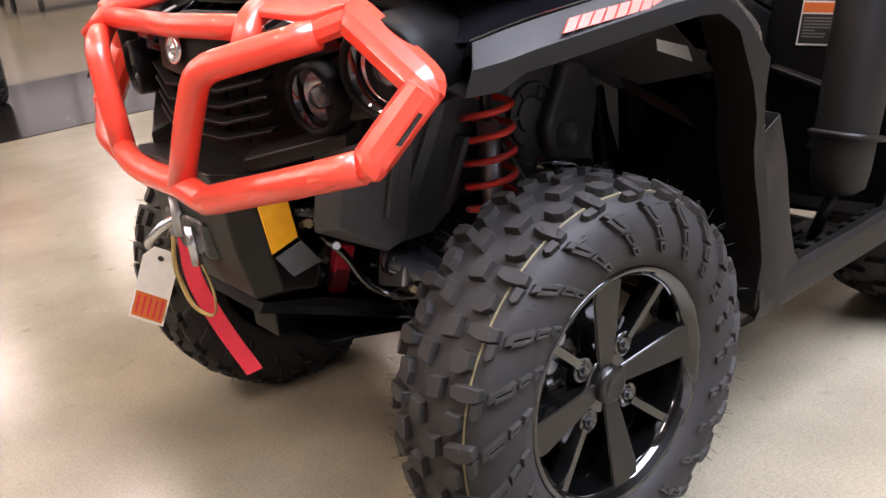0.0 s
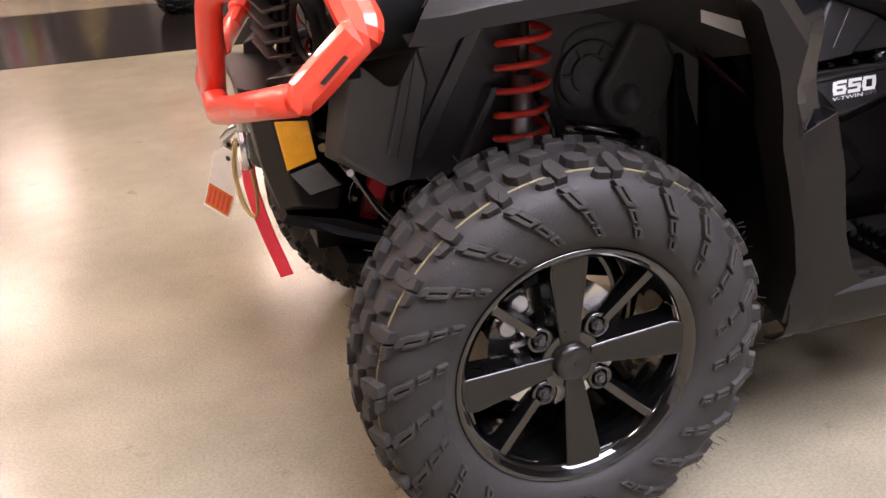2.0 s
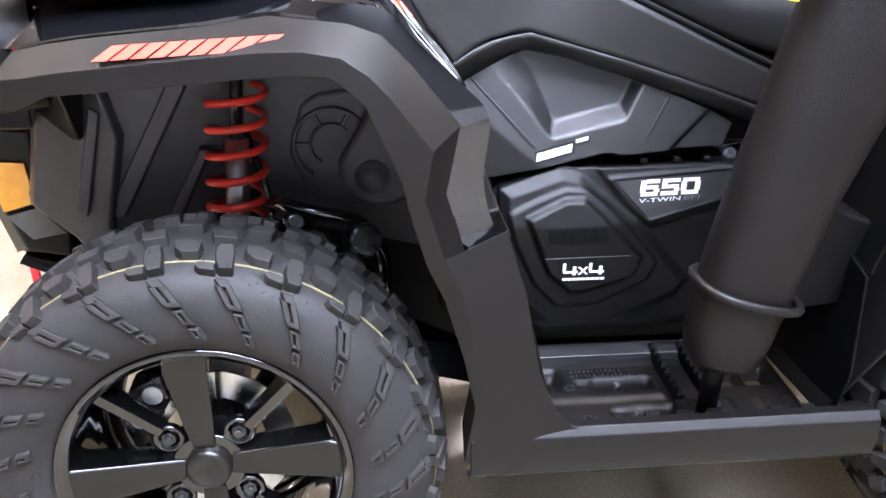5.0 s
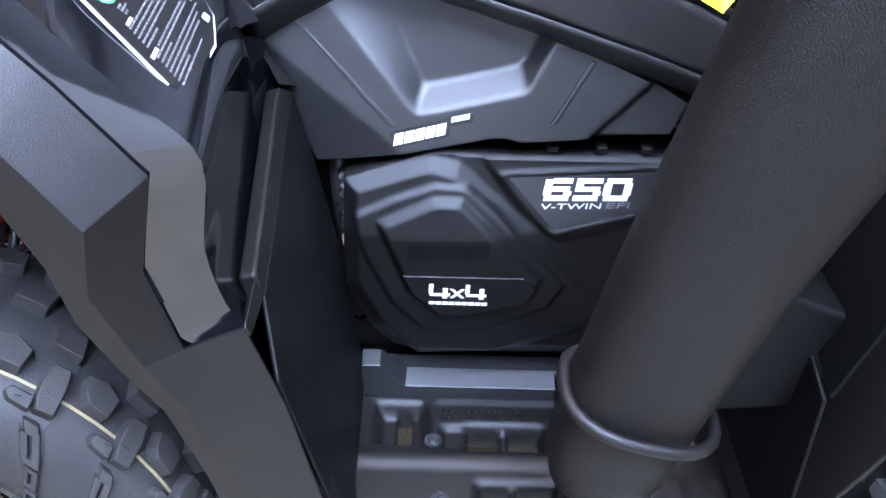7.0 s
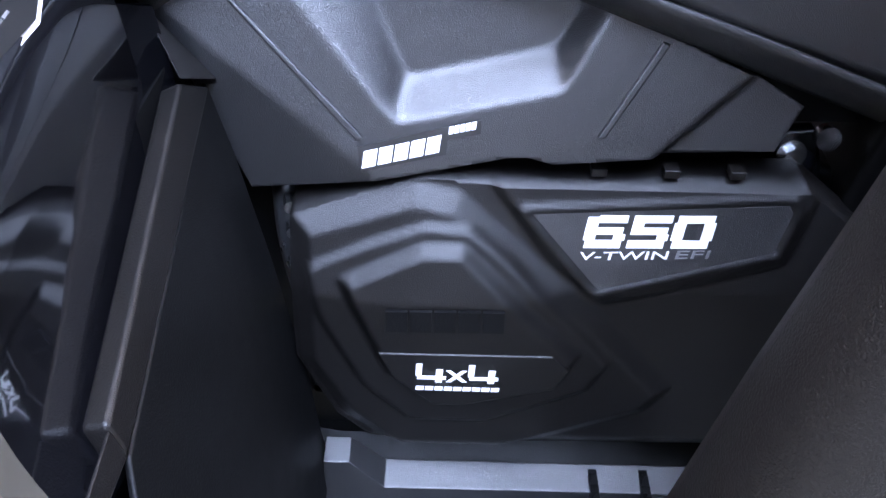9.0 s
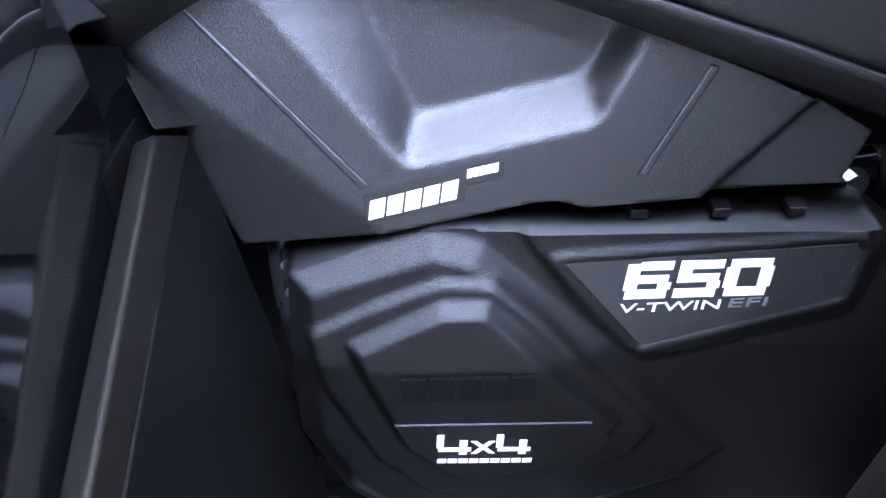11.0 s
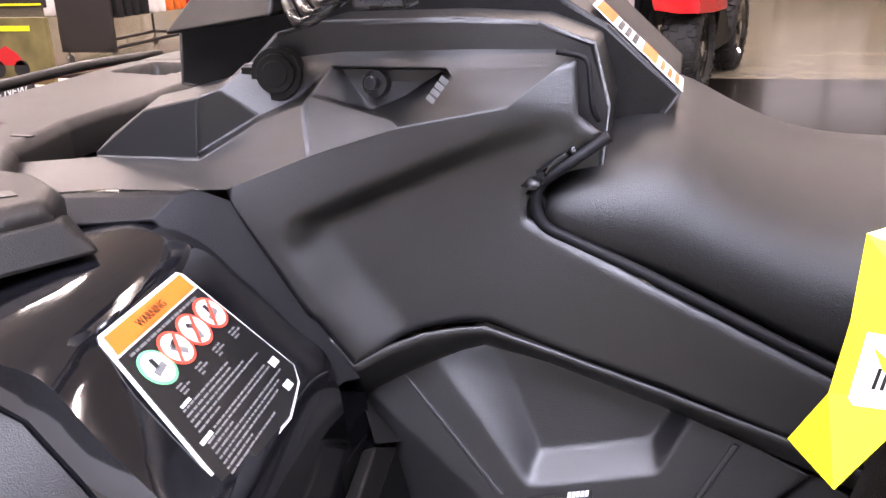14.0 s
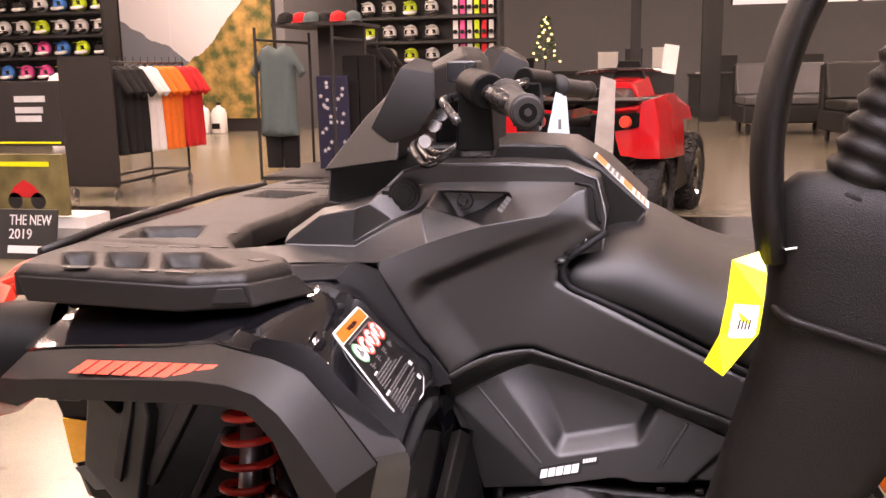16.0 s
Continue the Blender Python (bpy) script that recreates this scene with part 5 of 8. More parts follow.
for x in RIM:
    k = 0.0 if x > 0.5 else (0.5 - x) / 0.14
    e = 0.02 * max(0, (x - 0.86) / 0.08)
    rimrows.append([(x, -0.528 + e, 0.318 - 0.02 * k), (x, -0.540 + e, 0.352), (x, -0.566, 0.374), (x, -0.588, 0.378), (x, -0.597, 0.366), (x, -0.597, 0.330), (x, -0.588, 0.305), (x, -0.565, 0.285), (x, -0.54, 0.275)])
for flip in (False, True):
    bm = sheet(rimrows)
    P("footboard_rim", mirrored(bm) if flip else bm, PLASTIC, "dark textured plastic footboard edge", bevel=0.006, solid=0.005, segs=3)
DECK = [(0.452, -0.262), (0.452, -0.500), (0.480, -0.545), (0.540, -0.560), (0.900, -0.556), (0.905, -0.262)]
WELL = [(0.472, -0.300), (0.472, -0.376), (0.534, -0.376), (0.548, -0.350), (0.538, -0.300)]
WINDOWS = ((0.594, 0.630, -0.377, -0.345), (0.642, 0.680, -0.377, -0.345), (0.606, 0.640, -0.470, -0.436), (0.648, 0.690, -0.470, -0.436), (0.790, 0.830, -0.377, -0.330), (0.842, 0.880, -0.377, -0.330))


def deck_height(px, pz):
    z = 0.300 - 0.024 * np.clip(depth_in(px, pz, WELL) / 0.012, 0, 1)
    z = z - 0.008 * np.clip(depth_in(px, pz, [(0.556, -0.340), (0.556, -0.384), (0.690, -0.384), (0.690, -0.338), (0.600, -0.338)]) / 0.006, 0, 1)
    z = z + 0.005 * np.clip(1.6 - np.abs(pz + 0.397) / 0.010, 0, 1) * (px < 0.692)
    z = z + 0.004 * np.clip((0.306 + pz) / 0.006, 0, 1) * np.clip((px - 0.545) / 0.006, 0, 1)
    for x0, x1, y0, y1 in WINDOWS:
        z = z - 0.007 * np.clip(depth_in(px, pz, [(x0 - 0.008, y0 - 0.008), (x1 + 0.008, y0 - 0.008), (x1 + 0.008, y1 + 0.008), (x0 - 0.008, y1 + 0.008)]) / 0.006, 0, 1)
    # ribs that stiffen the outer half
    return -(z + 0.003 * np.clip(1.5 - np.abs((px - 0.45) % 0.052 - 0.026) / 0.006, 0, 1) * np.clip((-0.415 - pz) / 0.01, 0, 1) * (px > 0.70))


fb = P("footboard", laid_flat(moulded(DECK, deck_height, 0.005, 0.020, 0, [(0.500, 0.524, -0.360, -0.308)] + list(WINDOWS))), PLASTIC, "black plastic footboard with cleats and drain slots", smooth=True)
for x in (0.708, 0.756):
    bm = box_bm(x - 0.004, x + 0.004, -0.50, -0.262, 0.290, 0.322)
    for k in range(11):
        y = -0.49 + k * 0.021
        loft([[(x - 0.004, y - 0.006, 0.322), (x + 0.004, y - 0.006, 0.322), (x + 0.004, y + 0.006, 0.322), (x - 0.004, y + 0.006, 0.322)], [(x - 0.002, y - 0.001, 0.330), (x + 0.002, y - 0.001, 0.330), (x + 0.002, y + 0.001, 0.330), (x - 0.002, y + 0.001, 0.330)]], bm)
    part("cleat_rail", bm, PLASTIC_DARK, fb)
for k in range(7):
    x = 0.585 + k * 0.046
    part("tooth", loft([[(x - 0.015, -0.552, 0.298), (x + 0.015, -0.552, 0.298), (x + 0.015, -0.518, 0.298), (x - 0.015, -0.518, 0.298)], [(x - 0.011, -0.548, 0.358), (x + 0.011, -0.548, 0.358), (x + 0.011, -0.530, 0.358), (x - 0.011, -0.530, 0.358)]]), PLASTIC, fb, bevel=0.002)
P("footwell_corner", xz([(0.440, 0.374), (0.440, 0.500), (0.4585, 0.462), (0.466, 0.428), (0.474, 0.405), (0.487, 0.386), (0.514, 0.376), (0.545, 0.372), (0.545, 0.360)], -0.5905, 0.026), PLASTIC, bevel=0.003)
bm = bmesh.new()
for j in range(2):
    for k in range(16):
        x, y = 0.560 + k * 0.0074, -0.317 - j * 0.013
        loft([[(x - 0.002, y - 0.002, 0.300), (x + 0.002, y - 0.002, 0.300), (x + 0.002, y + 0.002, 0.300), (x - 0.002, y + 0.002, 0.300)], [(x - 0.0006, y, 0.304), (x + 0.0006, y, 0.304), (x + 0.0006, y + 0.0006, 0.304), (x - 0.0006, y + 0.0006, 0.304)]], bm)
part("grip_studs", bm, PLASTIC, fb)
for x, y in ((0.549, -0.369), (0.56, -0.46)):
    bm = disc((x, y, 0.299), (0, 0, 1), 0.011, 0.004, sides=18)
    disc((x, y, 0.303), (0, 0, 1), 0.006, 0.004, bm, 6)
    part("screw", bm, DARKMETAL, fb)
P("footwell_lip", sheet([[(0.455, -0.262, 0.352), (0.478, -0.262, 0.352), (0.510, -0.262, 0.322), (0.90, -0.262, 0.320)], [(0.455, -0.285, 0.346), (0.478, -0.285, 0.346), (0.510, -0.287, 0.314), (0.90, -0.287, 0.312)], [(0.455, -0.290, 0.300), (0.478, -0.290, 0.300), (0.510, -0.292, 0.298), (0.90, -0.292, 0.298)]]), SATIN, bevel=0.003, solid=0.003)

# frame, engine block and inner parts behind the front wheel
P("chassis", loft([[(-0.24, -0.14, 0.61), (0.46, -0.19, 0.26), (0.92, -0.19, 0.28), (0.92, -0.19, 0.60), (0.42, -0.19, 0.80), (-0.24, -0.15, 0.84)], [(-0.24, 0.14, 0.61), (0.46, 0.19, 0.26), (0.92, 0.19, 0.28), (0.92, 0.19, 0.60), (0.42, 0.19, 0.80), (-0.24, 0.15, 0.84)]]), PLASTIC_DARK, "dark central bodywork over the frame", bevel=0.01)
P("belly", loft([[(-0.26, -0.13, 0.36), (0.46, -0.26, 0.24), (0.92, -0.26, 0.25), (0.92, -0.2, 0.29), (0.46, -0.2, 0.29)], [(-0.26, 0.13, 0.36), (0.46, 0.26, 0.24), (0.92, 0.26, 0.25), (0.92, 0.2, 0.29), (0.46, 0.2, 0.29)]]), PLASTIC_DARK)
# dark box added behind the winch to shut out the bright floor beyond
P("winch_gap_block", box_bm(-0.30, 0.20, -0.045, 0.045, 0.36, 0.64), PLASTIC_DARK, bevel=0.004)
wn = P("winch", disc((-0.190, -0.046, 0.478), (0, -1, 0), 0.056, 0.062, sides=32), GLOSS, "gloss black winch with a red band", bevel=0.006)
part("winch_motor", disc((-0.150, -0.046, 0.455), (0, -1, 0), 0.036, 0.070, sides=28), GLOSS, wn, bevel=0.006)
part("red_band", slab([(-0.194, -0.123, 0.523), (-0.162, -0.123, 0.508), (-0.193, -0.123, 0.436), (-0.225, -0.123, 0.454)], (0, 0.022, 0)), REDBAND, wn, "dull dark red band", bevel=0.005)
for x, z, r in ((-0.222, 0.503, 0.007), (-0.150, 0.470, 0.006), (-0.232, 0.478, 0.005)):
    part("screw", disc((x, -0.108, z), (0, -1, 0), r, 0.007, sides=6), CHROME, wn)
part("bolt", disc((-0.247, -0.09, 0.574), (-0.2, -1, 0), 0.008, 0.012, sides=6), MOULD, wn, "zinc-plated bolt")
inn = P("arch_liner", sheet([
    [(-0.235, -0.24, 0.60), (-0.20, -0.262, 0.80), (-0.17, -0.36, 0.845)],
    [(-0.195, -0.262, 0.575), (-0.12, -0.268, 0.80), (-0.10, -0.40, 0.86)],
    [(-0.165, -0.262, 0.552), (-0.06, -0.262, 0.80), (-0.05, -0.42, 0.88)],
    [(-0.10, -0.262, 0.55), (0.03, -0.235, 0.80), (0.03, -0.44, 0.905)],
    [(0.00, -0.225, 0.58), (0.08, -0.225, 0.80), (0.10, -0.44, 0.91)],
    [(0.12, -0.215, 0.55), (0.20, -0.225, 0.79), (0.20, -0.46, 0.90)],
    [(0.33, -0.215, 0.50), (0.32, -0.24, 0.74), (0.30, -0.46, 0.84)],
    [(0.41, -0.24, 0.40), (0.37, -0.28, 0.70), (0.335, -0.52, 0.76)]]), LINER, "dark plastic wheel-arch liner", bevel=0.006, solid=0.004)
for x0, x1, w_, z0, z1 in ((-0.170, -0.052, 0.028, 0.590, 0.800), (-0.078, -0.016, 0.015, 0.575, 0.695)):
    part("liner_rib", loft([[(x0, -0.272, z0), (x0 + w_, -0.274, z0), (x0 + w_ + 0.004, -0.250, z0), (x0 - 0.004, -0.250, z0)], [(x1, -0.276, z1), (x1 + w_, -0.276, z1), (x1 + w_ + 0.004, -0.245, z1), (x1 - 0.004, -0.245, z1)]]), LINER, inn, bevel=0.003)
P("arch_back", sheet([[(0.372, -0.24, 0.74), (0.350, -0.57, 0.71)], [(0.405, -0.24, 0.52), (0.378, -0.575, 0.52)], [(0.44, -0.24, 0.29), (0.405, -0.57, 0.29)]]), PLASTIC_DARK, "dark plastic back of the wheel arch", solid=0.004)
hs = P("air_housing", xz([(0.112, 0.674), (0.133, 0.75), (0.158, 0.768), (0.235, 0.778), (0.30, 0.786), (0.345, 0.715), (0.338, 0.64), (0.25, 0.572), (0.16, 0.592), (0.128, 0.626)], -0.212, -0.022), LINER, "moulded dark air-box housing", bevel=0.010, segs=3)
part("housing_lobe", xz([(0.222, 0.716), (0.252, 0.772), (0.300, 0.770), (0.342, 0.698), (0.322, 0.628), (0.300, 0.602), (0.268, 0.588), (0.236, 0.586), (0.210, 0.600), (0.192, 0.628), (0.188, 0.662)], -0.232, -0.030), LINER, hs, bevel=0.012, segs=4)
part("housing_cap", lathe([(0.029, -0.2615), (0.028, -0.2665), (0.0255, -0.2675), (0.0245, -0.2645), (0.001, -0.2645)], sides=32, m=Matrix.Translation((0.241, 0, 0.638))), LINER, hs, smooth=True)
for r0, r1, y1 in ((0.062, 0.055, -0.244), (0.036, 0.030, -0.241)):
    arc = [radians(40 + 11 * k) for k in range(19)]
    cx_, cz_ = 0.180, 0.686
    part("housing_ring", loft([[(cx_ + r * math.cos(a), y, cz_ + r * math.sin(a)) for r, y in ((r0, -0.230), (r0 - 0.001, y1), (r1 + 0.001, y1), (r1, -0.230))] for a in arc]), LINER, hs, bevel=0.0015, segs=1)
for a in (60, 118, 178):
    ca, sa = math.cos(radians(a)), math.sin(radians(a))
    part("housing_web", tube([(0.180 + 0.034 * ca, -0.236, 0.686 + 0.034 * sa), (0.180 + 0.058 * ca, -0.236, 0.686 + 0.058 * sa)], 0.004, sides=6), LINER, hs)
P("shield_post", xz([(0.329, 0.70), (0.345, 0.715), (0.375, 0.715), (0.391, 0.69), (0.408, 0.398), (0.344, 0.405)], -0.235, -0.03), PLASTIC_DARK, bevel=0.008)
P("front_pod", loft([[(-0.30, -0.22, 0.60), (-0.20, -0.22, 0.545), (-0.155, -0.225, 0.56), (-0.12, -0.24, 0.72), (-0.14, -0.24, 0.82), (-0.26, -0.22, 0.82)], [(-0.28, -0.26, 0.61), (-0.205, -0.285, 0.552), (-0.165, -0.285, 0.562), (-0.130, -0.29, 0.72), (-0.15, -0.29, 0.80), (-0.24, -0.28, 0.80)]]), LINER, "dark moulded radiator shroud", bevel=0.006)
P("pod_ridge", xz([(-0.205, 0.61), (-0.190, 0.60), (-0.150, 0.76), (-0.165, 0.77)], -0.285, -0.010), LINER, bevel=0.003)

# shock absorber with its red spring
for s in (-1, 1):
    top, bot = Vector((0.048, s * 0.262, 0.835)), Vector((0.026, s * 0.285, 0.505))
    sh = P("shock_absorber", tube([bot.lerp(top, 0.05), bot.lerp(top, 0.62)], 0.0185, sides=20), STEEL, "silver shock absorber in a red coil spring", smooth=True)
    part("shock_rod", tube([bot.lerp(top, 0.6), top], 0.0105, sides=14), DARKMETAL, sh, smooth=True)
    ax = (top - bot).normalized()
    u = Vector((1, 0, 0)) - ax * ax.x
    u.normalize()
    v = ax.cross(u)
    pts = []
    turns = 7.2
    for i in range(int(turns * 22) + 1):
        t = i / (turns * 22)
        a = 2 * math.pi * turns * t
        pts.append(bot.lerp(top, 0.12 + 0.86 * t) + (u * math.cos(a) + v * math.sin(a)) * 0.043)
    part("coil_spring", tube(pts, 0.0063, sides=8), REDSPRING, sh, "red coil spring", smooth=True)
    part("spring_seat", disc(bot.lerp(top, 0.07), ax, 0.036, 0.016, sides=24), CHROME, sh, bevel=0.002)
    part("lower_eye", disc(bot + Vector((-0.02, 0, 0)), (1, 0, 0), 0.022, 0.04, sides=20), CHROME, sh, bevel=0.002)
    # arms, knuckle, axle boot
    for (a, b, r) in (((-0.11, s * 0.15, 0.40), (-0.01, s * 0.42, 0.275), 0.017), ((0.12, s * 0.15, 0.38), (0.015, s * 0.42, 0.275), 0.017), ((-0.08, s * 0.16, 0.53), (-0.01, s * 0.40, 0.43), 0.015), ((0.13, s * 0.16, 0.52), (0.02, s * 0.40, 0.43), 0.015)):
        P("suspension_arm", tube([a, b], r, sides=12), DARKMETAL, smooth=True)
    P("tie_rod", tube([(-0.10, s * 0.14, 0.46), (-0.09, s * 0.40, 0.36)], 0.009, sides=10), DARKMETAL, smooth=True)
    P("drive_shaft", tube([(0.0, s * 0.15, 0.40), (0.0, s * 0.24, 0.375), (0.0, s * 0.25, 0.37), (0.0, s * 0.40, 0.325)], [0.036, 0.026, 0.013, 0.013], sides=16), DARKMETAL, smooth=True)
    P("knuckle", loft([[(-0.035, s * 0.39, 0.25), (0.04, s * 0.39, 0.25), (0.05, s * 0.39, 0.45), (-0.04, s * 0.39, 0.45)], [(-0.03, s * 0.43, 0.26), (0.035, s * 0.43, 0.26), (0.04, s * 0.43, 0.44), (-0.03, s * 0.43, 0.44)]]), STEEL, bevel=0.008)
    P("arm_bracket", loft([[(0.055, s * 0.26, 0.50), (0.10, s * 0.26, 0.50), (0.10, s * 0.28, 0.56), (0.06, s * 0.28, 0.58)], [(0.13, s * 0.30, 0.47), (0.18, s * 0.30, 0.46), (0.19, s * 0.32, 0.54), (0.14, s * 0.32, 0.57)]]), DARKMETAL, bevel=0.01)
for (x, y, z, r, h, m_) in ((0.135, -0.36, 0.555, 0.040, 0.05, GLOSS), (0.185, -0.35, 0.520, 0.034, 0.05, GLOSS), (0.215, -0.33, 0.565, 0.026, 0.05, DARKMETAL), (0.12, -0.34, 0.60, 0.016, 0.03, GLOSS)):
    P("brake_fitting", disc((x, y, z), (0.3, -1, 0.3), r, h, sides=20), m_, bevel=0.006)
P("brake_line", tube(rounded([(0.09, -0.33, 0.63), (0.15, -0.36, 0.62), (0.22, -0.34, 0.60), (0.26, -0.30, 0.52), (0.25, -0.30, 0.42)], 0.04), 0.011, sides=10), GLOSS, smooth=True)
P("silver_casting", loft([[(-0.155, -0.16, 0.44), (-0.08, -0.16, 0.44), (-0.085, -0.16, 0.50), (-0.14, -0.16, 0.51)], [(-0.15, -0.235, 0.455), (-0.09, -0.235, 0.455), (-0.095, -0.235, 0.485), (-0.14, -0.235, 0.495)]]), STEEL, "bare cast metal differential housing", bevel=0.008)
GAITER = mat("glossy_rubber_gaiter", (0.030, 0.034, 0.042), 0.12, 0, 60, 0.3, coat=0.8)
for x, y, z, r0 in ((-0.128, -0.185, 0.492, 0.034), (-0.070, -0.190, 0.488, 0.030)):
    pts = [(x + 0.004 * k, y - 0.011 * k, z - 0.004 * k) for k in range(9)]
    P("axle_gaiter", tube(pts, [(r0 - 0.0016 * k) * (1.0 if k % 2 else 0.84) for k in range(9)], sides=20), GAITER, "glossy black folded rubber gaiter", smooth=True)
    P("gaiter_clamp", lathe([(r0 * 0.92, -0.003), (r0 * 0.92, 0.003), (r0 * 0.86, 0.003), (r0 * 0.86, -0.003)], sides=24, m=Matrix.Translation((x, y - 0.004, z))), CHROME, "bright steel band clamp")
for p, r, m_ in (((-0.292, -0.196, 0.610), 0.008, MOULD), ((-0.276, -0.196, 0.600), 0.006, CHROME), ((-0.250, -0.20, 0.560), 0.007, STEEL), ((-0.186, -0.205, 0.548), 0.006, CHROME), ((-0.135, -0.24, 0.452), 0.007, MOULD), ((-0.165, -0.22, 0.446), 0.006, CHROME)):
    P("bolt", disc(p, (-0.4, -1, 0.2), r, 0.014, sides=6), m_)
P("brake_pipe", tube(rounded([(-0.27, -0.19, 0.58), (-0.24, -0.205, 0.545), (-0.20, -0.20, 0.47), (-0.15, -0.215, 0.432), (-0.06, -0.24, 0.42)], 0.03), 0.0065, sides=8), GLOSS, smooth=True)
P("brake_hose", tube(rounded([(0.05, -0.25, 0.72), (0.09, -0.30, 0.60), (0.07, -0.38, 0.50), (0.04, -0.42, 0.42)], 0.04), 0.006, sides=8), DARKMETAL, smooth=True)

# front bumper cover, reflector, tow hook
fc = P("bumper_cover", loft([
    [(-0.300, -0.172, 0.705), (-0.395, -0.178, 0.715), (-0.372, -0.180, 0.664), (-0.357, -0.178, 0.575), (-0.338, -0.165, 0.500), (-0.272, -0.160, 0.482), (-0.262, -0.168, 0.53), (-0.300, -0.172, 0.588)],
    [(-0.305, -0.150, 0.705), (-0.420, -0.140, 0.715), (-0.405, -0.140, 0.664), (-0.395, -0.135, 0.575), (-0.372, -0.130, 0.485), (-0.272, -0.130, 0.470), (-0.25, -0.140, 0.53), (-0.28, -0.140, 0.588)],
    [(-0.30, 0.150, 0.705), (-0.420, 0.140, 0.715), (-0.405, 0.140, 0.664), (-0.395, 0.135, 0.575), (-0.372, 0.130, 0.485), (-0.272, 0.130, 0.470), (-0.25, 0.14, 0.53), (-0.28, 0.14, 0.588)],
    [(-0.30, 0.172, 0.705), (-0.395, 0.178, 0.715), (-0.372, 0.180, 0.664), (-0.357, 0.178, 0.575), (-0.338, 0.165, 0.500), (-0.272, 0.160, 0.482), (-0.262, 0.168, 0.53), (-0.300, 0.172, 0.588)]]), PLASTIC, "dark plastic lower bumper cover", bevel=0.005)
part("reflector", slab([(-0.369, -0.1825, 0.661), (-0.357, -0.1815, 0.573), (-0.304, -0.1765, 0.586), (-0.312, -0.1765, 0.654)], (0, -0.004, 0)), AMBER, fc, "amber side reflector", bevel=0.0015)
part("bevel_plate", slab([(-0.352, -0.182, 0.566), (-0.300, -0.178, 0.578), (-0.264, -0.172, 0.530), (-0.320, -0.172, 0.520)], (-0.002, -0.006, 0.002)), GREYPLASTIC, fc, bevel=0.002)
P("tow_hook", loft([[(-0.225, -0.085, 0.440), (-0.195, -0.085, 0.430), (-0.165, -0.090, 0.515), (-0.20, -0.090, 0.528)], [(-0.225, -0.118, 0.440), (-0.195, -0.118, 0.430), (-0.165, -0.128, 0.515), (-0.20, -0.128, 0.528)]]), STRAP, "dark red tow hook", bevel=0.004)
for x, z in ((-0.275, 0.61), (-0.225, 0.625), (-0.14, 0.50)):
    P("frame_bolt", disc((x, -0.20, z), (0, -1, 0), 0.009, 0.012, sides=6), STEEL)
P("front_strut", tube([(-0.30, -0.165, 0.625), (-0.20, -0.19, 0.60)], 0.011, sides=10), DARKMETAL, smooth=True)
P("skid_plate", loft([[(-0.36, -0.13, 0.475), (-0.26, -0.15, 0.455), (0.10, -0.2, 0.30), (0.10, -0.2, 0.285), (-0.28, -0.15, 0.43), (-0.37, -0.13, 0.46)], [(-0.36, 0.13, 0.475), (-0.26, 0.15, 0.455), (0.10, 0.2, 0.30), (0.10, 0.2, 0.285), (-0.28, 0.15, 0.43), (-0.37, 0.13, 0.46)]]), PLASTIC_DARK)

# front grille and headlights
P("nose", loft([[(-0.30, -0.17, 0.70), (-0.18, -0.30, 0.72), (-0.16, -0.44, 0.84), (-0.19, -0.42, 0.90), (-0.27, -0.18, 0.93)], [(-0.32, -0.10, 0.70), (-0.19, -0.10, 0.70), (-0.17, -0.10, 0.84), (-0.20, -0.10, 0.92), (-0.285, -0.10, 0.935)], [(-0.32, 0.10, 0.70), (-0.19, 0.10, 0.70), (-0.17, 0.10, 0.84), (-0.20, 0.10, 0.92), (-0.285, 0.10, 0.935)], [(-0.30, 0.17, 0.70), (-0.18, 0.30, 0.72), (-0.16, 0.44, 0.84), (-0.19, 0.42, 0.90), (-0.27, 0.18, 0.93)]]), PLASTIC_DARK, "dark plastic nose panel", bevel=0.008)
for k in range(4):
    z = 0.755 + k * 0.026
    P("grille_slat", loft([[(-0.312, -0.20, z + 0.022), (-0.330, -0.20, z + 0.016), (-0.330, -0.20, z + 0.010), (-0.312, -0.20, z + 0.014)], [(-0.335, -0.09, z), (-0.356, -0.09, z - 0.006), (-0.356, -0.09, z - 0.012), (-0.335, -0.09, z - 0.008)], [(-0.340, 0.09, z), (-0.360, 0.09, z - 0.006), (-0.360, 0.09, z - 0.012), (-0.340, 0.09, z - 0.008)], [(-0.312, 0.20, z + 0.022), (-0.330, 0.20, z + 0.016), (-0.330, 0.20, z + 0.010), (-0.312, 0.20, z + 0.014)]]), PLASTIC_DARK, bevel=0.002)
for y in (-0.11, -0.055, 0.055, 0.11):
    P("grille_post", tube([(-0.335 + abs(y) * 0.1, y, 0.74), (-0.325 + abs(y) * 0.1, y, 0.85)], 0.005, sides=6), PLASTIC_DARK)
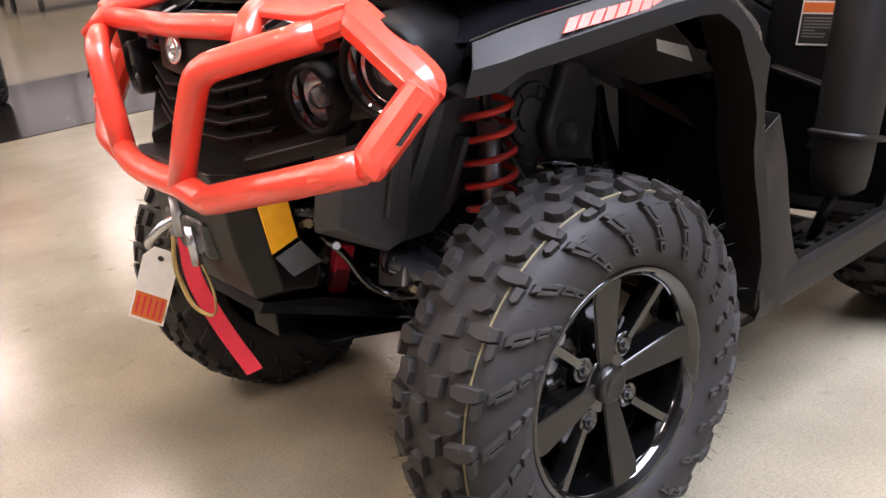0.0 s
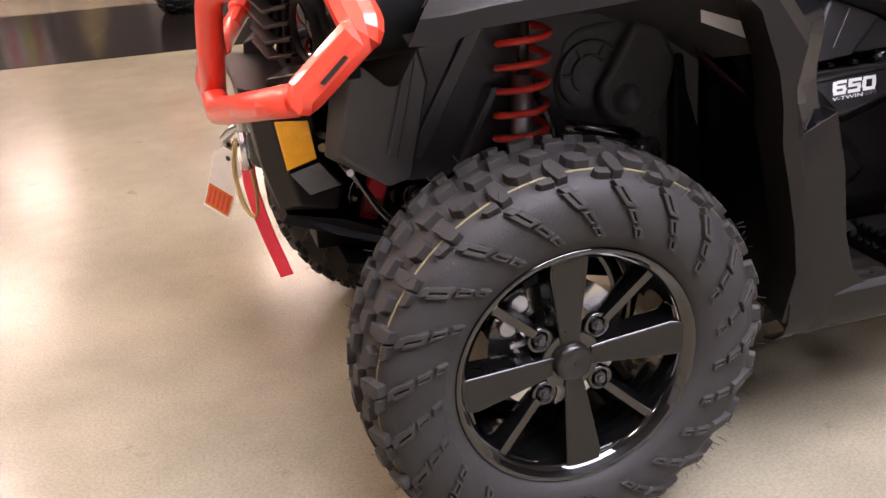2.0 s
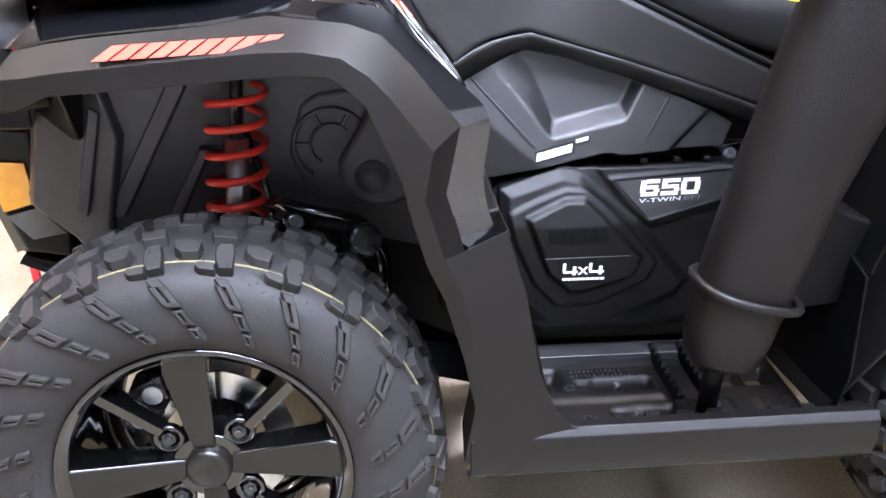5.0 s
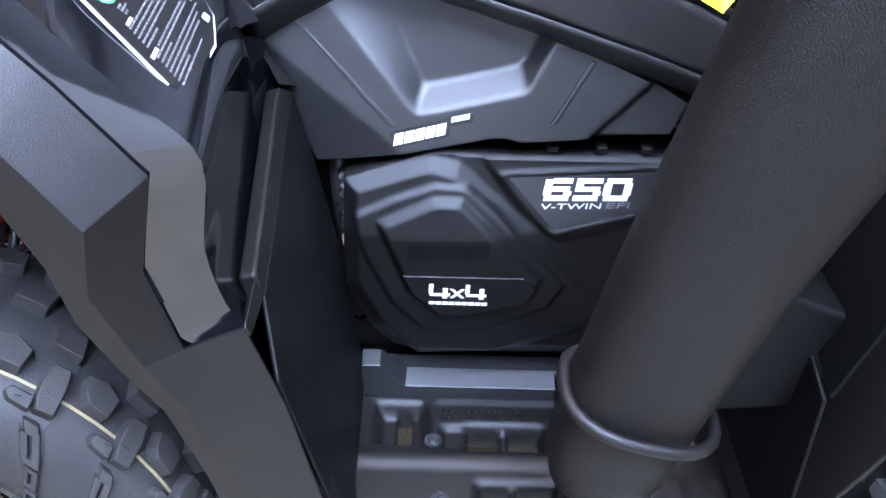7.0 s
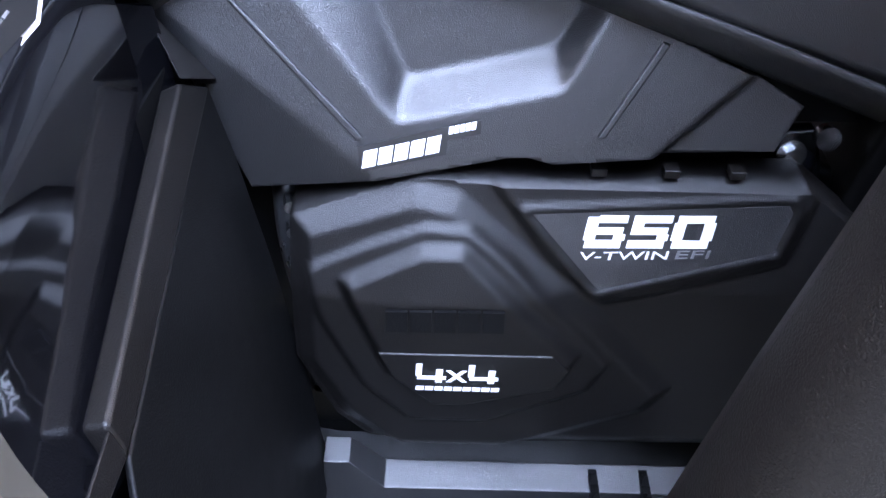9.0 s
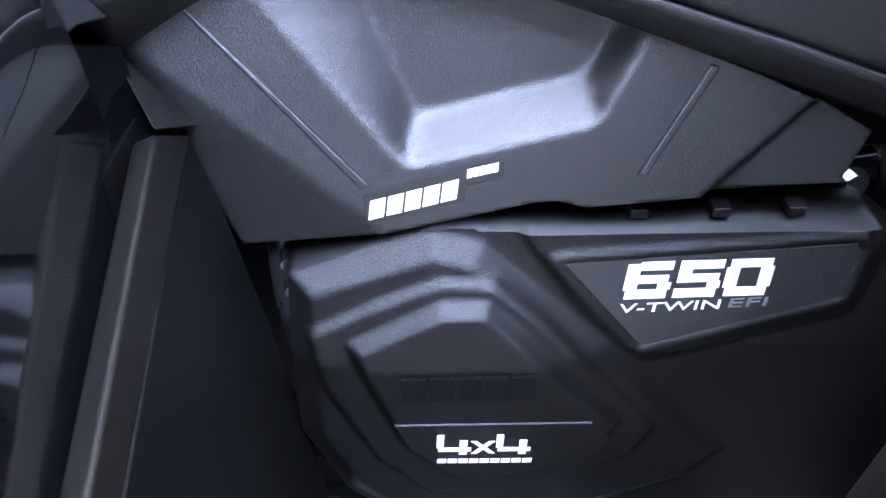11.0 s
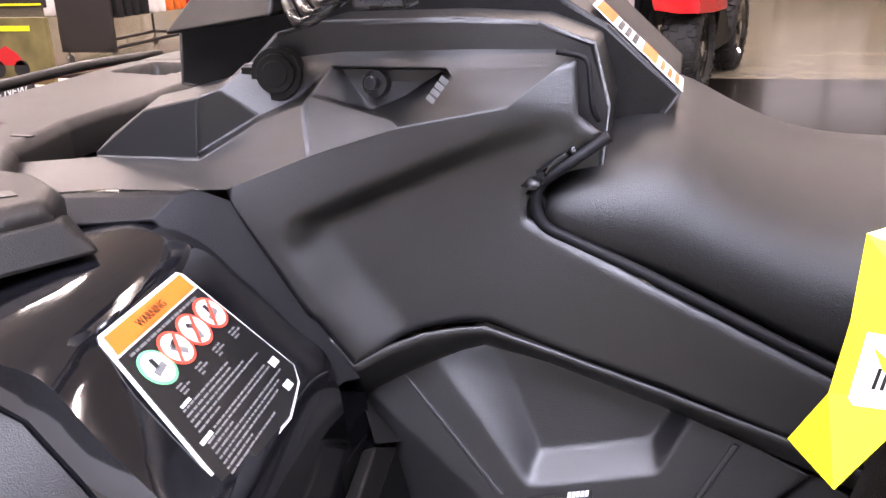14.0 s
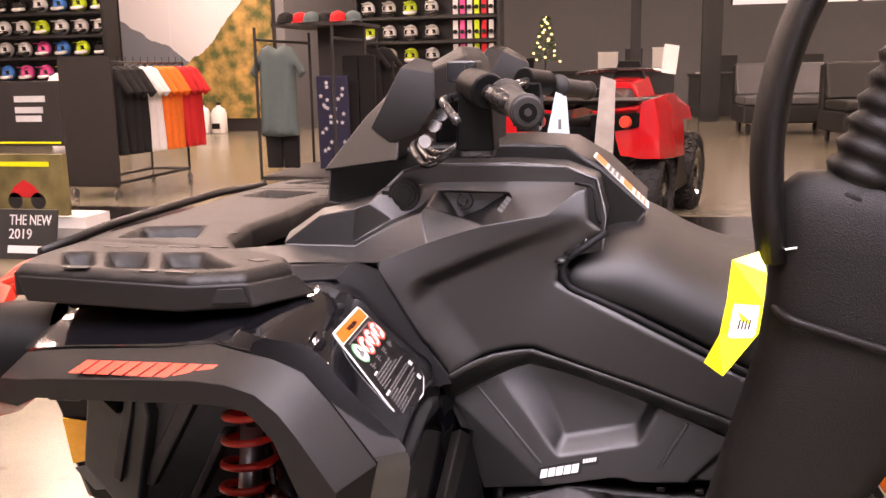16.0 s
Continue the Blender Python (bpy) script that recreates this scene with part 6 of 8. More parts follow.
for s in (-1, 1):
    P("cheek_panel", loft([[(-0.335, s * 0.15, 0.700), (-0.375, s * 0.16, 0.705), (-0.372, s * 0.17, 0.730), (-0.335, s * 0.16, 0.745)], [(-0.24, s * 0.31, 0.745), (-0.285, s * 0.33, 0.752), (-0.285, s * 0.33, 0.772), (-0.24, s * 0.31, 0.782)]]), PLASTIC, "dark angular panel under the headlights", bevel=0.004)
    P("brow_blade", loft([[(-0.345, s * 0.12, 0.872), (-0.335, s * 0.12, 0.890), (-0.315, s * 0.12, 0.885), (-0.320, s * 0.12, 0.866)], [(-0.335, s * 0.20, 0.872), (-0.325, s * 0.20, 0.884), (-0.300, s * 0.20, 0.882), (-0.305, s * 0.20, 0.866)], [(-0.270, s * 0.36, 0.905), (-0.262, s * 0.36, 0.912), (-0.240, s * 0.36, 0.912), (-0.245, s * 0.36, 0.900)]]), GLOSS, bevel=0.003)
P("badge_nose", loft([[(-0.300, -0.20, 0.868), (-0.292, -0.21, 0.892), (-0.270, -0.20, 0.900), (-0.270, -0.18, 0.87)], [(-0.350, -0.11, 0.846), (-0.342, -0.12, 0.905), (-0.32, -0.11, 0.935), (-0.31, -0.08, 0.86)], [(-0.372, 0.0, 0.845), (-0.367, 0.0, 0.910), (-0.335, 0.0, 0.945), (-0.31, 0.0, 0.86)], [(-0.350, 0.11, 0.846), (-0.342, 0.12, 0.905), (-0.32, 0.11, 0.935), (-0.31, 0.08, 0.86)], [(-0.300, 0.20, 0.868), (-0.292, 0.21, 0.892), (-0.270, 0.20, 0.900), (-0.270, 0.18, 0.87)]]), PLASTIC, bevel=0.006)
P("badge", lathe([(0.024, 0.0), (0.023, 0.005), (0.015, 0.006), (0.013, 0.003), (0.006, 0.003), (0.004, 0.007), (0.001, 0.007)], sides=28, m=Matrix.Translation((-0.370, 0.0, 0.888)) @ Vector((-1, 0, 0.15)).to_track_quat("Y", "Z").to_matrix().to_4x4()), CHROME, "small chrome badge", smooth=True)
for s in (-1, 1):
    for name_, c_, ax_, r_ in (("small", (-0.318, s * 0.312, 0.826), (-1, s * 0.18, -0.05), 0.044), ("large", (-0.285, s * 0.440, 0.868), (-1, s * 0.28, -0.05), 0.060)):
        turn_ = Matrix.Translation(c_) @ Vector(ax_).to_track_quat("Y", "Z").to_matrix().to_4x4()
        hl = P("headlight", lathe([(r_ * 1.18, -0.11), (r_ * 1.20, -0.03), (r_ * 1.16, 0.004), (r_ * 1.06, 0.010), (r_ * 0.98, 0.004), (r_ * 0.90, -0.012)], sides=36, m=turn_), PLASTIC_DARK, "round headlight in a dark housing", smooth=True)
        part("reflector_cup", lathe([(r_ * 0.93, -0.010), (r_ * 0.80, -0.022), (r_ * 0.55, -0.034), (r_ * 0.20, -0.040), (0.001, -0.040)], sides=32, m=turn_), CHROME, hl, "bright reflector cup", smooth=True)
        part("bulb_cup", lathe([(r_ * 0.42, -0.034), (r_ * 0.42, -0.012), (r_ * 0.30, -0.004), (0.001, -0.002)], sides=24, m=turn_), LENS, hl, smooth=True)
        part("inner_bezel", lathe([(r_ * 0.96, 0.0), (r_ * 0.84, -0.006), (r_ * 0.80, -0.016)], sides=32, m=turn_), GLOSS, hl, smooth=True)
    P("lamp_bridge", loft([[(-0.300, s * 0.30, 0.870), (-0.300, s * 0.30, 0.782), (-0.20, s * 0.28, 0.782), (-0.20, s * 0.28, 0.870)], [(-0.262, s * 0.44, 0.925), (-0.262, s * 0.44, 0.806), (-0.17, s * 0.42, 0.806), (-0.17, s * 0.42, 0.925)]]), PLASTIC, bevel=0.012, segs=3)
    P("head_shroud", loft([[(-0.33, s * 0.16, 0.90), (-0.30, s * 0.30, 0.905), (-0.22, s * 0.43, 0.915), (-0.18, s * 0.44, 0.925), (-0.22, s * 0.2, 0.945)], [(-0.34, s * 0.16, 0.885), (-0.315, s * 0.30, 0.885), (-0.24, s * 0.44, 0.895), (-0.18, s * 0.46, 0.90), (-0.22, s * 0.2, 0.90)]]), GLOSS, bevel=0.004)

# red front bumper
bp = P("front_bumper", tube(rounded([(-0.425, 0.170, 0.712), (-0.446, 0.09, 0.708), (-0.456, 0.0, 0.706), (-0.455, -0.125, 0.706), (-0.454, -0.200, 0.692), (-0.410, -0.402, 0.745), (-0.372, -0.495, 0.768)], 0.03), 0.0215, sides=16), RED, "red-orange tubular steel front bumper", smooth=True)
for s in (-1, 1):
    post = [(-0.455, -0.125, 0.705), (-0.452, -0.180, 0.80), (-0.446, -0.235, 0.885), (-0.385, -0.31, 0.905), (-0.335, -0.375, 0.922)] if s < 0 else [(-0.425, 0.170, 0.706), (-0.424, 0.190, 0.80), (-0.418, 0.215, 0.890), (-0.370, 0.29, 0.912), (-0.330, 0.345, 0.925)]
    low = [(-0.454, -0.196, 0.693), (-0.410, -0.402, 0.745), (-0.372, -0.495, 0.770)] if s < 0 else [(-0.425, 0.160, 0.704), (-0.398, 0.320, 0.712), (-0.350, 0.430, 0.745)]
    ring = [(-0.402, -0.43, 0.752), (-0.365, -0.498, 0.770), (-0.278, -0.522, 0.856), (-0.296, -0.405, 0.940), (-0.350, -0.345, 0.918)] if s < 0 else [(-0.372, 0.375, 0.730), (-0.345, 0.435, 0.752), (-0.270, 0.460, 0.856), (-0.290, 0.365, 0.940), (-0.345, 0.320, 0.922)]
    part("bumper_post", tube(rounded(post, 0.03), 0.0215, sides=16), RED, bp, smooth=True)
    part("bumper_lower", tube(rounded(low, 0.03), 0.022, sides=16), RED, bp, smooth=True)
    bend = rounded(ring, 0.012)
    wide = [0.0225] * 3 + [0.030] * (len(bend) - 6) + [0.0225] * 3
    part("bumper_side", tube(bend, wide, sides=10, flat=0.85, side=(1, 0, 0.6)), RED, bp, bevel=0.006, segs=3)
    part("slot", slab([(-0.343, s * 0.5338, 0.796), (-0.338, s * 0.5353, 0.7935), (-0.305, s * 0.5440, 0.827), (-0.310, s * 0.5430, 0.830)], (0, s * -0.004, 0)), BLACKPRINT, bp)
    part("bumper_stay", tube(rounded([(-0.40, s * 0.285, 0.898), (-0.36, s * 0.25, 0.945), (-0.27, s * 0.22, 0.965)], 0.02), 0.0195, sides=12), RED, bp, smooth=True)
    part("bumper_plate", slab([(-0.36, s * 0.25, 0.955), (-0.345, s * 0.37, 0.948), (-0.30, s * 0.42, 0.962), (-0.28, s * 0.25, 0.972)], (0, 0, -0.012)), RED, bp, bevel=0.004)
part("bumper_crossbar", tube([(-0.365, -0.26, 0.930), (-0.37, 0.0, 0.925), (-0.365, 0.26, 0.930)], 0.019, sides=14), RED, bp, smooth=True)

# front rack: broad rails with sunken trays between them
RACK_HALF = [(-0.205, 0.0), (-0.215, -0.25), (-0.205, -0.44), (-0.188, -0.498), (0.085, -0.526), (0.152, -0.498), (0.188, -0.432), (0.166, -0.388), (0.118, -0.352), (0.066, -0.332), (0.024, -0.264), (0.002, -0.150), (0.010, 0.0)]
RACK = RACK_HALF + [(x, -y) for x, y in RACK_HALF[-2:0:-1]]
TRAYS = [[(-0.118, -0.490), (-0.172, -0.412), (-0.128, -0.400), (-0.070, -0.490)], [(-0.052, -0.492), (-0.105, -0.402), (-0.046, -0.394), (0.012, -0.494)], [(0.032, -0.494), (-0.022, -0.394), (0.038, -0.384), (0.122, -0.466), (0.110, -0.482)], [(-0.158, -0.290), (-0.172, -0.190), (-0.072, -0.165), (-0.036, -0.268)]]
TRAYS = TRAYS + [[(x, -y) for x, y in t] for t in TRAYS]


def rack_height(px, pz):
    z = 1.013 - 0.012 * np.clip(1 - depth_in(px, pz, RACK) / 0.012, 0, 1) ** 2
    for t in TRAYS:
        z = z - 0.034 * np.clip(depth_in(px, pz, t) / 0.020, 0, 1) - 0.004 * np.clip(depth_in(px, pz, t) / 0.003, 0, 1)
    # long shallow channel between the outer and inner rails
    z = z - 0.003 * np.clip(1 - np.abs(np.abs(pz) - 0.335 - 0.12 * px) / 0.012, 0, 1)
    return -z


rk = P("front_rack", laid_flat(moulded(RACK, rack_height, 0.006, 0.030)), PLASTIC, "dark plastic front luggage rack with sunken trays", smooth=True)
for s_ in (-1, 1):
    part("rack_skirt", loft([[(-0.200, s_ * 0.470, 1.000), (-0.184, s_ * 0.500, 1.000), (0.085, s_ * 0.529, 1.000), (0.154, s_ * 0.500, 1.000), (0.190, s_ * 0.43, 0.998), (0.155, s_ * 0.38, 0.992), (-0.20, s_ * 0.38, 0.992)], [(-0.190, s_ * 0.470, 0.962), (-0.172, s_ * 0.500, 0.962), (0.070, s_ * 0.530, 0.964), (0.166, s_ * 0.504, 0.968), (0.222, s_ * 0.425, 0.970), (0.17, s_ * 0.38, 0.972), (-0.19, s_ * 0.38, 0.962)]]), PLASTIC, rk, bevel=0.005)
    part("corner_inset", slab([(0.122, s_ * 0.5185, 0.994), (0.152, s_ * 0.5055, 0.994), (0.160, s_ * 0.5075, 0.974), (0.114, s_ * 0.5225, 0.974)], (0, s_ * 0.004, 0.002)), PLASTIC, rk, bevel=0.002)
    for x, y, w_ in ((-0.120, 0.360, 0.022), (-0.070, 0.352, 0.013), (-0.018, 0.346, 0.026), (0.036, 0.340, 0.014), (0.020, 0.508, 0.013), (0.066, 0.510, 0.024), (-0.090, 0.503, 0.022), (0.000, 0.225, 0.014)):
        part("tie_slot", slab([(x - w_, s_ * (y - 0.004), 1.0122), (x + w_, s_ * (y - 0.002), 1.0122), (x + w_ * 0.8, s_ * (y + 0.004), 1.0122), (x - w_ * 0.8, s_ * (y + 0.003), 1.0122)], (0, 0, 0.0016)), BLACKPRINT, rk)
    part("tie_hole", slab([(0.122, s_ * 0.425, 1.0118), (0.140, s_ * 0.434, 1.0118), (0.152, s_ * 0.424, 1.0118), (0.136, s_ * 0.412, 1.0118)], (0, 0, 0.0022)), BLACKPRINT, rk)
part("front_lip", tube(rounded([(-0.215, -0.40, 1.010), (-0.222, -0.20, 1.020), (-0.224, 0.20, 1.020), (-0.215, 0.40, 1.010)], 0.05), 0.008, sides=10), PLASTIC, rk, smooth=True)
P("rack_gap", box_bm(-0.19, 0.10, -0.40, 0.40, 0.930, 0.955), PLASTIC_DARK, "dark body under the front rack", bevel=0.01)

# handlebar, grips, shields
hb = P("handlebar", tube(rounded([(0.500, -0.466, 1.217), (0.415, -0.28, 1.238), (0.36, -0.10, 1.215), (0.36, 0.10, 1.215), (0.415, 0.28, 1.238), (0.500, 0.466, 1.217)], 0.05), 0.0112, sides=12), DARKMETAL, "black handlebar with rubber grips", smooth=True)
for s in (-1, 1):
    a, b = Vector((0.462, s * 0.335, 1.226)), Vector((0.511, s * 0.488, 1.213))
    pts, rad = [], []
    for i in range(25):
        pts.append(a.lerp(b, i / 24))
        rad.append(0.0185 if i % 2 else 0.0170)
    rad[0] = rad[1] = 0.024
    rad[-1] = rad[-2] = 0.021
    g = part("grip", tube(pts, rad, sides=16), RUBBER, hb, "ribbed rubber grip", smooth=True)
    ax = (b - a).normalized()
    ge = part("grip_end", disc(b, ax, 0.0185, 0.007, sides=24), RUBBER, hb, "round rubber grip end", bevel=0.0025)
    part("end_cap", disc(b + ax * 0.007, ax, 0.011, 0.0015, sides=20), PLASTIC_DARK, ge, bevel=0.0005)
    part("end_slot", disc(b + ax * 0.0085, ax, 0.0045, 0.0008, sides=12), DARKMETAL, ge)
    part("control_housing", tube([(0.402, s * 0.262, 1.240), (0.440, s * 0.337, 1.232)], 0.025, sides=16), PLASTIC_DARK, hb, bevel=0.004)
    part("control_block", loft([[(0.385, s * 0.25, 1.15), (0.44, s * 0.25, 1.15), (0.44, s * 0.30, 1.15), (0.385, s * 0.30, 1.15)], [(0.39, s * 0.245, 1.235), (0.435, s * 0.245, 1.235), (0.435, s * 0.295, 1.235), (0.39, s * 0.295, 1.235)]]), PLASTIC_DARK, hb, bevel=0.004)
    part("lever", tube(rounded([(0.385, s * 0.25, 1.225), (0.37, s * 0.32, 1.222), (0.42, s * 0.45, 1.20)], 0.03), 0.006, sides=8), DARKMETAL, hb, smooth=True)
    part("mount_clamp", box_bm(0.39, 0.435, s * 0.27 - 0.024, s * 0.27 + 0.024, 1.14, 1.175), DARKMETAL, hb, bevel=0.004)
    # wind shield of the hand
    rows = [[(0.262, s * 0.27, 1.185), (0.285, s * 0.37, 1.20), (0.365, s * 0.33, 1.225)], [(0.300, s * 0.235, 1.268), (0.318, s * 0.335, 1.278), (0.362, s * 0.315, 1.270)], [(0.312, s * 0.225, 1.288), (0.335, s * 0.31, 1.292), (0.352, s * 0.295, 1.286)]]
    rows = [[(x, y, z - 0.012) for x, y, z in r] for r in rows]
    rows = [[(0.296, s * 0.28, 1.160), (0.306, s * 0.355, 1.166), (0.340, s * 0.335, 1.176)]] + rows
    if s > 0:
        rows = [[(0.262, 0.36, 1.19), (0.275, 0.30, 1.19), (0.318, 0.28, 1.171), (0.37, 0.30, 1.165)], [(0.275, 0.37, 1.225), (0.285, 0.31, 1.235), (0.33, 0.29, 1.235), (0.40, 0.31, 1.21)], [(0.291, 0.37, 1.268), (0.31, 0.32, 1.276), (0.345, 0.305, 1.27), (0.395, 0.325, 1.245)], [(0.305, 0.37, 1.278), (0.325, 0.34, 1.284), (0.35, 0.33, 1.279), (0.385, 0.345, 1.258)]]
        rows = [[(x + 0.01, y, z + 0.027) for x, y, z in r] for r in rows]
    part("hand_shield", sheet(rows), PLASTIC, hb, "dark plastic hand shield", bevel=0.006, solid=0.005)
part("steering_cover", loft([[(0.30, -0.07, 1.14), (0.40, -0.06, 1.14), (0.40, 0.06, 1.14), (0.30, 0.07, 1.14)], [(0.31, -0.10, 1.225), (0.40, -0.08, 1.215), (0.40, 0.08, 1.215), (0.31, 0.10, 1.225)]]), PLASTIC_DARK, hb, bevel=0.008)
part("gauge_pod", loft([[(0.255, -0.085, 1.20), (0.375, -0.115, 1.225), (0.375, 0.115, 1.225), (0.255, 0.085, 1.20)], [(0.270, -0.080, 1.255), (0.362, -0.100, 1.282), (0.362, 0.100, 1.282), (0.270, 0.080, 1.255)], [(0.285, -0.055, 1.268), (0.350, -0.065, 1.302), (0.350, 0.065, 1.302), (0.285, 0.055, 1.268)]]), PLASTIC, hb, "faceted dark grey gauge cowl", bevel=0.006)
P("front_shield", loft([[(0.135, -0.16, 1.105), (0.27, -0.19, 1.125), (0.27, 0.19, 1.125), (0.135, 0.16, 1.105)], [(0.195, -0.11, 1.19), (0.262, -0.13, 1.20), (0.262, 0.13, 1.20), (0.195, 0.11, 1.19)], [(0.235, -0.075, 1.235), (0.268, -0.08, 1.235), (0.268, 0.08, 1.235), (0.235, 0.075, 1.235)]]), PLASTIC, "dark faceted plastic front shield", bevel=0.005)
for k, (dx, dz) in enumerate(((0, 0), (0.012, 0.01), (-0.012, -0.008))):
    P("control_cable", tube(rounded([(0.39 + dx, -0.26, 1.16 + dz), (0.35 + dx, -0.28, 1.13 + dz), (0.31 + dx, -0.22, 1.15), (0.30, -0.12, 1.16)], 0.03), 0.005, sides=8), DARKMETAL, smooth=True)
P("brake_reservoir", box_bm(0.36, 0.405, -0.24, -0.195, 1.245, 1.275), DARKMETAL, "black brake fluid reservoir", bevel=0.004)
for p in ((0.345, -0.30, 1.165), (0.36, -0.26, 1.20), (0.352, -0.275, 1.185)):
    P("fitting", disc(p, (0, -1, 0), 0.009, 0.014, sides=12), CHROME)

# printed sticker inside the arch
P("arch_sticker", slab([(0.248, -0.468, 0.822), (0.356, -0.488, 0.785), (0.352, -0.488, 0.761), (0.250, -0.468, 0.803)], (0, 0.002, 0)), WHITE, "small white sticker inside the wheel arch")

# ---- hanging strap, card tag, gun case, yellow tag ----
st = thing("winch_strap", (-0.38, 0.0, 0.33), "red webbing winch strap hanging from a steel hook", "strap")
path = rounded([(-0.395, 0.052, 0.575), (-0.408, 0.030, 0.50), (-0.395, -0.010, 0.42), (-0.367, -0.060, 0.325)], 0.06, 6)
rows = [[(x - 0.010, y + 0.010, z - 0.006), (x + 0.012, y - 0.010, z + 0.006)] for x, y, z in path]
part("webbing", sheet(rows), STRAP, st, solid=0.003)
part("hook", tube(rounded([(-0.385, 0.06, 0.600), (-0.42, 0.075, 0.590), (-0.44, 0.105, 0.560), (-0.435, 0.13, 0.540), (-0.41, 0.13, 0.545)], 0.02), 0.009, sides=10), CHROME, st, smooth=True)
part("fairlead_pin", tube([(-0.408, -0.005, 0.60), (-0.408, -0.005, 0.53)], 0.010, sides=10), CHROME, st, smooth=True)
part("shackle", tube([(-0.400, 0.050, 0.64), (-0.402, 0.050, 0.57)], 0.012, sides=10), STEEL, st, smooth=True)
part("fairlead", loft([[(-0.385, -0.06, 0.62), (-0.385, 0.11, 0.62), (-0.385, 0.11, 0.54), (-0.385, -0.06, 0.54)], [(-0.405, -0.05, 0.61), (-0.405, 0.10, 0.61), (-0.405, 0.10, 0.55), (-0.405, -0.05, 0.55)]]), DARKMETAL, st, bevel=0.006)
tg = thing("card_tag", (-0.46, 0.11, 0.40), "white card tag with orange stripes hanging on a band", "tag")
C0, CU, CV = Vector((-0.409, 0.057, 0.532)), Vector((-0.044, 0.036, 0.028)), Vector((-0.042, 0.050, -0.138))


def on_tag(u, v, lift=0.0):
    return C0 + CU * u + CV * v + CU.cross(CV).normalized() * lift


TN = CU.cross(CV).normalized() * 0.001
part("card", slab([on_tag(0.25, 0.0), on_tag(0.75, 0.0), on_tag(1.0, 0.15), on_tag(1.0, 1.0), on_tag(0.0, 1.0), on_tag(0.0, 0.15)], -TN), TAGPAPER, tg)
for side in (1, -1):
    part("orange_field", slab([on_tag(0.05, 0.62, side * 0.0012), on_tag(0.95, 0.62, side * 0.0012), on_tag(0.95, 0.96, side * 0.0012), on_tag(0.05, 0.96, side * 0.0012)], TN * -0.3 * side), ORANGE, tg)
    part("eyelet", slab([on_tag(0.5 + 0.09 * math.cos(q), 0.12 + 0.035 * math.sin(q), side * 0.0012) for q in (2 * math.pi * i / 14 for i in range(14))], TN * -0.3 * side), BLACKPRINT, tg)
    for k in range(5):
        u = 0.12 + k * 0.17
        part("stripe", slab([on_tag(u, 0.66, side * 0.0018), on_tag(u + 0.06, 0.66, side * 0.0018), on_tag(u + 0.06, 0.92, side * 0.0018), on_tag(u, 0.92, side * 0.0018)], TN * -0.3 * side), STRAP, tg)
part("band", tube(rounded([(-0.42, 0.045, 0.575), (-0.432, 0.040, 0.52), (-0.425, 0.01, 0.45), (-0.405, -0.035, 0.435), (-0.40, -0.035, 0.49), (-0.405, 0.01, 0.565)], 0.025, 5), 0.0045, sides=6, flat=0.4), STRING, tg, smooth=True)

gc = thing("gun_case", (0.74, -0.53, 0.31), "long black textured plastic gun case strapped to the footboard", "gun case")
# axis of the case with half-width (along x) and half-depth (along y)
SECT = [(0.710, 0.437, 0.010, 0.010), (0.712, 0.442, 0.034, 0.031), (0.715, 0.456, 0.050, 0.047), (0.721, 0.490, 0.057, 0.052), (0.742, 0.58, 0.062, 0.054), (0.775, 0.70, 0.067, 0.056), (0.815, 0.82, 0.076, 0.058), (0.865, 0.94, 0.094, 0.058), (0.890, 1.00, 0.112, 0.056), (0.900, 1.06, 0.122, 0.052), (0.905, 1.105, 0.125, 0.046), (0.910, 1.128, 0.108, 0.036), (0.915, 1.140, 0.07, 0.018)]
NS = 24


def case_ring(x, z, wx, wy, y=-0.545):
    pw = 2.6
    ring = []
    for k in range(NS):
        a = 2 * math.pi * k / NS
        c, s = math.cos(a), math.sin(a)
        ring.append((x + wx * math.copysign(abs(c) ** (2 / pw), c), y + wy * math.copysign(abs(s) ** (2 / pw), s), z - 0.22 * wx * math.copysign(abs(c) ** (2 / pw), c)))
    return ring


part("case_body", loft([case_ring(x, z, wx, wy) for x, z, wx, wy in SECT]), CASE, gc, smooth=True)
part("handle", tube(rounded([(0.782, -0.545, 1.06), (0.772, -0.545, 1.13), (0.770, -0.545, 1.19), (0.778, -0.545, 1.25), (0.800, -0.545, 1.325), (0.850, -0.545, 1.40), (0.94, -0.545, 1.44), (1.04, -0.545, 1.42)], 0.05, 5), 0.040, sides=20, flat=0.42, side=(0, 1, 0)), CASE, gc, "looped carrying handle", smooth=True)
pts = [Vector((0.845, -0.545, 1.10)).lerp(Vector((0.975, -0.545, 1.43)), i / 60) for i in range(61)]
part("ribbed_grip", tube(pts, [0.036 + 0.004 * math.sin(i * 1.57) for i in range(61)], sides=18, flat=0.95, side=(0, 1, 0)), CASE, gc, "ribbed grip bar", smooth=True)
part("rear_shell", loft([case_ring(0.93, 1.05, 0.10, 0.05), case_ring(0.97, 1.15, 0.09, 0.05), case_ring(1.02, 1.28, 0.07, 0.045), case_ring(1.05, 1.40, 0.05, 0.04)]), CASE, gc, smooth=True)
part("seam", tube(rounded([(0.782, -0.548, 1.012), (0.790, -0.602, 1.008), (0.87, -0.606, 0.985), (0.97, -0.604, 0.955)], 0.02), 0.005, sides=8), CASE, gc, smooth=True)
loop = [(x, y, 0.555 - 0.27 * (x - 0.74)) for x, y, _ in [(px, py, 0) for px, py, pz in case_ring(0.741, 0.575, 0.070, 0.061)]]
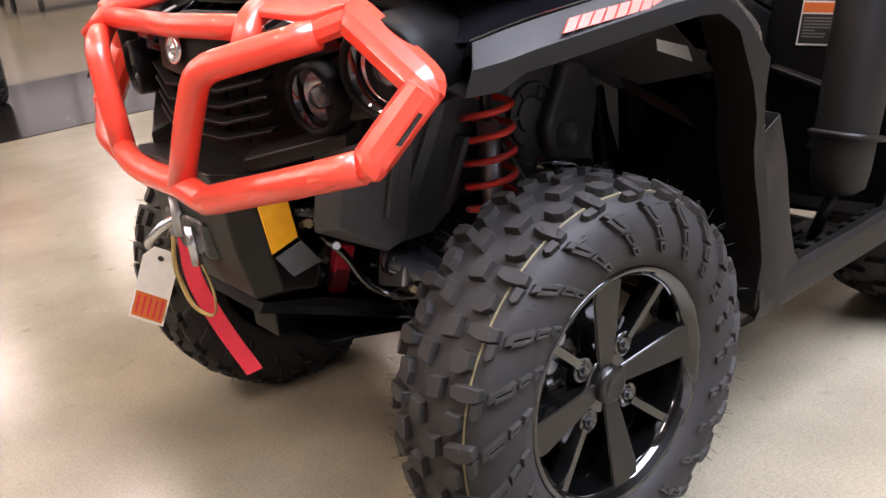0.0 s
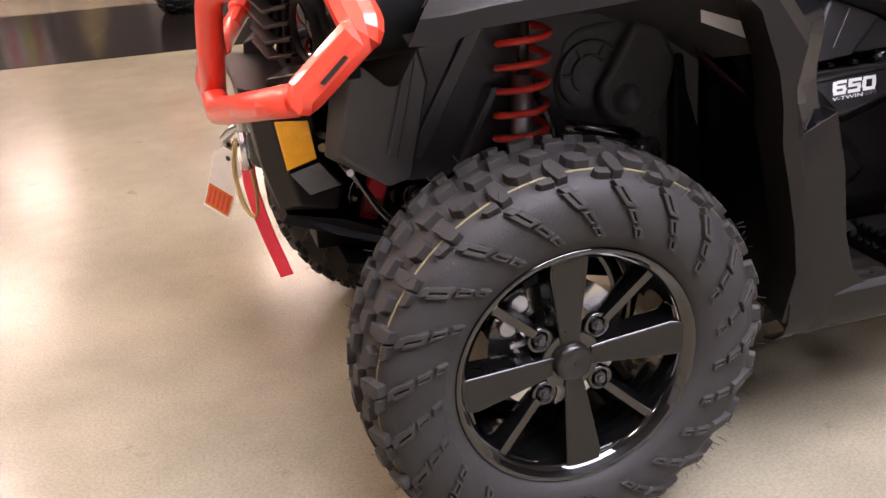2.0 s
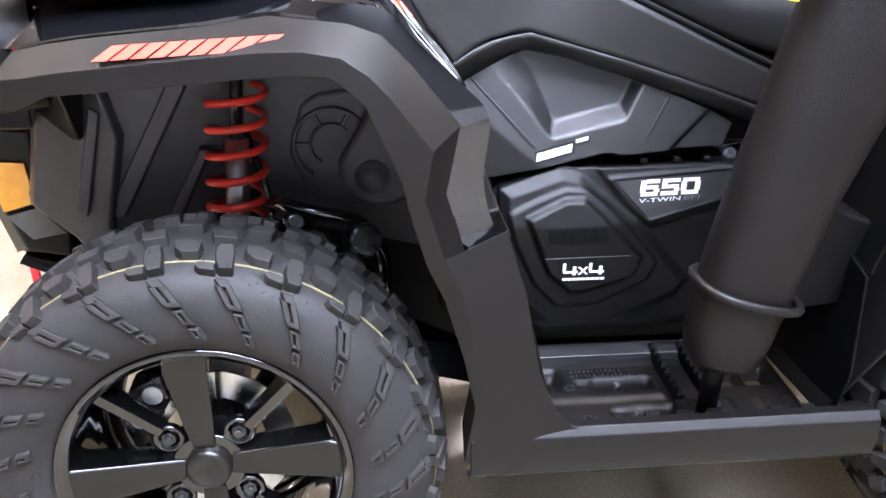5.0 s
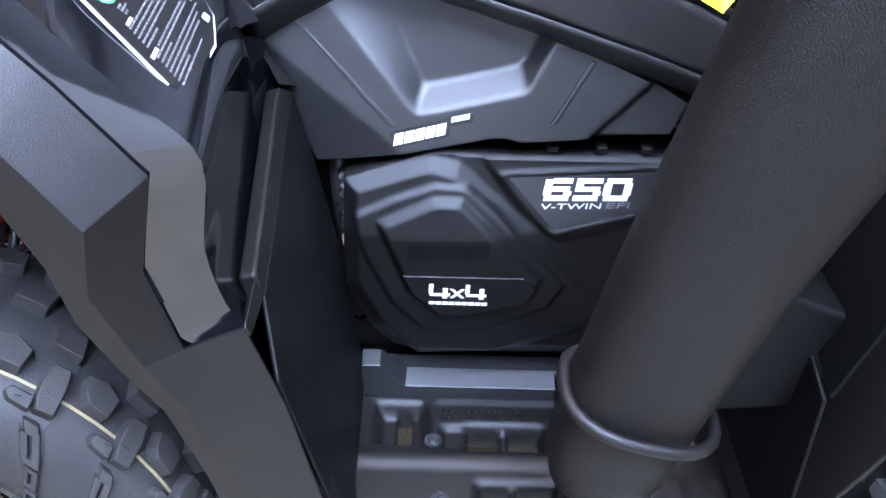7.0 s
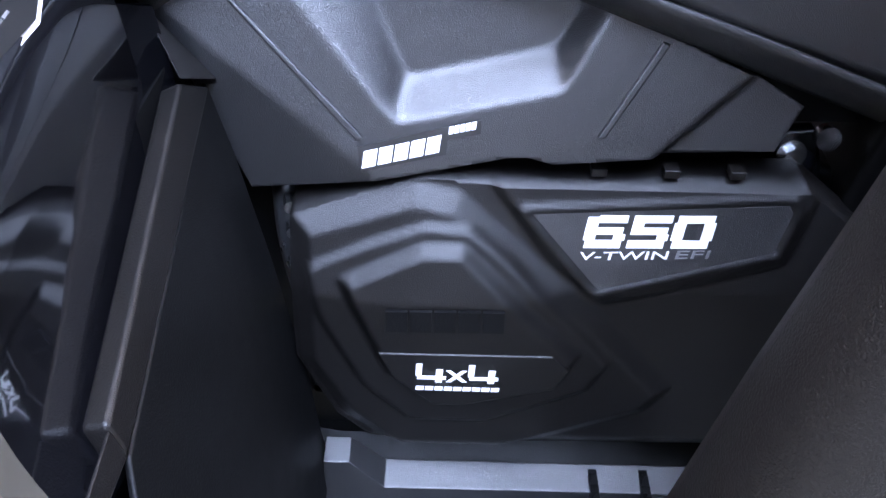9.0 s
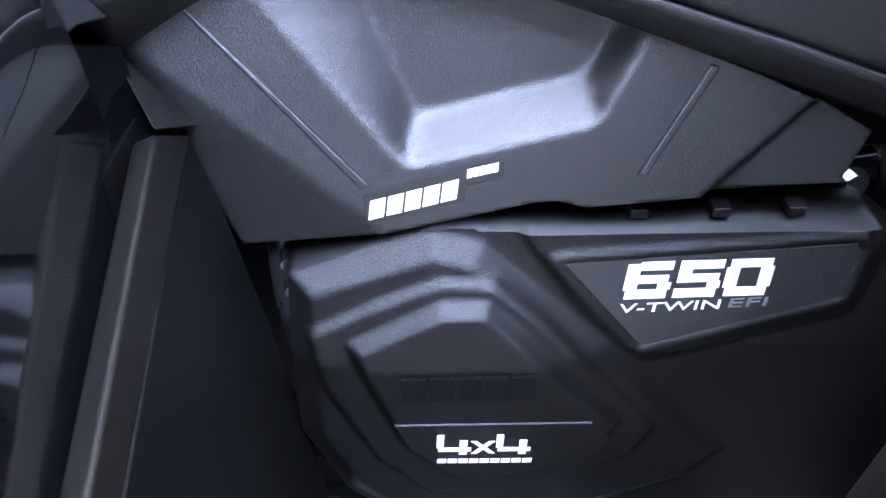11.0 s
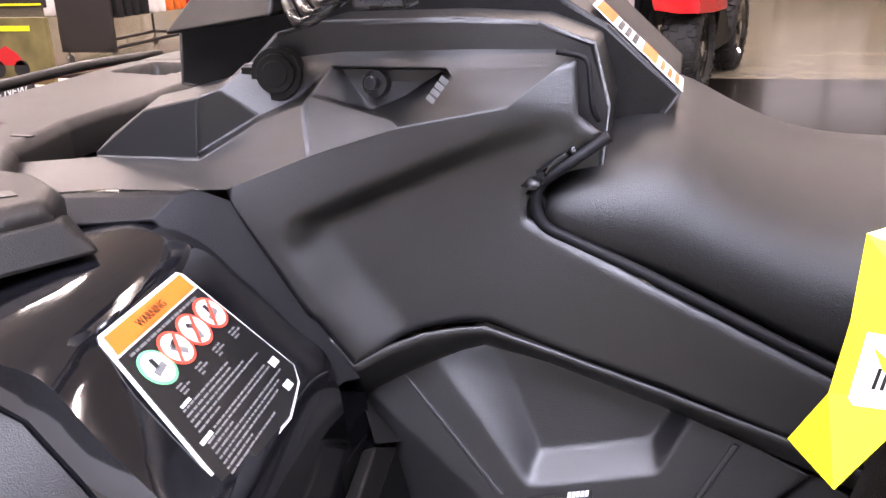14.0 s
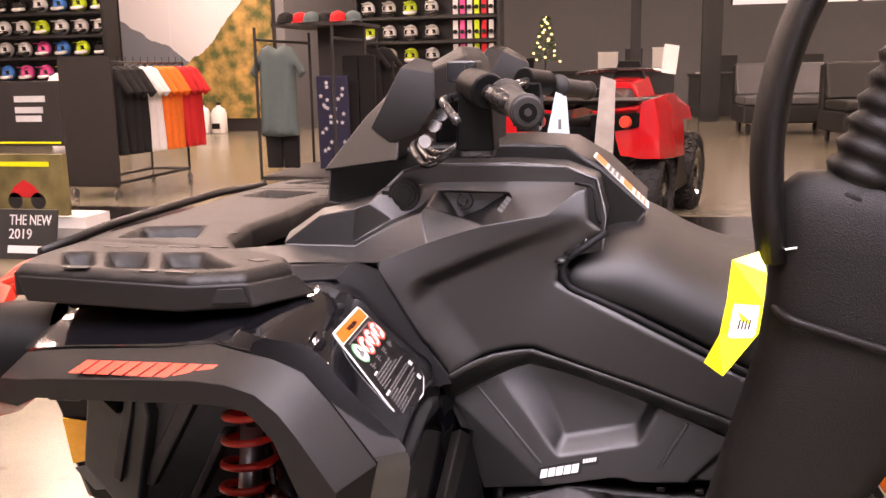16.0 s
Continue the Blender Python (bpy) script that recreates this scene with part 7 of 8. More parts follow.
part("retaining_strap", tube(loop + loop[:1], 0.0065, sides=8), PLASTIC, gc, "dark rubber retaining strap", smooth=True)
part("strap_tail", tube(rounded([(0.79, -0.50, 0.555), (0.84, -0.48, 0.56), (0.90, -0.44, 0.55)], 0.02), 0.007, sides=8), PLASTIC, gc, smooth=True)
part("mount", loft([[(0.80, -0.50, 0.49), (0.90, -0.50, 0.50), (0.90, -0.42, 0.50), (0.80, -0.42, 0.49)], [(0.86, -0.52, 0.66), (0.96, -0.52, 0.62), (0.96, -0.44, 0.62), (0.86, -0.44, 0.66)]]), PLASTIC_DARK, gc, bevel=0.008)
part("foot", box_bm(0.69, 0.75, -0.515, -0.45, 0.299, 0.326), PLASTIC_DARK, gc, bevel=0.006)
part("socket", loft([case_ring(0.73, 0.320, 0.014, 0.012, -0.485), case_ring(0.714, 0.447, 0.014, 0.012, -0.540)]), PLASTIC_DARK, gc, smooth=True)

yt = thing("hang_tag", (0.76, -0.61, 0.95), "fluorescent yellow hang tag with a white label", "tag")
TAG = [((0.768, -0.562, 1.070), (0.770, -0.560, 1.070)), ((0.739, -0.566, 1.060), (0.773, -0.580, 1.050)), ((0.735, -0.576, 1.020), (0.770, -0.592, 1.022)), ((0.729, -0.578, 0.982), (0.766, -0.597, 0.990)), ((0.715, -0.560, 0.944), (0.732, -0.603, 0.944))]
part("sleeve", sheet(TAG), YELLOW, yt, solid=0.001)


def on_sleeve(i, u, lift=0.0015):
    a, b = TAG[int(i)], TAG[min(int(i) + 1, len(TAG) - 1)]
    p = [Vector(q).lerp(Vector(r), i - int(i)) for q, r in zip(a, b)]
    return p[0].lerp(p[1], u) + Vector((-0.35, -1, 0)).normalized() * lift


part("paper", sheet([[on_sleeve(i, 0.22), on_sleeve(i, 0.92)] for i in (2.1, 2.6, 3.0)] + [[on_sleeve(3.45, 0.15), on_sleeve(3.45, 0.85)]]), TAGPAPER, yt)
for k in range(4):
    part("print_bar", slab([on_sleeve(2.55, 0.45 + 0.09 * k, 0.002), on_sleeve(2.55, 0.49 + 0.09 * k, 0.002), on_sleeve(2.85, 0.47 + 0.09 * k, 0.002), on_sleeve(2.85, 0.43 + 0.09 * k, 0.002)], (0, -0.0003, 0)), BLACKPRINT, yt)
part("tie", tube(rounded([(0.768, -0.564, 1.064), (0.780, -0.572, 1.072), (0.800, -0.582, 1.078)], 0.005), 0.0012, sides=6), TAGPAPER, yt)


# ---- things round the quad bike ----
BOARD = mat("dark_brown_board", (0.023, 0.019, 0.018), 0.55, 0, 8, 0.2, 0.2, 80)
FIXTURE = mat("black_shop_fitting", (0.02, 0.02, 0.02), 0.5, 0, 30, 0.2)
CLOTH_BLACK = mat("black_cotton", (0.0045, 0.0045, 0.005), 0.9, 0, 200, 0.2, 0.4, 400)
CLOTH_WHITE = mat("white_cotton", (0.75, 0.72, 0.70), 0.9, 0, 100, 0.06, 0.3, 300)
CLOTH_ORANGE = mat("orange_cotton", (0.85, 0.17, 0.02), 0.9, 0, 100, 0.08, 0.3, 300)
CLOTH_RED = mat("red_cotton", (0.62, 0.02, 0.02), 0.9, 0, 100, 0.08, 0.3, 300)
CLOTH_GREY = mat("grey_green_cotton", (0.085, 0.12, 0.12), 0.9, 0, 100, 0.08, 0.3, 300)
CLOTH_NAVY = mat("navy_cotton", (0.02, 0.02, 0.05), 0.9, 0, 100, 0.1, 0.3, 300)
# dark leather, its glare put into the colour as grey
SOFA_FABRIC = mat("glare_grey_leather", (0.11, 0.11, 0.115), 0.38, 0, 40, 0.08, 0.3, 300)
SOFA_BASE = mat("black_upholstery", (0.015, 0.014, 0.014), 0.5, 0, 40, 0.15, 0.3, 300)
RED_BODY = mat("red_gloss_plastic", (0.55, 0.008, 0.010), 0.22, 0, 30, 0.05, coat=0.4)
JUG = mat("white_jug_plastic", (0.82, 0.80, 0.76), 0.4, 0, 30, 0.04)
PINE = mat("green_needles", (0.03, 0.09, 0.03), 0.8, 0, 60, 0.4)
FAIRY = glow("warm_fairy_light", (1.0, 0.75, 0.3), 6.0)


def mural_material():
    """A printed mountain landscape: pale sky, grey ridge, yellow and green slopes."""
    m = bpy.data.materials.new("printed_mountain_mural")
    m.use_nodes = True
    nt = m.node_tree
    b = nt.nodes["Principled BSDF"]
    b.inputs["Roughness"].default_value = 0.6
    co = nt.nodes.new("ShaderNodeTexCoord")
    sep = nt.nodes.new("ShaderNodeSeparateXYZ")
    nt.links.new(co.outputs["Object"], sep.inputs[0])

    def noisy(scale, amount, base_x, base):
        n = nt.nodes.new("ShaderNodeTexNoise")
        n.inputs["Scale"].default_value, n.inputs["Detail"].default_value = scale, 5
        nt.links.new(co.outputs["Object"], n.inputs["Vector"])
        a = nt.nodes.new("ShaderNodeMath")
        a.operation = "MULTIPLY_ADD"
        a.inputs[1].default_value, a.inputs[2].default_value = amount, base - amount / 2
        nt.links.new(n.outputs["Fac"], a.inputs[0])
        x = nt.nodes.new("ShaderNodeMath")
        x.operation = "MULTIPLY_ADD"
        x.inputs[1].default_value = base_x
        nt.links.new(sep.outputs["X"], x.inputs[0])
        nt.links.new(a.outputs[0], x.inputs[2])
        lt = nt.nodes.new("ShaderNodeMath")
        lt.operation = "LESS_THAN"
        nt.links.new(sep.outputs["Z"], lt.inputs[0])
        nt.links.new(x.outputs[0], lt.inputs[1])
        return lt.outputs[0]

    def over(base, color, fac):
        mx = nt.nodes.new("ShaderNodeMix")
        mx.data_type = "RGBA"
        nt.links.new(fac, mx.inputs["Factor"])
        if isinstance(base, tuple):
            mx.inputs[6].default_value = (*base, 1)
        else:
            nt.links.new(base, mx.inputs[6])
        if isinstance(color, tuple):
            mx.inputs[7].default_value = (*color, 1)
        else:
            nt.links.new(color, mx.inputs[7])
        return mx.outputs[2]

    grass = nt.nodes.new("ShaderNodeTexNoise")
    grass.inputs["Scale"].default_value, grass.inputs["Detail"].default_value = 3.4, 12
    nt.links.new(co.outputs["Object"], grass.inputs["Vector"])
    ramp = nt.nodes.new("ShaderNodeValToRGB")
    ramp.color_ramp.elements[0].position, ramp.color_ramp.elements[1].position = 0.36, 0.66
    ramp.color_ramp.elements[0].color, ramp.color_ramp.elements[1].color = (0.08, 0.11, 0.03, 1), (0.66, 0.38, 0.12, 1)
    nt.links.new(grass.outputs["Fac"], ramp.inputs["Fac"])
    c = over((0.78, 0.78, 0.80), (0.22, 0.24, 0.28), noisy(0.8, 1.0, -0.55, -3.75))
    c = over(c, ramp.outputs["Color"], noisy(1.2, 0.8, 0.95, 10.6))
    nt.links.new(c, b.inputs["Base Color"])
    return m


mural = thing("mural", (-9.37, 17.74, 0.28), "large printed mountain landscape on the wall", "mural")
MURAL = mural_material()
for k in range(3):
    part("printed_panel", box_bm(-11.2 + k * 1.2167, -9.986 + k * 1.2167, 17.72, 17.757, 0.28, 5.0), MURAL, mural)
structure("wall_mural", box_bm(-13.0, -7.4, 17.76, 17.95, 0, ZC), BOARD)
structure("wall_partition", box_bm(-7.4, -7.2, 17.6, Y1, 0, ZC), WALL)


def tee(name, at, material, label, turn=0.0, width=0.52, height=0.72, group="shirts on the rack", fold=0.02):
    """A T-shirt on a hanger: a thin rounded cloth body with two short sleeves."""
    t = thing(name, at, label, "shirt", group)
    w, h = width / 2, height
    out = [(-0.09, 0), (-w * 0.62, -0.035), (-w * 1.15, -h * 0.30), (-w * 0.95, -h * 0.36), (-w * 0.72, -h * 0.22), (-w * 0.78, -h), (0, -h * 1.02), (w * 0.78, -h), (w * 0.72, -h * 0.22), (w * 0.95, -h * 0.36), (w * 1.15, -h * 0.30), (w * 0.62, -0.035), (0.09, 0), (0, -0.05)]
    c, s = math.cos(turn), math.sin(turn)
    shift = at[1] * 7.3

    def drape(px, pz):
        low = np.clip(-pz / h, 0, 1)
        full_ = 0.05 * np.clip(depth_in(px, pz, out) / 0.07, 0, 1) ** 0.5
        return -full_ - low * fold * np.sin(px * 34 + shift + 3 * pz) * 0.6 - low * fold * 0.5 * np.sin(px * 61 - shift - 5 * pz)
    bm = moulded(out, drape, 0.03, 0.05)
    bmesh.ops.transform(bm, matrix=Matrix.Translation(at) @ Matrix.Rotation(turn, 4, "Z"), verts=bm.verts)
    part("cloth", bm, material, t, smooth=True)
    part("hanger", tube(rounded([(at[0] - 0.17 * c, at[1] - 0.17 * s + 0.018, at[2] - 0.02), (at[0], at[1] + 0.018, at[2] + 0.03), (at[0], at[1] + 0.018, at[2] + 0.10)], 0.02), 0.005, sides=6), FIXTURE, t)
    return t


def rolling_rack(x0, x1, y0, y1, top):
    t = thing("clothes_rack", ((x0 + x1) / 2, (y0 + y1) / 2, 0), "dark rolling clothes rack with a solid end board", "clothes rack")
    part("end_board", box_bm(x0, x1, y0, y0 + 0.03, 0.12, top), BOARD, t, bevel=0.003)
    for x in (x0 + 0.06, x1 - 0.06):
        part("base_rail", tube([(x, y0, 0.15), (x, y1, 0.15)], 0.018, sides=8), FIXTURE, t)
        for y in (y0 + 0.03, y1):
            bm = disc((x - 0.015, y, 0.045), (1, 0, 0), 0.045, 0.03, sides=16)
            tube([(x, y, 0.05), (x, y, 0.14)], 0.012, bm, 8)
            part("caster", bm, GREYPLASTIC, t, "grey swivel caster")
        part("upright", tube([(x, y1, 0.15), (x, y1, top - 0.05)], 0.015, sides=8), FIXTURE, t)
    part("cross_bar", tube([(x0 + 0.06, y1, 0.15), (x1 - 0.06, y1, 0.15)], 0.018, sides=8), FIXTURE, t)
    part("hang_rail", tube([(x1 - 0.16, y0, top - 0.05), (x1 - 0.13, y1 + 0.12, top - 0.05)], 0.014, sides=8), FIXTURE, t)
    return t


rolling_rack(-5.37, -4.76, 7.0, 8.6, 1.45)
cols = [CLOTH_BLACK] * 4 + [CLOTH_WHITE] * 2 + [CLOTH_ORANGE] * 3 + [CLOTH_RED] * 3
names = {0: "black cotton T-shirt on a hanger", 4: "white cotton T-shirt on a hanger", 6: "orange cotton T-shirt on a hanger", 9: "red cotton T-shirt on a hanger"}
lab_ = ""
for k, m_ in enumerate(cols):
    lab_ = names.get(k, lab_)
    tee("t_shirt", (-4.96 + 0.016 * k, 7.14 + k * 0.125, 1.36), m_, lab_, 0.06 * math.sin(k * 2.1), 0.58, 0.92)
tee("t_shirt", (-5.5, 7.3, 1.30), CLOTH_WHITE, "white cotton T-shirt at the rack's far side", 0.3, 0.5, 0.85)
tee("t_shirt", (-3.42, 8.1, 1.56), CLOTH_GREY, "grey-green T-shirt hanging on a rack end", 0.0, 0.56, 0.98, group="")
part("print_bar", box_bm(-3.56, -3.29, 8.07, 8.095, 1.24, 1.30), GREYPRINT, bpy.data.objects["t_shirt.013"])
t = thing("clothes_rack", (-3.2, 8.8, 0), "black rolling rack crowded with dark clothes", "clothes rack")
for x in (-3.64, -2.75):
    for y in (8.05, 9.7):
        part("caster", disc((x, y, 0.045), (1, 0, 0), 0.045, 0.03, sides=16), GREYPLASTIC, t)
        part("upright", tube([(x, y, 0.06), (x, y, 1.75)], 0.018, sides=8), FIXTURE, t)
    part("hang_rail", tube([(x, 8.05, 1.62), (x, 9.7, 1.62)], 0.016, sides=8), FIXTURE, t)
part("top_shelf", box_bm(-3.68, -2.70, 8.6, 9.7, 1.78, 1.82), BOARD, t, bevel=0.004)
part("base_rail", box_bm(-3.66, -2.73, 8.05, 9.7, 0.08, 0.12), FIXTURE, t)
part("back_board", box_bm(-3.3, -2.72, 9.1, 9.16, 0.15, 1.78), BOARD, t)


def trousers(at, material, label, h=1.1):
    t = thing("trousers", at, label, "trousers", "trousers on the rack")
    x, y, z = at
    for s in (-1, 1):
        part("leg", loft([[(x + s * 0.01, y - 0.03, z - h), (x + s * 0.19, y - 0.03, z - h), (x + s * 0.19, y + 0.03, z - h), (x + s * 0.01, y + 0.03, z - h)], [(x + s * 0.0, y - 0.035, z), (x + s * 0.2, y - 0.035, z), (x + s * 0.2, y + 0.035, z), (x + s * 0.0, y + 0.035, z)]]), material, t, bevel=0.015)
    return t


rnd = random.Random(3)
tr = trousers((-3.08, 8.95, 1.22), CLOTH_NAVY, "navy trousers printed with white stars", 1.15)
for k in range(26):
    x, z = -3.08 + rnd.uniform(-0.17, 0.17), 1.2 - rnd.uniform(0.03, 1.08)
    pts = []
    for i in range(10):
        rr, a = (0.032 if i % 2 == 0 else 0.013), math.pi / 2 + i * math.pi / 5 + rnd.uniform(-0.05, 0.05)
        pts.append((x + rr * math.cos(a), 8.912, z + rr * math.sin(a)))
    part("star", slab(pts, (0, 0.002, 0)), WHITE, tr)
trousers((-3.45, 8.25, 0.62), CLOTH_BLACK, "black trousers hanging low on the rack", 0.42)
trousers((-2.78, 9.05, 1.45), CLOTH_BLACK, "black trousers hanging on the rack", 1.0)
for k in range(3):
    tee("jacket", (-2.95 + 0.12 * k, 9.2 + 0.15 * k, 1.56), CLOTH_BLACK, "dark jacket hanging on the rack", 0.2, 0.6, 0.8, group="jackets on the rack")


def cap(at, material, label):
    t = thing("cap", at, label, "cap", "caps on the shelf")
    x, y, z = at
    bm = lathe([(0.10, 0.0), (0.10, 0.05), (0.08, 0.10), (0.03, 0.125), (0.001, 0.13)], sides=16, m=Matrix.Translation((x, y, z)) @ Matrix.Rotation(math.pi / 2, 4, "X"))
    part("crown", bm, material, t, smooth=True)
    part("peak", slab([(x - 0.09, y - 0.05, z + 0.01), (x + 0.09, y - 0.05, z + 0.01), (x + 0.05, y - 0.18, z), (x - 0.05, y - 0.18, z)], (0, 0, 0.012)), material, t, bevel=0.004)
    return t


for k in range(6):
    cap((-3.55 + k * 0.16, 8.75 + 0.05 * (k % 2), 1.82), (CLOTH_BLACK, CLOTH_RED, CLOTH_GREY)[k % 3], "peaked cap lying on the rack shelf")

HELMETS = [mat("helmet_white", (0.75, 0.75, 0.74), 0.2, 0, 30, 0.1, coat=0.8), mat("helmet_black", (0.02, 0.02, 0.02), 0.2, 0, 30, 0.2, coat=0.8), mat("helmet_red", (0.7, 0.04, 0.05), 0.2, 0, 30, 0.1, coat=0.8), mat("helmet_lime", (0.6, 0.8, 0.05), 0.2, 0, 30, 0.1, coat=0.8), mat("helmet_blue", (0.05, 0.25, 0.7), 0.2, 0, 30, 0.1, coat=0.8), mat("helmet_pink", (0.85, 0.12, 0.35), 0.2, 0, 30, 0.1, coat=0.8)]
HNAMES = ["white", "black", "red", "lime yellow", "blue", "pink"]


def helmet(at, k, r):
    """A motocross helmet: rounded shell, chin bar, visor peak and dark eye opening."""
    t = thing("helmet", at, HNAMES[k] + " motocross helmet standing on a shop shelf", "helmet", "helmets on the shelves")
    x, y, z = at
    bm = bmesh.new()
    bmesh.ops.create_uvsphere(bm, u_segments=18, v_segments=12, radius=1, matrix=Matrix.Translation((x, y, z + r * 1.0)) @ Matrix.Diagonal((r * 0.86, r * 1.05, r * 0.98, 1)))
    part("shell", bm, HELMETS[k], t, smooth=True)
    part("chin_bar", tube(rounded([(x - r * 0.7, y - r * 0.4, z + r * 0.55), (x - r * 0.35, y - r * 1.25, z + r * 0.4), (x + r * 0.35, y - r * 1.25, z + r * 0.4), (x + r * 0.7, y - r * 0.4, z + r * 0.55)], r * 0.4), r * 0.22, sides=8), HELMETS[0 if k != 0 else 1], t, smooth=True)
    part("visor", slab([(x - r * 0.6, y - r * 0.7, z + r * 1.55), (x + r * 0.6, y - r * 0.7, z + r * 1.55), (x + r * 0.5, y - r * 1.5, z + r * 1.6), (x - r * 0.5, y - r * 1.5, z + r * 1.6)], (0, 0, r * 0.08)), HELMETS[k], t, bevel=0.01)
    part("eye_opening", loft([[(x - r * 0.62, y - r * 0.7, z + r * 0.8), (x + r * 0.62, y - r * 0.7, z + r * 0.8), (x + r * 0.55, y - r * 0.75, z + r * 1.3), (x - r * 0.55, y - r * 0.75, z + r * 1.3)], [(x - r * 0.55, y - r * 0.98, z + r * 0.82), (x + r * 0.55, y - r * 0.98, z + r * 0.82), (x + r * 0.5, y - r * 0.98, z + r * 1.28), (x - r * 0.5, y - r * 0.98, z + r * 1.28)]]), HELMETS[1], t)
    return t


def shelf_wall(x0, x1, y, levels, label):
    t = thing("shelf_unit", ((x0 + x1) / 2, y, 0), label, "shelf")
    part("back_panel", box_bm(x0, x1, y + 0.4, y + 0.45, 0, levels[-1] + 0.9), FIXTURE, t)
    for z in levels:
        part("shelf_board", box_bm(x0, x1, y, y + 0.4, z - 0.05, z), FIXTURE, t, bevel=0.004)
    for x in (x0, x1):
        part("side_panel", box_bm(x - 0.03, x + 0.03, y, y + 0.45, 0, levels[-1] + 0.9), FIXTURE, t)
    return t


shelf_wall(-12.2, -8.95, 13.5, (1.20, 1.62, 2.0, 2.4, 2.8), "black shop shelving filled with helmets")
rnd = random.Random(11)
for z in (1.20, 1.62, 2.0, 2.4):
    for k in range(8):
        helmet((-11.9 + k * 0.40, 13.68, z), rnd.choice((0, 0, 0, 3, 4, 1, 5)), 0.145)
shelf_wall(-4.75, -2.1, 15.0, (1.0, 1.38, 1.79, 2.22, 2.65), "black shop shelving with helmets and goggles")
for z in (1.38, 1.79, 2.22):
    for k in range(4):
        helmet((-4.55 + k * 0.40, 15.18, z), rnd.choice((0, 0, 2, 1, 3)), 0.15)
for z in (1.38, 1.79, 2.22):
    for k in range(6):
        t = thing("goggles_pack", (-2.9 + k * 0.13, 15.1, z), "bright packet of goggles hanging on the shelf", "goggles", "goggles packs")
        part("card", box_bm(-2.94 + k * 0.13, -2.85 + k * 0.13, 15.08, 15.10, z + 0.02, z + 0.34), HELMETS[(0, 5, 0, 3, 2, 0)[k]], t, bevel=0.004)
        part("lens", disc((-2.895 + k * 0.13, 15.08, z + 0.14), (0, -1, 0), 0.04, 0.03, sides=14), HELMETS[1], t)

for k in range(2):
    x = -8.92 + k * 0.38
    t = thing("jug", (x, 16.95, 0), "tall white plastic jug with a black cap", "jug", "white jugs")
    part("body", lathe([(0.001, 0.0), (0.16, 0.0), (0.17, 0.02), (0.17, 0.42), (0.13, 0.52), (0.05, 0.57), (0.045, 0.62), (0.001, 0.62)], sides=20, m=Matrix.Translation((x, 16.95, 0)) @ Matrix.Rotation(math.pi / 2, 4, "X")), JUG, t, smooth=True)
    part("cap", disc((x, 16.95, 0.60), (0, 0, 1), 0.055, 0.06, sides=14), FIXTURE, t)
    part("label", box_bm(x - 0.09, x + 0.09, 16.772, 16.777, 0.10, 0.22), BLACKPRINT, t)

# display stand with printed boards
POSTER = mat("printed_trail_photo", (0.16, 0.13, 0.05), 0.5, 0, 5, 0.8)
t = thing("display_stand", (-4.5, 5.2, 0), "cardboard display stand with dark and photo boards", "display stand")
part("upper_board", box_bm(-5.4, -4.10, 5.18, 5.22, 0.70, 1.23), BOARD, t, bevel=0.003)
part("photo_board", box_bm(-5.4, -4.11, 5.17, 5.22, 0.12, 0.63), POSTER, t, bevel=0.003)
for z0, z1 in ((1.06, 1.11), (0.97, 1.02), (0.90, 0.95)):
    part("print_bar", box_bm(-4.52, -4.22 + 0.3 * (z0 - 1.1), 5.174, 5.18, z0, z1), WHITE, t)
part("yellow_line", box_bm(-5.4, -4.12, 5.172, 5.18, 0.72, 0.735), YELLOW, t)
part("yellow_line", box_bm(-4.9, -4.25, 5.164, 5.17, 0.53, 0.57), YELLOW, t)
for x in (-4.60, -4.38):
    part("photo_wheel", disc((x, 5.17, 0.24), (0, -1, 0), 0.07, 0.004, sides=16), FIXTURE, t)
part("photo_body", slab([(-4.66, 5.166, 0.27), (-4.34, 5.166, 0.27), (-4.40, 5.166, 0.36), (-4.50, 5.166, 0.42), (-4.60, 5.166, 0.36)], (0, 0.003, 0)), CLOTH_RED, t)
part("base_box", box_bm(-5.4, -4.0, 5.22, 5.6, 0.0, 0.10), JUG, t, bevel=0.004)
t = thing("floor_sign", (-3.6, 3.9, 0), "low black sign board with white lettering", "sign")
part("board", slab([(-4.6, 3.9, 0.02), (-3.35, 3.9, 0.02), (-3.35, 3.98, 0.36), (-4.6, 3.98, 0.36)], (0, 0.02, 0)), FIXTURE, t, bevel=0.003)
lettering("THE NEW", (-3.72, 3.955, 0.255), (1, 0, 0), (0, 0.23, 1), 0.33, 0.07, WHITE, "lettering", t, 0.004)
lettering("2019", (-3.72, 3.933, 0.16), (1, 0, 0), (0, 0.23, 1), 0.18, 0.07, WHITE, "lettering", t, 0.004)
part("logo_bar", slab([(-3.72, 3.905, 0.065), (-3.42, 3.905, 0.065), (-3.42, 3.917, 0.115), (-3.72, 3.917, 0.115)], (0, -0.003, 0)), WHITE, t)
part("back_leg", box_bm(-4.1, -3.9, 3.95, 4.2, 0.0, 0.02), FIXTURE, t)


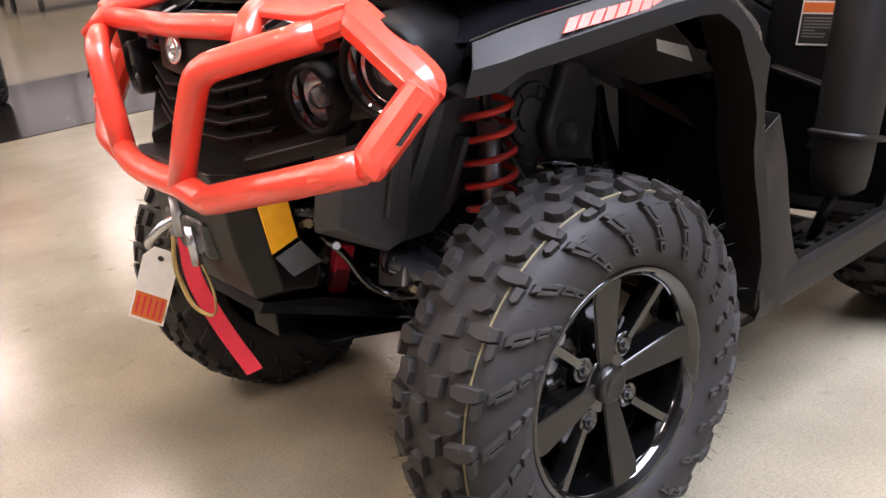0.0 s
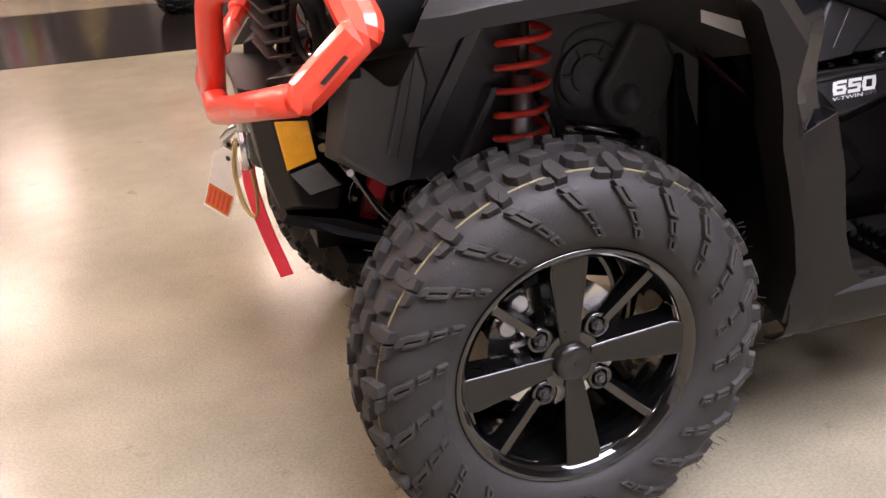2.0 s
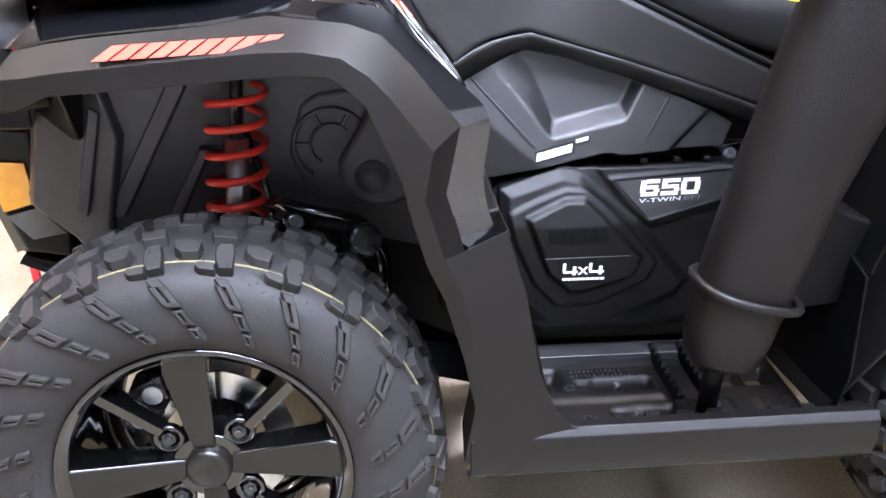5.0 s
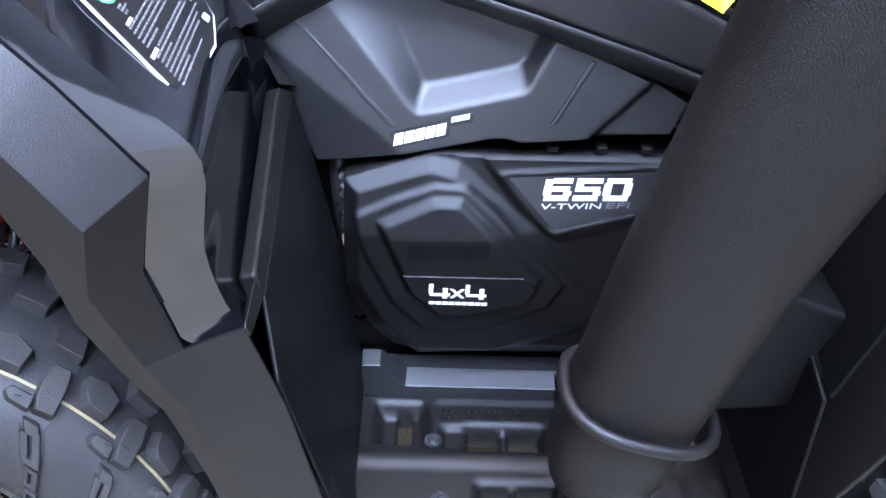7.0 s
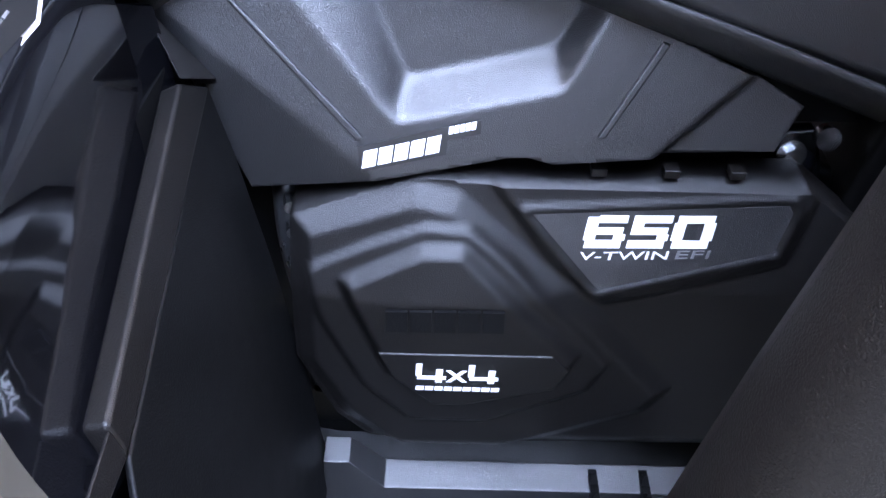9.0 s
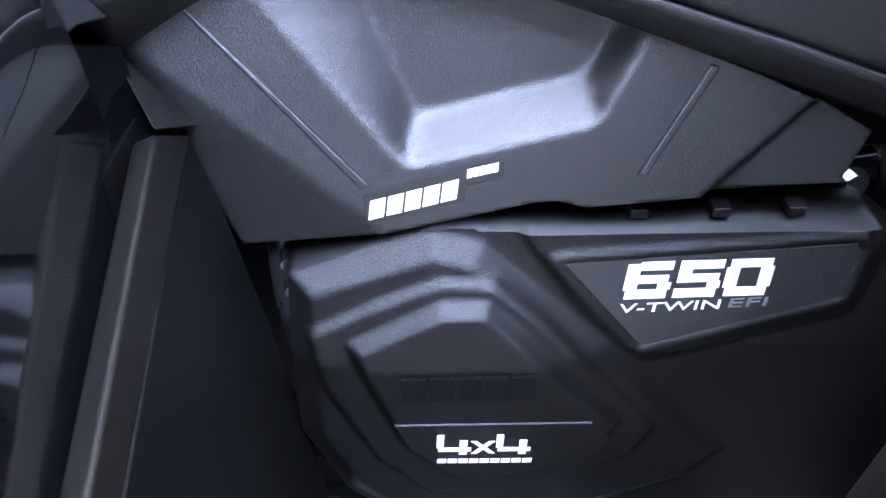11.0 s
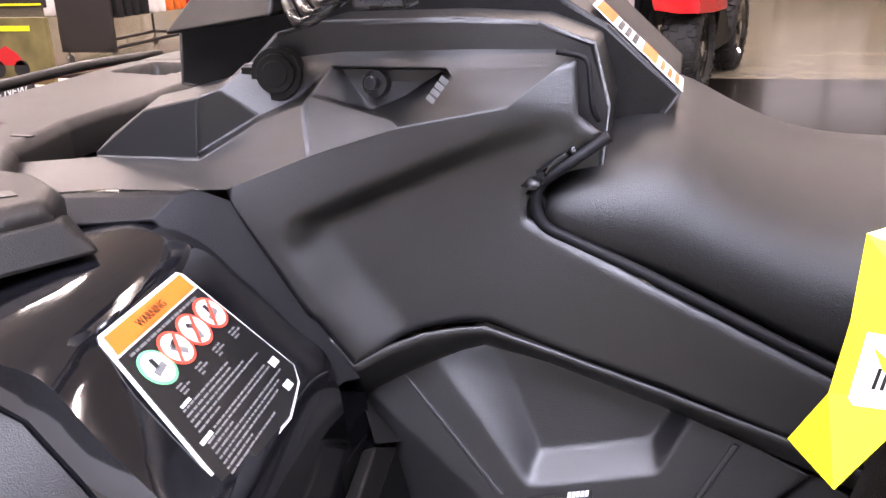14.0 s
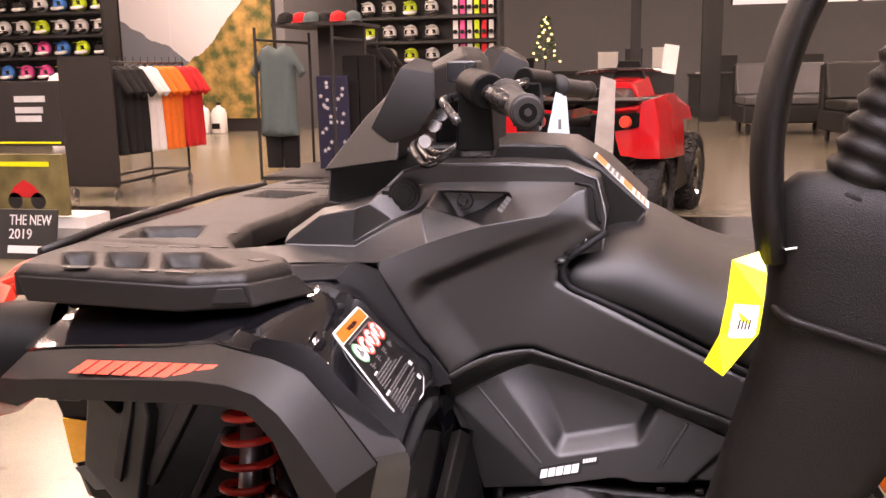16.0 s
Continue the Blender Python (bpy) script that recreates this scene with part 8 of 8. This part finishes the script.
# red quad bike on the dark floor
def red_quad(m):
    q = new("quad_bike")
    tagged(q, "red quad bike with black rack seen from behind", "quad bike")

    def Q(name, bm, material, label="", **kw):
        ob = part(name, bm, material, None, label, **kw)
        ob.parent = q
        return ob
    for sx in (-1, 1):
        for y, w in ((0.0, 0.25), (1.3, 0.21)):
            cx = sx * (0.46 if y == 0 else 0.48)
            mm = Matrix.Translation((cx, y, 0.322)) @ Matrix.Rotation(math.pi / 2, 4, "Z")
            bm = bmesh.new()
            for src in (tyre_mesh(w, False), tread_mesh(w)):
                me = bpy.data.meshes.new("tmp")
                src.to_mesh(me)
                src.free()
                bm.from_mesh(me)
                bpy.data.meshes.remove(me)
            bmesh.ops.transform(bm, matrix=mm, verts=bm.verts)
            wh = Q("wheel", bm, RUBBER, "black knobbly tyre on a dark wheel")
            bm = lathe([(0.205, -0.10), (0.18, -0.08), (0.06, -0.07), (0.05, -0.10), (0.001, -0.10)], sides=32, m=mm)
            lathe([(0.205, 0.10), (0.18, 0.08), (0.06, 0.07), (0.05, 0.10), (0.001, 0.10)], bm, 32, mm)
            ob = part("rim", bm, RIMPAINT, wh)
    Q("body", loft([[(-0.22, -0.35, 0.45), (0.22, -0.35, 0.45), (0.25, -0.35, 0.80), (-0.25, -0.35, 0.80)], [(-0.2, 1.6, 0.40), (0.2, 1.6, 0.40), (0.22, 1.55, 0.85), (-0.22, 1.55, 0.85)]]), PLASTIC_DARK, bevel=0.02)
    for sx in (-1, 1):
        Q("rear_fender", sheet([[(sx * 0.26, -0.40, 0.92), (sx * 0.30, -0.42, 0.72), (sx * 0.33, -0.40, 0.60)], [(sx * 0.42, -0.40, 0.95), (sx * 0.46, -0.41, 0.74), (sx * 0.48, -0.40, 0.58)], [(sx * 0.55, -0.34, 0.99), (sx * 0.59, -0.36, 0.78), (sx * 0.60, -0.36, 0.58)], [(sx * 0.57, 0.0, 1.02), (sx * 0.62, -0.02, 0.80), (sx * 0.63, -0.05, 0.56)], [(sx * 0.55, 0.40, 1.00), (sx * 0.61, 0.42, 0.76), (sx * 0.62, 0.44, 0.54)]]), RED_BODY, "glossy red rear fender", bevel=0.02, solid=0.006)
        Q("fender_top", sheet([[(sx * 0.10, -0.40, 0.90), (sx * 0.10, 0.35, 0.92)], [(sx * 0.40, -0.40, 0.945), (sx * 0.40, 0.35, 0.98)], [(sx * 0.555, -0.34, 0.99), (sx * 0.56, 0.40, 1.005)]]), RED_BODY, bevel=0.02, solid=0.006)
        Q("side_cover", loft([[(sx * 0.38, 0.38, 0.25), (sx * 0.56, 0.38, 0.25), (sx * 0.56, 1.0, 0.25), (sx * 0.38, 1.0, 0.25)], [(sx * 0.38, 0.36, 0.60), (sx * 0.60, 0.36, 0.60), (sx * 0.58, 0.62, 0.56), (sx * 0.38, 0.62, 0.56)]]), PLASTIC_DARK, "black plastic side cover", bevel=0.015)
        Q("front_fender", sheet([[(sx * 0.18, 0.95, 0.97), (sx * 0.18, 1.60, 0.95)], [(sx * 0.34, 0.98, 0.98), (sx * 0.34, 1.60, 0.93)], [(sx * 0.44, 1.02, 0.92), (sx * 0.44, 1.58, 0.85)], [(sx * 0.47, 1.05, 0.78), (sx * 0.47, 1.55, 0.74)]]), RED_BODY, "glossy red front fender", bevel=0.02, solid=0.006)
        Q("lamp_panel", loft([[(sx * 0.12, -0.43, 0.74), (sx * 0.46, -0.43, 0.80), (sx * 0.46, -0.43, 0.90), (sx * 0.12, -0.43, 0.88)], [(sx * 0.12, -0.36, 0.74), (sx * 0.46, -0.36, 0.80), (sx * 0.46, -0.36, 0.90), (sx * 0.12, -0.36, 0.88)]]), PLASTIC_DARK, bevel=0.01)
        for x in (0.25, 0.37):
            Q("tail_lamp", disc((sx * x, -0.43, 0.835), (0, -1, 0), 0.045, 0.03, sides=20, r2=0.035), REDPRINT, "round red tail lamp")
        Q("red_trim", slab([(sx * 0.14, -0.44, 0.89), (sx * 0.46, -0.44, 0.92), (sx * 0.47, -0.44, 0.945), (sx * 0.14, -0.44, 0.91)], (0, 0.05, 0)), RED_BODY, bevel=0.004)
        Q("shock", tube([(sx * 0.16, -0.1, 0.70), (sx * 0.28, -0.05, 0.36)], 0.03, sides=10), DARKMETAL)
        Q("arm", tube([(sx * 0.10, 0.1, 0.40), (sx * 0.40, 0.0, 0.33)], 0.022, sides=10), DARKMETAL)
    Q("rear_rack", loft([[(-0.46, -0.46, 0.955), (0.46, -0.46, 0.955), (0.46, 0.2, 0.955), (-0.46, 0.2, 0.955)], [(-0.48, -0.48, 0.985), (0.48, -0.48, 0.985), (0.48, 0.2, 0.985), (-0.48, 0.2, 0.985)]]), PLASTIC, "black plastic rear rack", bevel=0.008)
    Q("seat", loft([[(-0.17, 0.1, 0.93), (0.17, 0.1, 0.93), (0.15, 0.1, 1.06), (-0.15, 0.1, 1.06)], [(-0.17, 0.5, 0.88), (0.17, 0.5, 0.88), (0.14, 0.5, 0.98), (-0.14, 0.5, 0.98)], [(-0.14, 0.9, 0.92), (0.14, 0.9, 0.92), (0.10, 0.9, 1.04), (-0.10, 0.9, 1.04)]]), VINYL, bevel=0.03)
    Q("console", loft([[(-0.16, 0.9, 0.95), (0.16, 0.9, 0.95), (0.10, 0.9, 1.08), (-0.10, 0.9, 1.08)], [(-0.2, 1.35, 0.95), (0.2, 1.35, 0.95), (0.14, 1.3, 1.14), (-0.14, 1.3, 1.14)]]), RED_BODY, bevel=0.02)
    Q("handlebar", tube(rounded([(-0.42, 1.0, 1.16), (-0.18, 1.12, 1.19), (0.18, 1.12, 1.19), (0.42, 1.0, 1.16)], 0.05), 0.014, sides=8), DARKMETAL)
    Q("front_shield", loft([[(-0.14, 1.15, 1.1), (0.14, 1.15, 1.1), (0.14, 1.25, 1.1), (-0.14, 1.25, 1.1)], [(-0.09, 1.15, 1.26), (0.09, 1.15, 1.26), (0.09, 1.2, 1.26), (-0.09, 1.2, 1.26)]]), PLASTIC, bevel=0.01)
    Q("price_card", slab([(0.31, 0.985, 1.16), (0.43, 0.985, 1.14), (0.45, 1.01, 1.37), (0.33, 1.01, 1.39)], (0, 0.003, 0)), TAGPAPER, "white price card")
    q.matrix_basis = m
    return q


red_quad(pose(0.16, 5.75, 0.004, 0, 0, -12) @ Matrix.Scale(1.04, 4))

# card and clear sleeve hanging on the handlebar
t = thing("card_tag", (0.55, 0.36, 1.1), "pale card and clear sleeve hanging from the handlebar", "tag")
part("card", slab([(0.440, 0.33, 1.125), (0.488, 0.33, 1.115), (0.480, 0.33, 1.205), (0.458, 0.33, 1.215)], (0, 0.002, 0)), mat("pale_blue_card", (0.55, 0.65, 0.68), 0.5), t)
part("print_bar", box_bm(0.464, 0.470, 0.327, 0.3295, 1.14, 1.16), GREYPRINT, t)
part("sleeve", slab([(0.532, 0.38, 1.085), (0.572, 0.38, 1.075), (0.575, 0.38, 1.235), (0.545, 0.38, 1.245)], (0, 0.004, 0)), mat("cream_sleeve", (0.34, 0.27, 0.22), 0.3, coat=0.5), t)

# columns, counter, sofas, small lit tree at the back
structure("column_1", box_bm(1.62, 2.05, 20.4, 20.85, 0, ZC), FIXTURE)
structure("column_2", box_bm(0.12, 0.32, 17.6, 17.8, 0, ZC), FIXTURE)
t = thing("counter", (-0.9, 18.3, 0), "long dark service counter with clutter on top", "counter")
part("front", box_bm(-2.6, 1.0, 18.1, 18.9, 0, 1.15), FIXTURE, t, bevel=0.01)
part("top", box_bm(-2.7, 1.05, 18.02, 18.95, 1.15, 1.2), BOARD, t, bevel=0.008)
for k, (x, w, h, m_) in enumerate(((-2.2, 0.3, 0.25, CLOTH_BLACK), (-0.55, 0.4, 0.35, JUG), (0.0, 0.35, 0.4, FIXTURE), (0.55, 0.3, 0.42, JUG))):
    b = thing("box", (x, 18.3, 1.2), "small box standing on the service counter", "box", "boxes on the counter")
    part("carton", box_bm(x, x + w, 18.2, 18.4, 1.2, 1.2 + h), m_, b, bevel=0.01)
    part("lid", box_bm(x - 0.01, x + w + 0.01, 18.19, 18.41, 1.2 + h, 1.22 + h), m_, b, bevel=0.004)
t = thing("christmas_tree", (-1.65, 18.3, 1.2), "small green christmas tree with warm lights", "christmas tree")
part("trunk", tube([(-1.65, 18.3, 1.2), (-1.65, 18.3, 1.6)], 0.02, sides=8), BOARD, t)
bm = bmesh.new()
rnd = random.Random(5)
for k in range(260):
    z = rnd.uniform(0, 1)
    a = rnd.uniform(0, 6.28)
    r = (1 - z) * 0.27 * rnd.uniform(0.35, 1.0) + 0.02
    c = Vector((-1.65 + r * math.cos(a), 18.3 + r * math.sin(a), 1.38 + z * 0.95))
    d = Vector((math.cos(a), math.sin(a), rnd.uniform(-0.4, 0.3))) * 0.09
    s = Vector((-math.sin(a), math.cos(a), 0)) * 0.02
    slab([c - s, c + s, c + d], (0, 0, 0.01), bm)
part("needles", bm, PINE, t)
for k in range(22):
    z = (k + 0.5) / 22
    a = k * 2.4
    r = (1 - z) * 0.29 + 0.02
    part("fairy_light", disc((-1.65 + r * math.cos(a), 18.3 + r * math.sin(a), 1.36 + z * 0.95), (0, 0, 1), 0.022, 0.03, sides=8), FAIRY, t)


def sofa(x, y, label, width=1.3, turn=0, fabric=SOFA_FABRIC, k=1.35):
    q = new("sofa")
    tagged(q, label, "sofa", "lounge sofas")

    def S(name, bm, material, label=""):
        ob = part(name, bm, material, None, label, bevel=0.03)
        ob.parent = q
        return ob
    w = width / 2
    S("base", box_bm(-w, w, -0.36, 0.36, 0.14, 0.36), SOFA_BASE)
    for sx in (-1, 1):
        S("seat_cushion", box_bm(min(0, sx * w) + 0.01, max(0, sx * w) - 0.01, -0.38, 0.25, 0.36, 0.47), fabric, "leather seat cushion")
        S("back_cushion", slab([(min(0, sx * w) + 0.01, 0.12, 0.47), (max(0, sx * w) - 0.01, 0.12, 0.47), (max(0, sx * w) - 0.01, 0.26, 0.86), (min(0, sx * w) + 0.01, 0.26, 0.86)], (0, 0.12, 0)), fabric)
        for y_ in (-0.3, 0.3):
            S("leg", box_bm(sx * (w - 0.08) - 0.03, sx * (w - 0.08) + 0.03, y_ - 0.03, y_ + 0.03, 0, 0.14), SOFA_BASE)
    S("back", box_bm(-w, w, 0.30, 0.42, 0.14, 0.84), SOFA_BASE)
    q.matrix_basis = pose(x, y, 0, 0, 0, turn) @ Matrix.Scale(k, 4)
    return q


sofa(2.95, 16.7, "dark leather sofa with glare-grey cushions on a black base", 1.1, 6, SOFA_FABRIC, 1.5)
sofa(4.2, 14.1, "black armless sofa in the lounge", 1.2, 10, SOFA_BASE, 1.5)
for x, y in ((2.3, 23.0), (4.4, 23.5)):
    t = thing("desk", (x, y, 0), "dark office desk far across the showroom", "desk", "desks at the back")
    part("top", box_bm(x - 0.9, x + 0.9, y - 0.4, y + 0.4, 1.0, 1.06), BOARD, t, bevel=0.01)
    part("panel", box_bm(x - 0.85, x + 0.85, y - 0.35, y + 0.35, 0, 1.0), FIXTURE, t)
    part("monitor", box_bm(x - 0.3, x + 0.3, y, y + 0.05, 1.1, 1.5), FIXTURE, t, bevel=0.01)
    part("paper", box_bm(x - 0.7, x - 0.3, y - 0.3, y, 1.06, 1.1), JUG, t)
